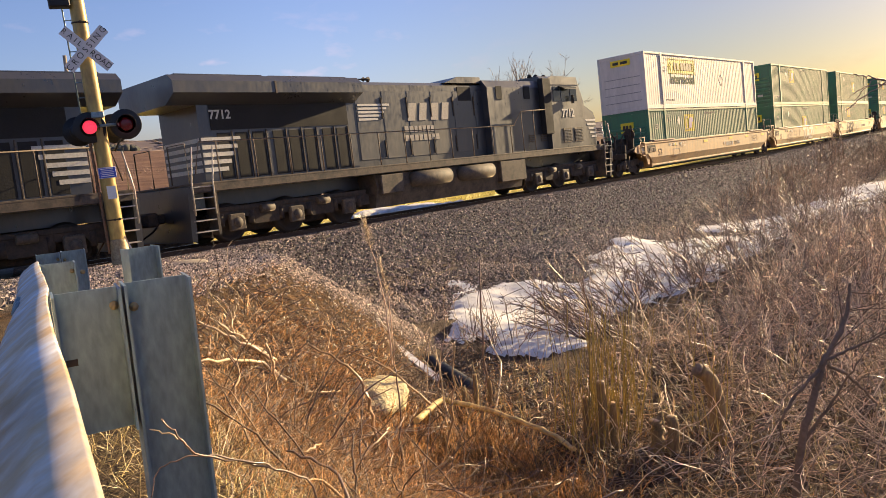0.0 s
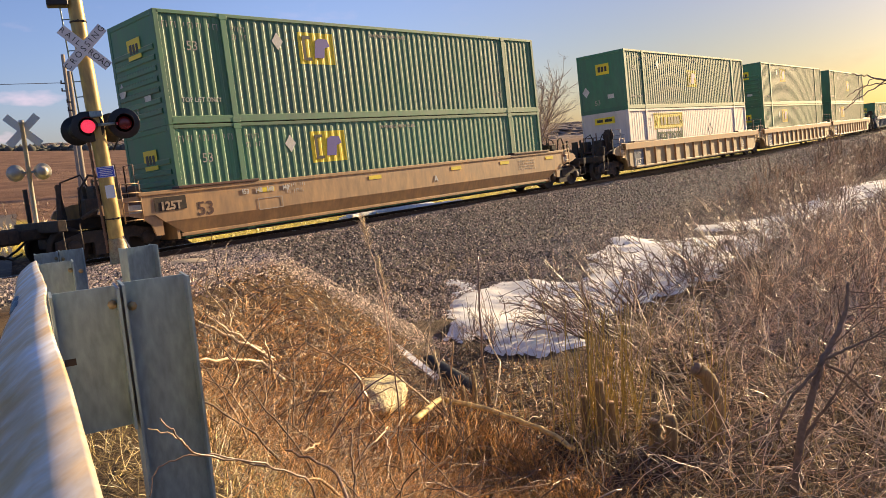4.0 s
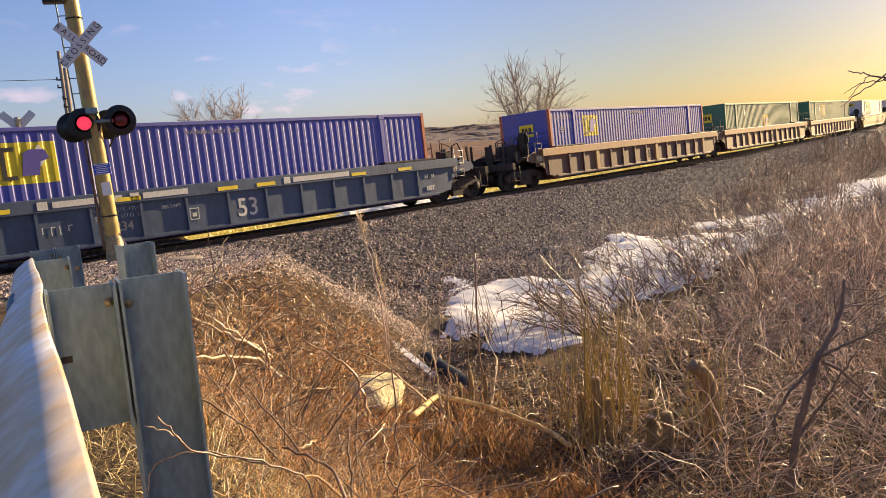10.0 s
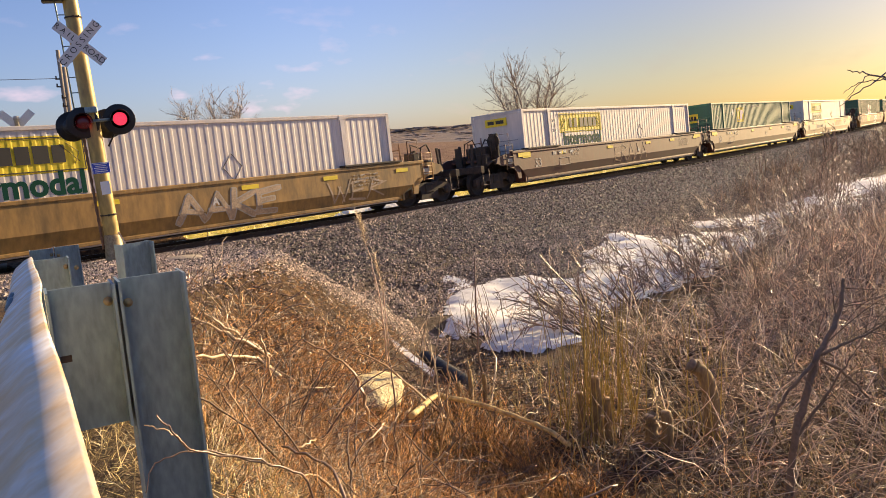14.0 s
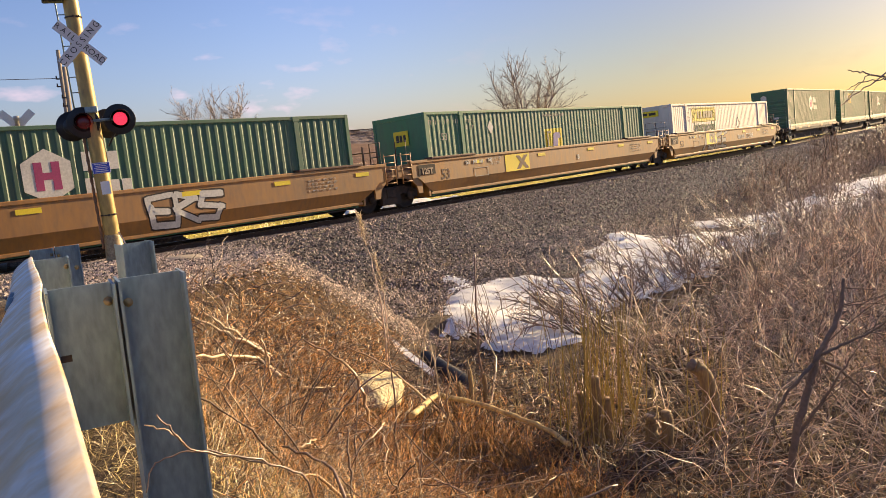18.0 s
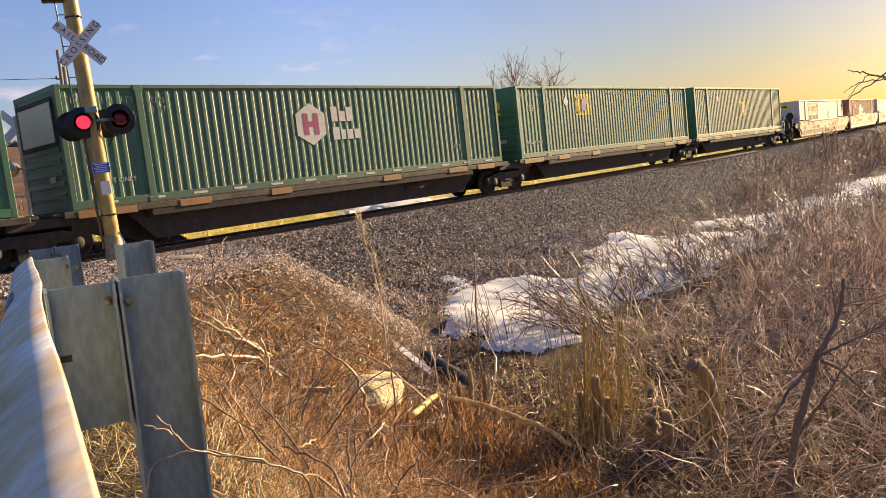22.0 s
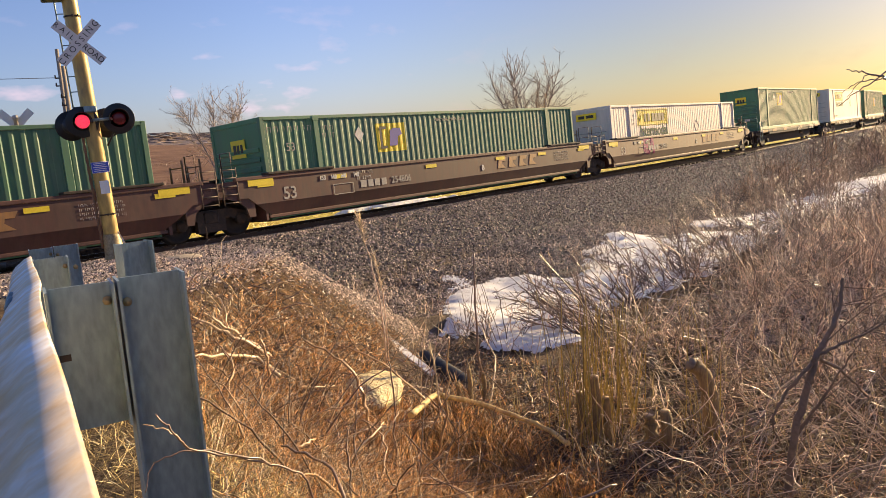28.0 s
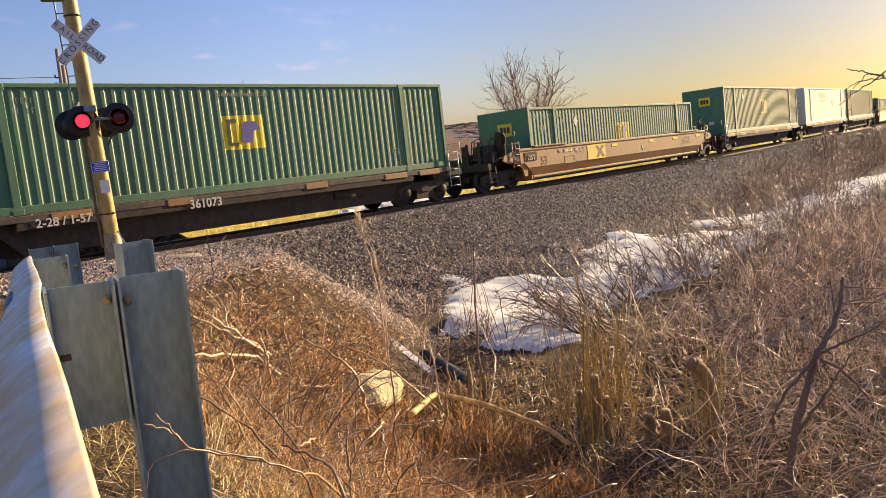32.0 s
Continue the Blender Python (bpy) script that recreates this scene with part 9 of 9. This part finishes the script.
part("twig_crown", fast_mesh("twig_crown", *join([tubes(T1, taper(T1, 0.0055, 0.0025, rng), 4), tubes(T2, taper(T2, 0.003, 0.0016, rng), 3)]), DARKBARK, True), None, young)
over = thing("overhanging_branch", "bare twig hanging in from a roadside tree", "branch")
part("bough", limb([(5.2, -18.9, 2.2), (4.2, -18.45, 2.37), (4.14, -18.39, 2.4), (4.08, -18.31, 2.43), (4.03, -18.26, 2.45)], 0.007, 0.002, 6, 0.003, 30), DARKTWIG, over)
part("twig", limb([(4.22, -18.45, 2.47), (4.13, -18.37, 2.4), (4.02, -18.28, 2.32), (3.98, -18.24, 2.28)], 0.004, 0.0015, 5, 0.003, 31), DARKTWIG, over)
part("twig", limb([(4.14, -18.39, 2.4), (4.05, -18.3, 2.38), (4.0, -18.25, 2.34)], 0.003, 0.0012, 5, 0.004, 32), DARKTWIG, over)
part("twig", limb([(4.1, -18.34, 2.42), (4.06, -18.28, 2.36), (4.03, -18.26, 2.3)], 0.0025, 0.001, 5, 0.004, 33), DARKTWIG, over)
solid("foundation_lid", Geo().lathe([(0.36, -0.2), (0.36, 0.03), (0.33, 0.05), (0.0, 0.06)], (0, 0, 0), 2, 26), M["wood"], "low round weathered foundation cover on gravel", "cover", m=pose(6.75, -6.1, float(height(6.75, -6.1))))



# ------------------------------------------------------------ what moves
def motions():
    times = [0, 1, *range(2, 31, 2), 31, 32]
    for ob, u, z in MOVERS:
        walk(ob, [(t, on_line(u - SPEED * t, 0, z)) for t in times])
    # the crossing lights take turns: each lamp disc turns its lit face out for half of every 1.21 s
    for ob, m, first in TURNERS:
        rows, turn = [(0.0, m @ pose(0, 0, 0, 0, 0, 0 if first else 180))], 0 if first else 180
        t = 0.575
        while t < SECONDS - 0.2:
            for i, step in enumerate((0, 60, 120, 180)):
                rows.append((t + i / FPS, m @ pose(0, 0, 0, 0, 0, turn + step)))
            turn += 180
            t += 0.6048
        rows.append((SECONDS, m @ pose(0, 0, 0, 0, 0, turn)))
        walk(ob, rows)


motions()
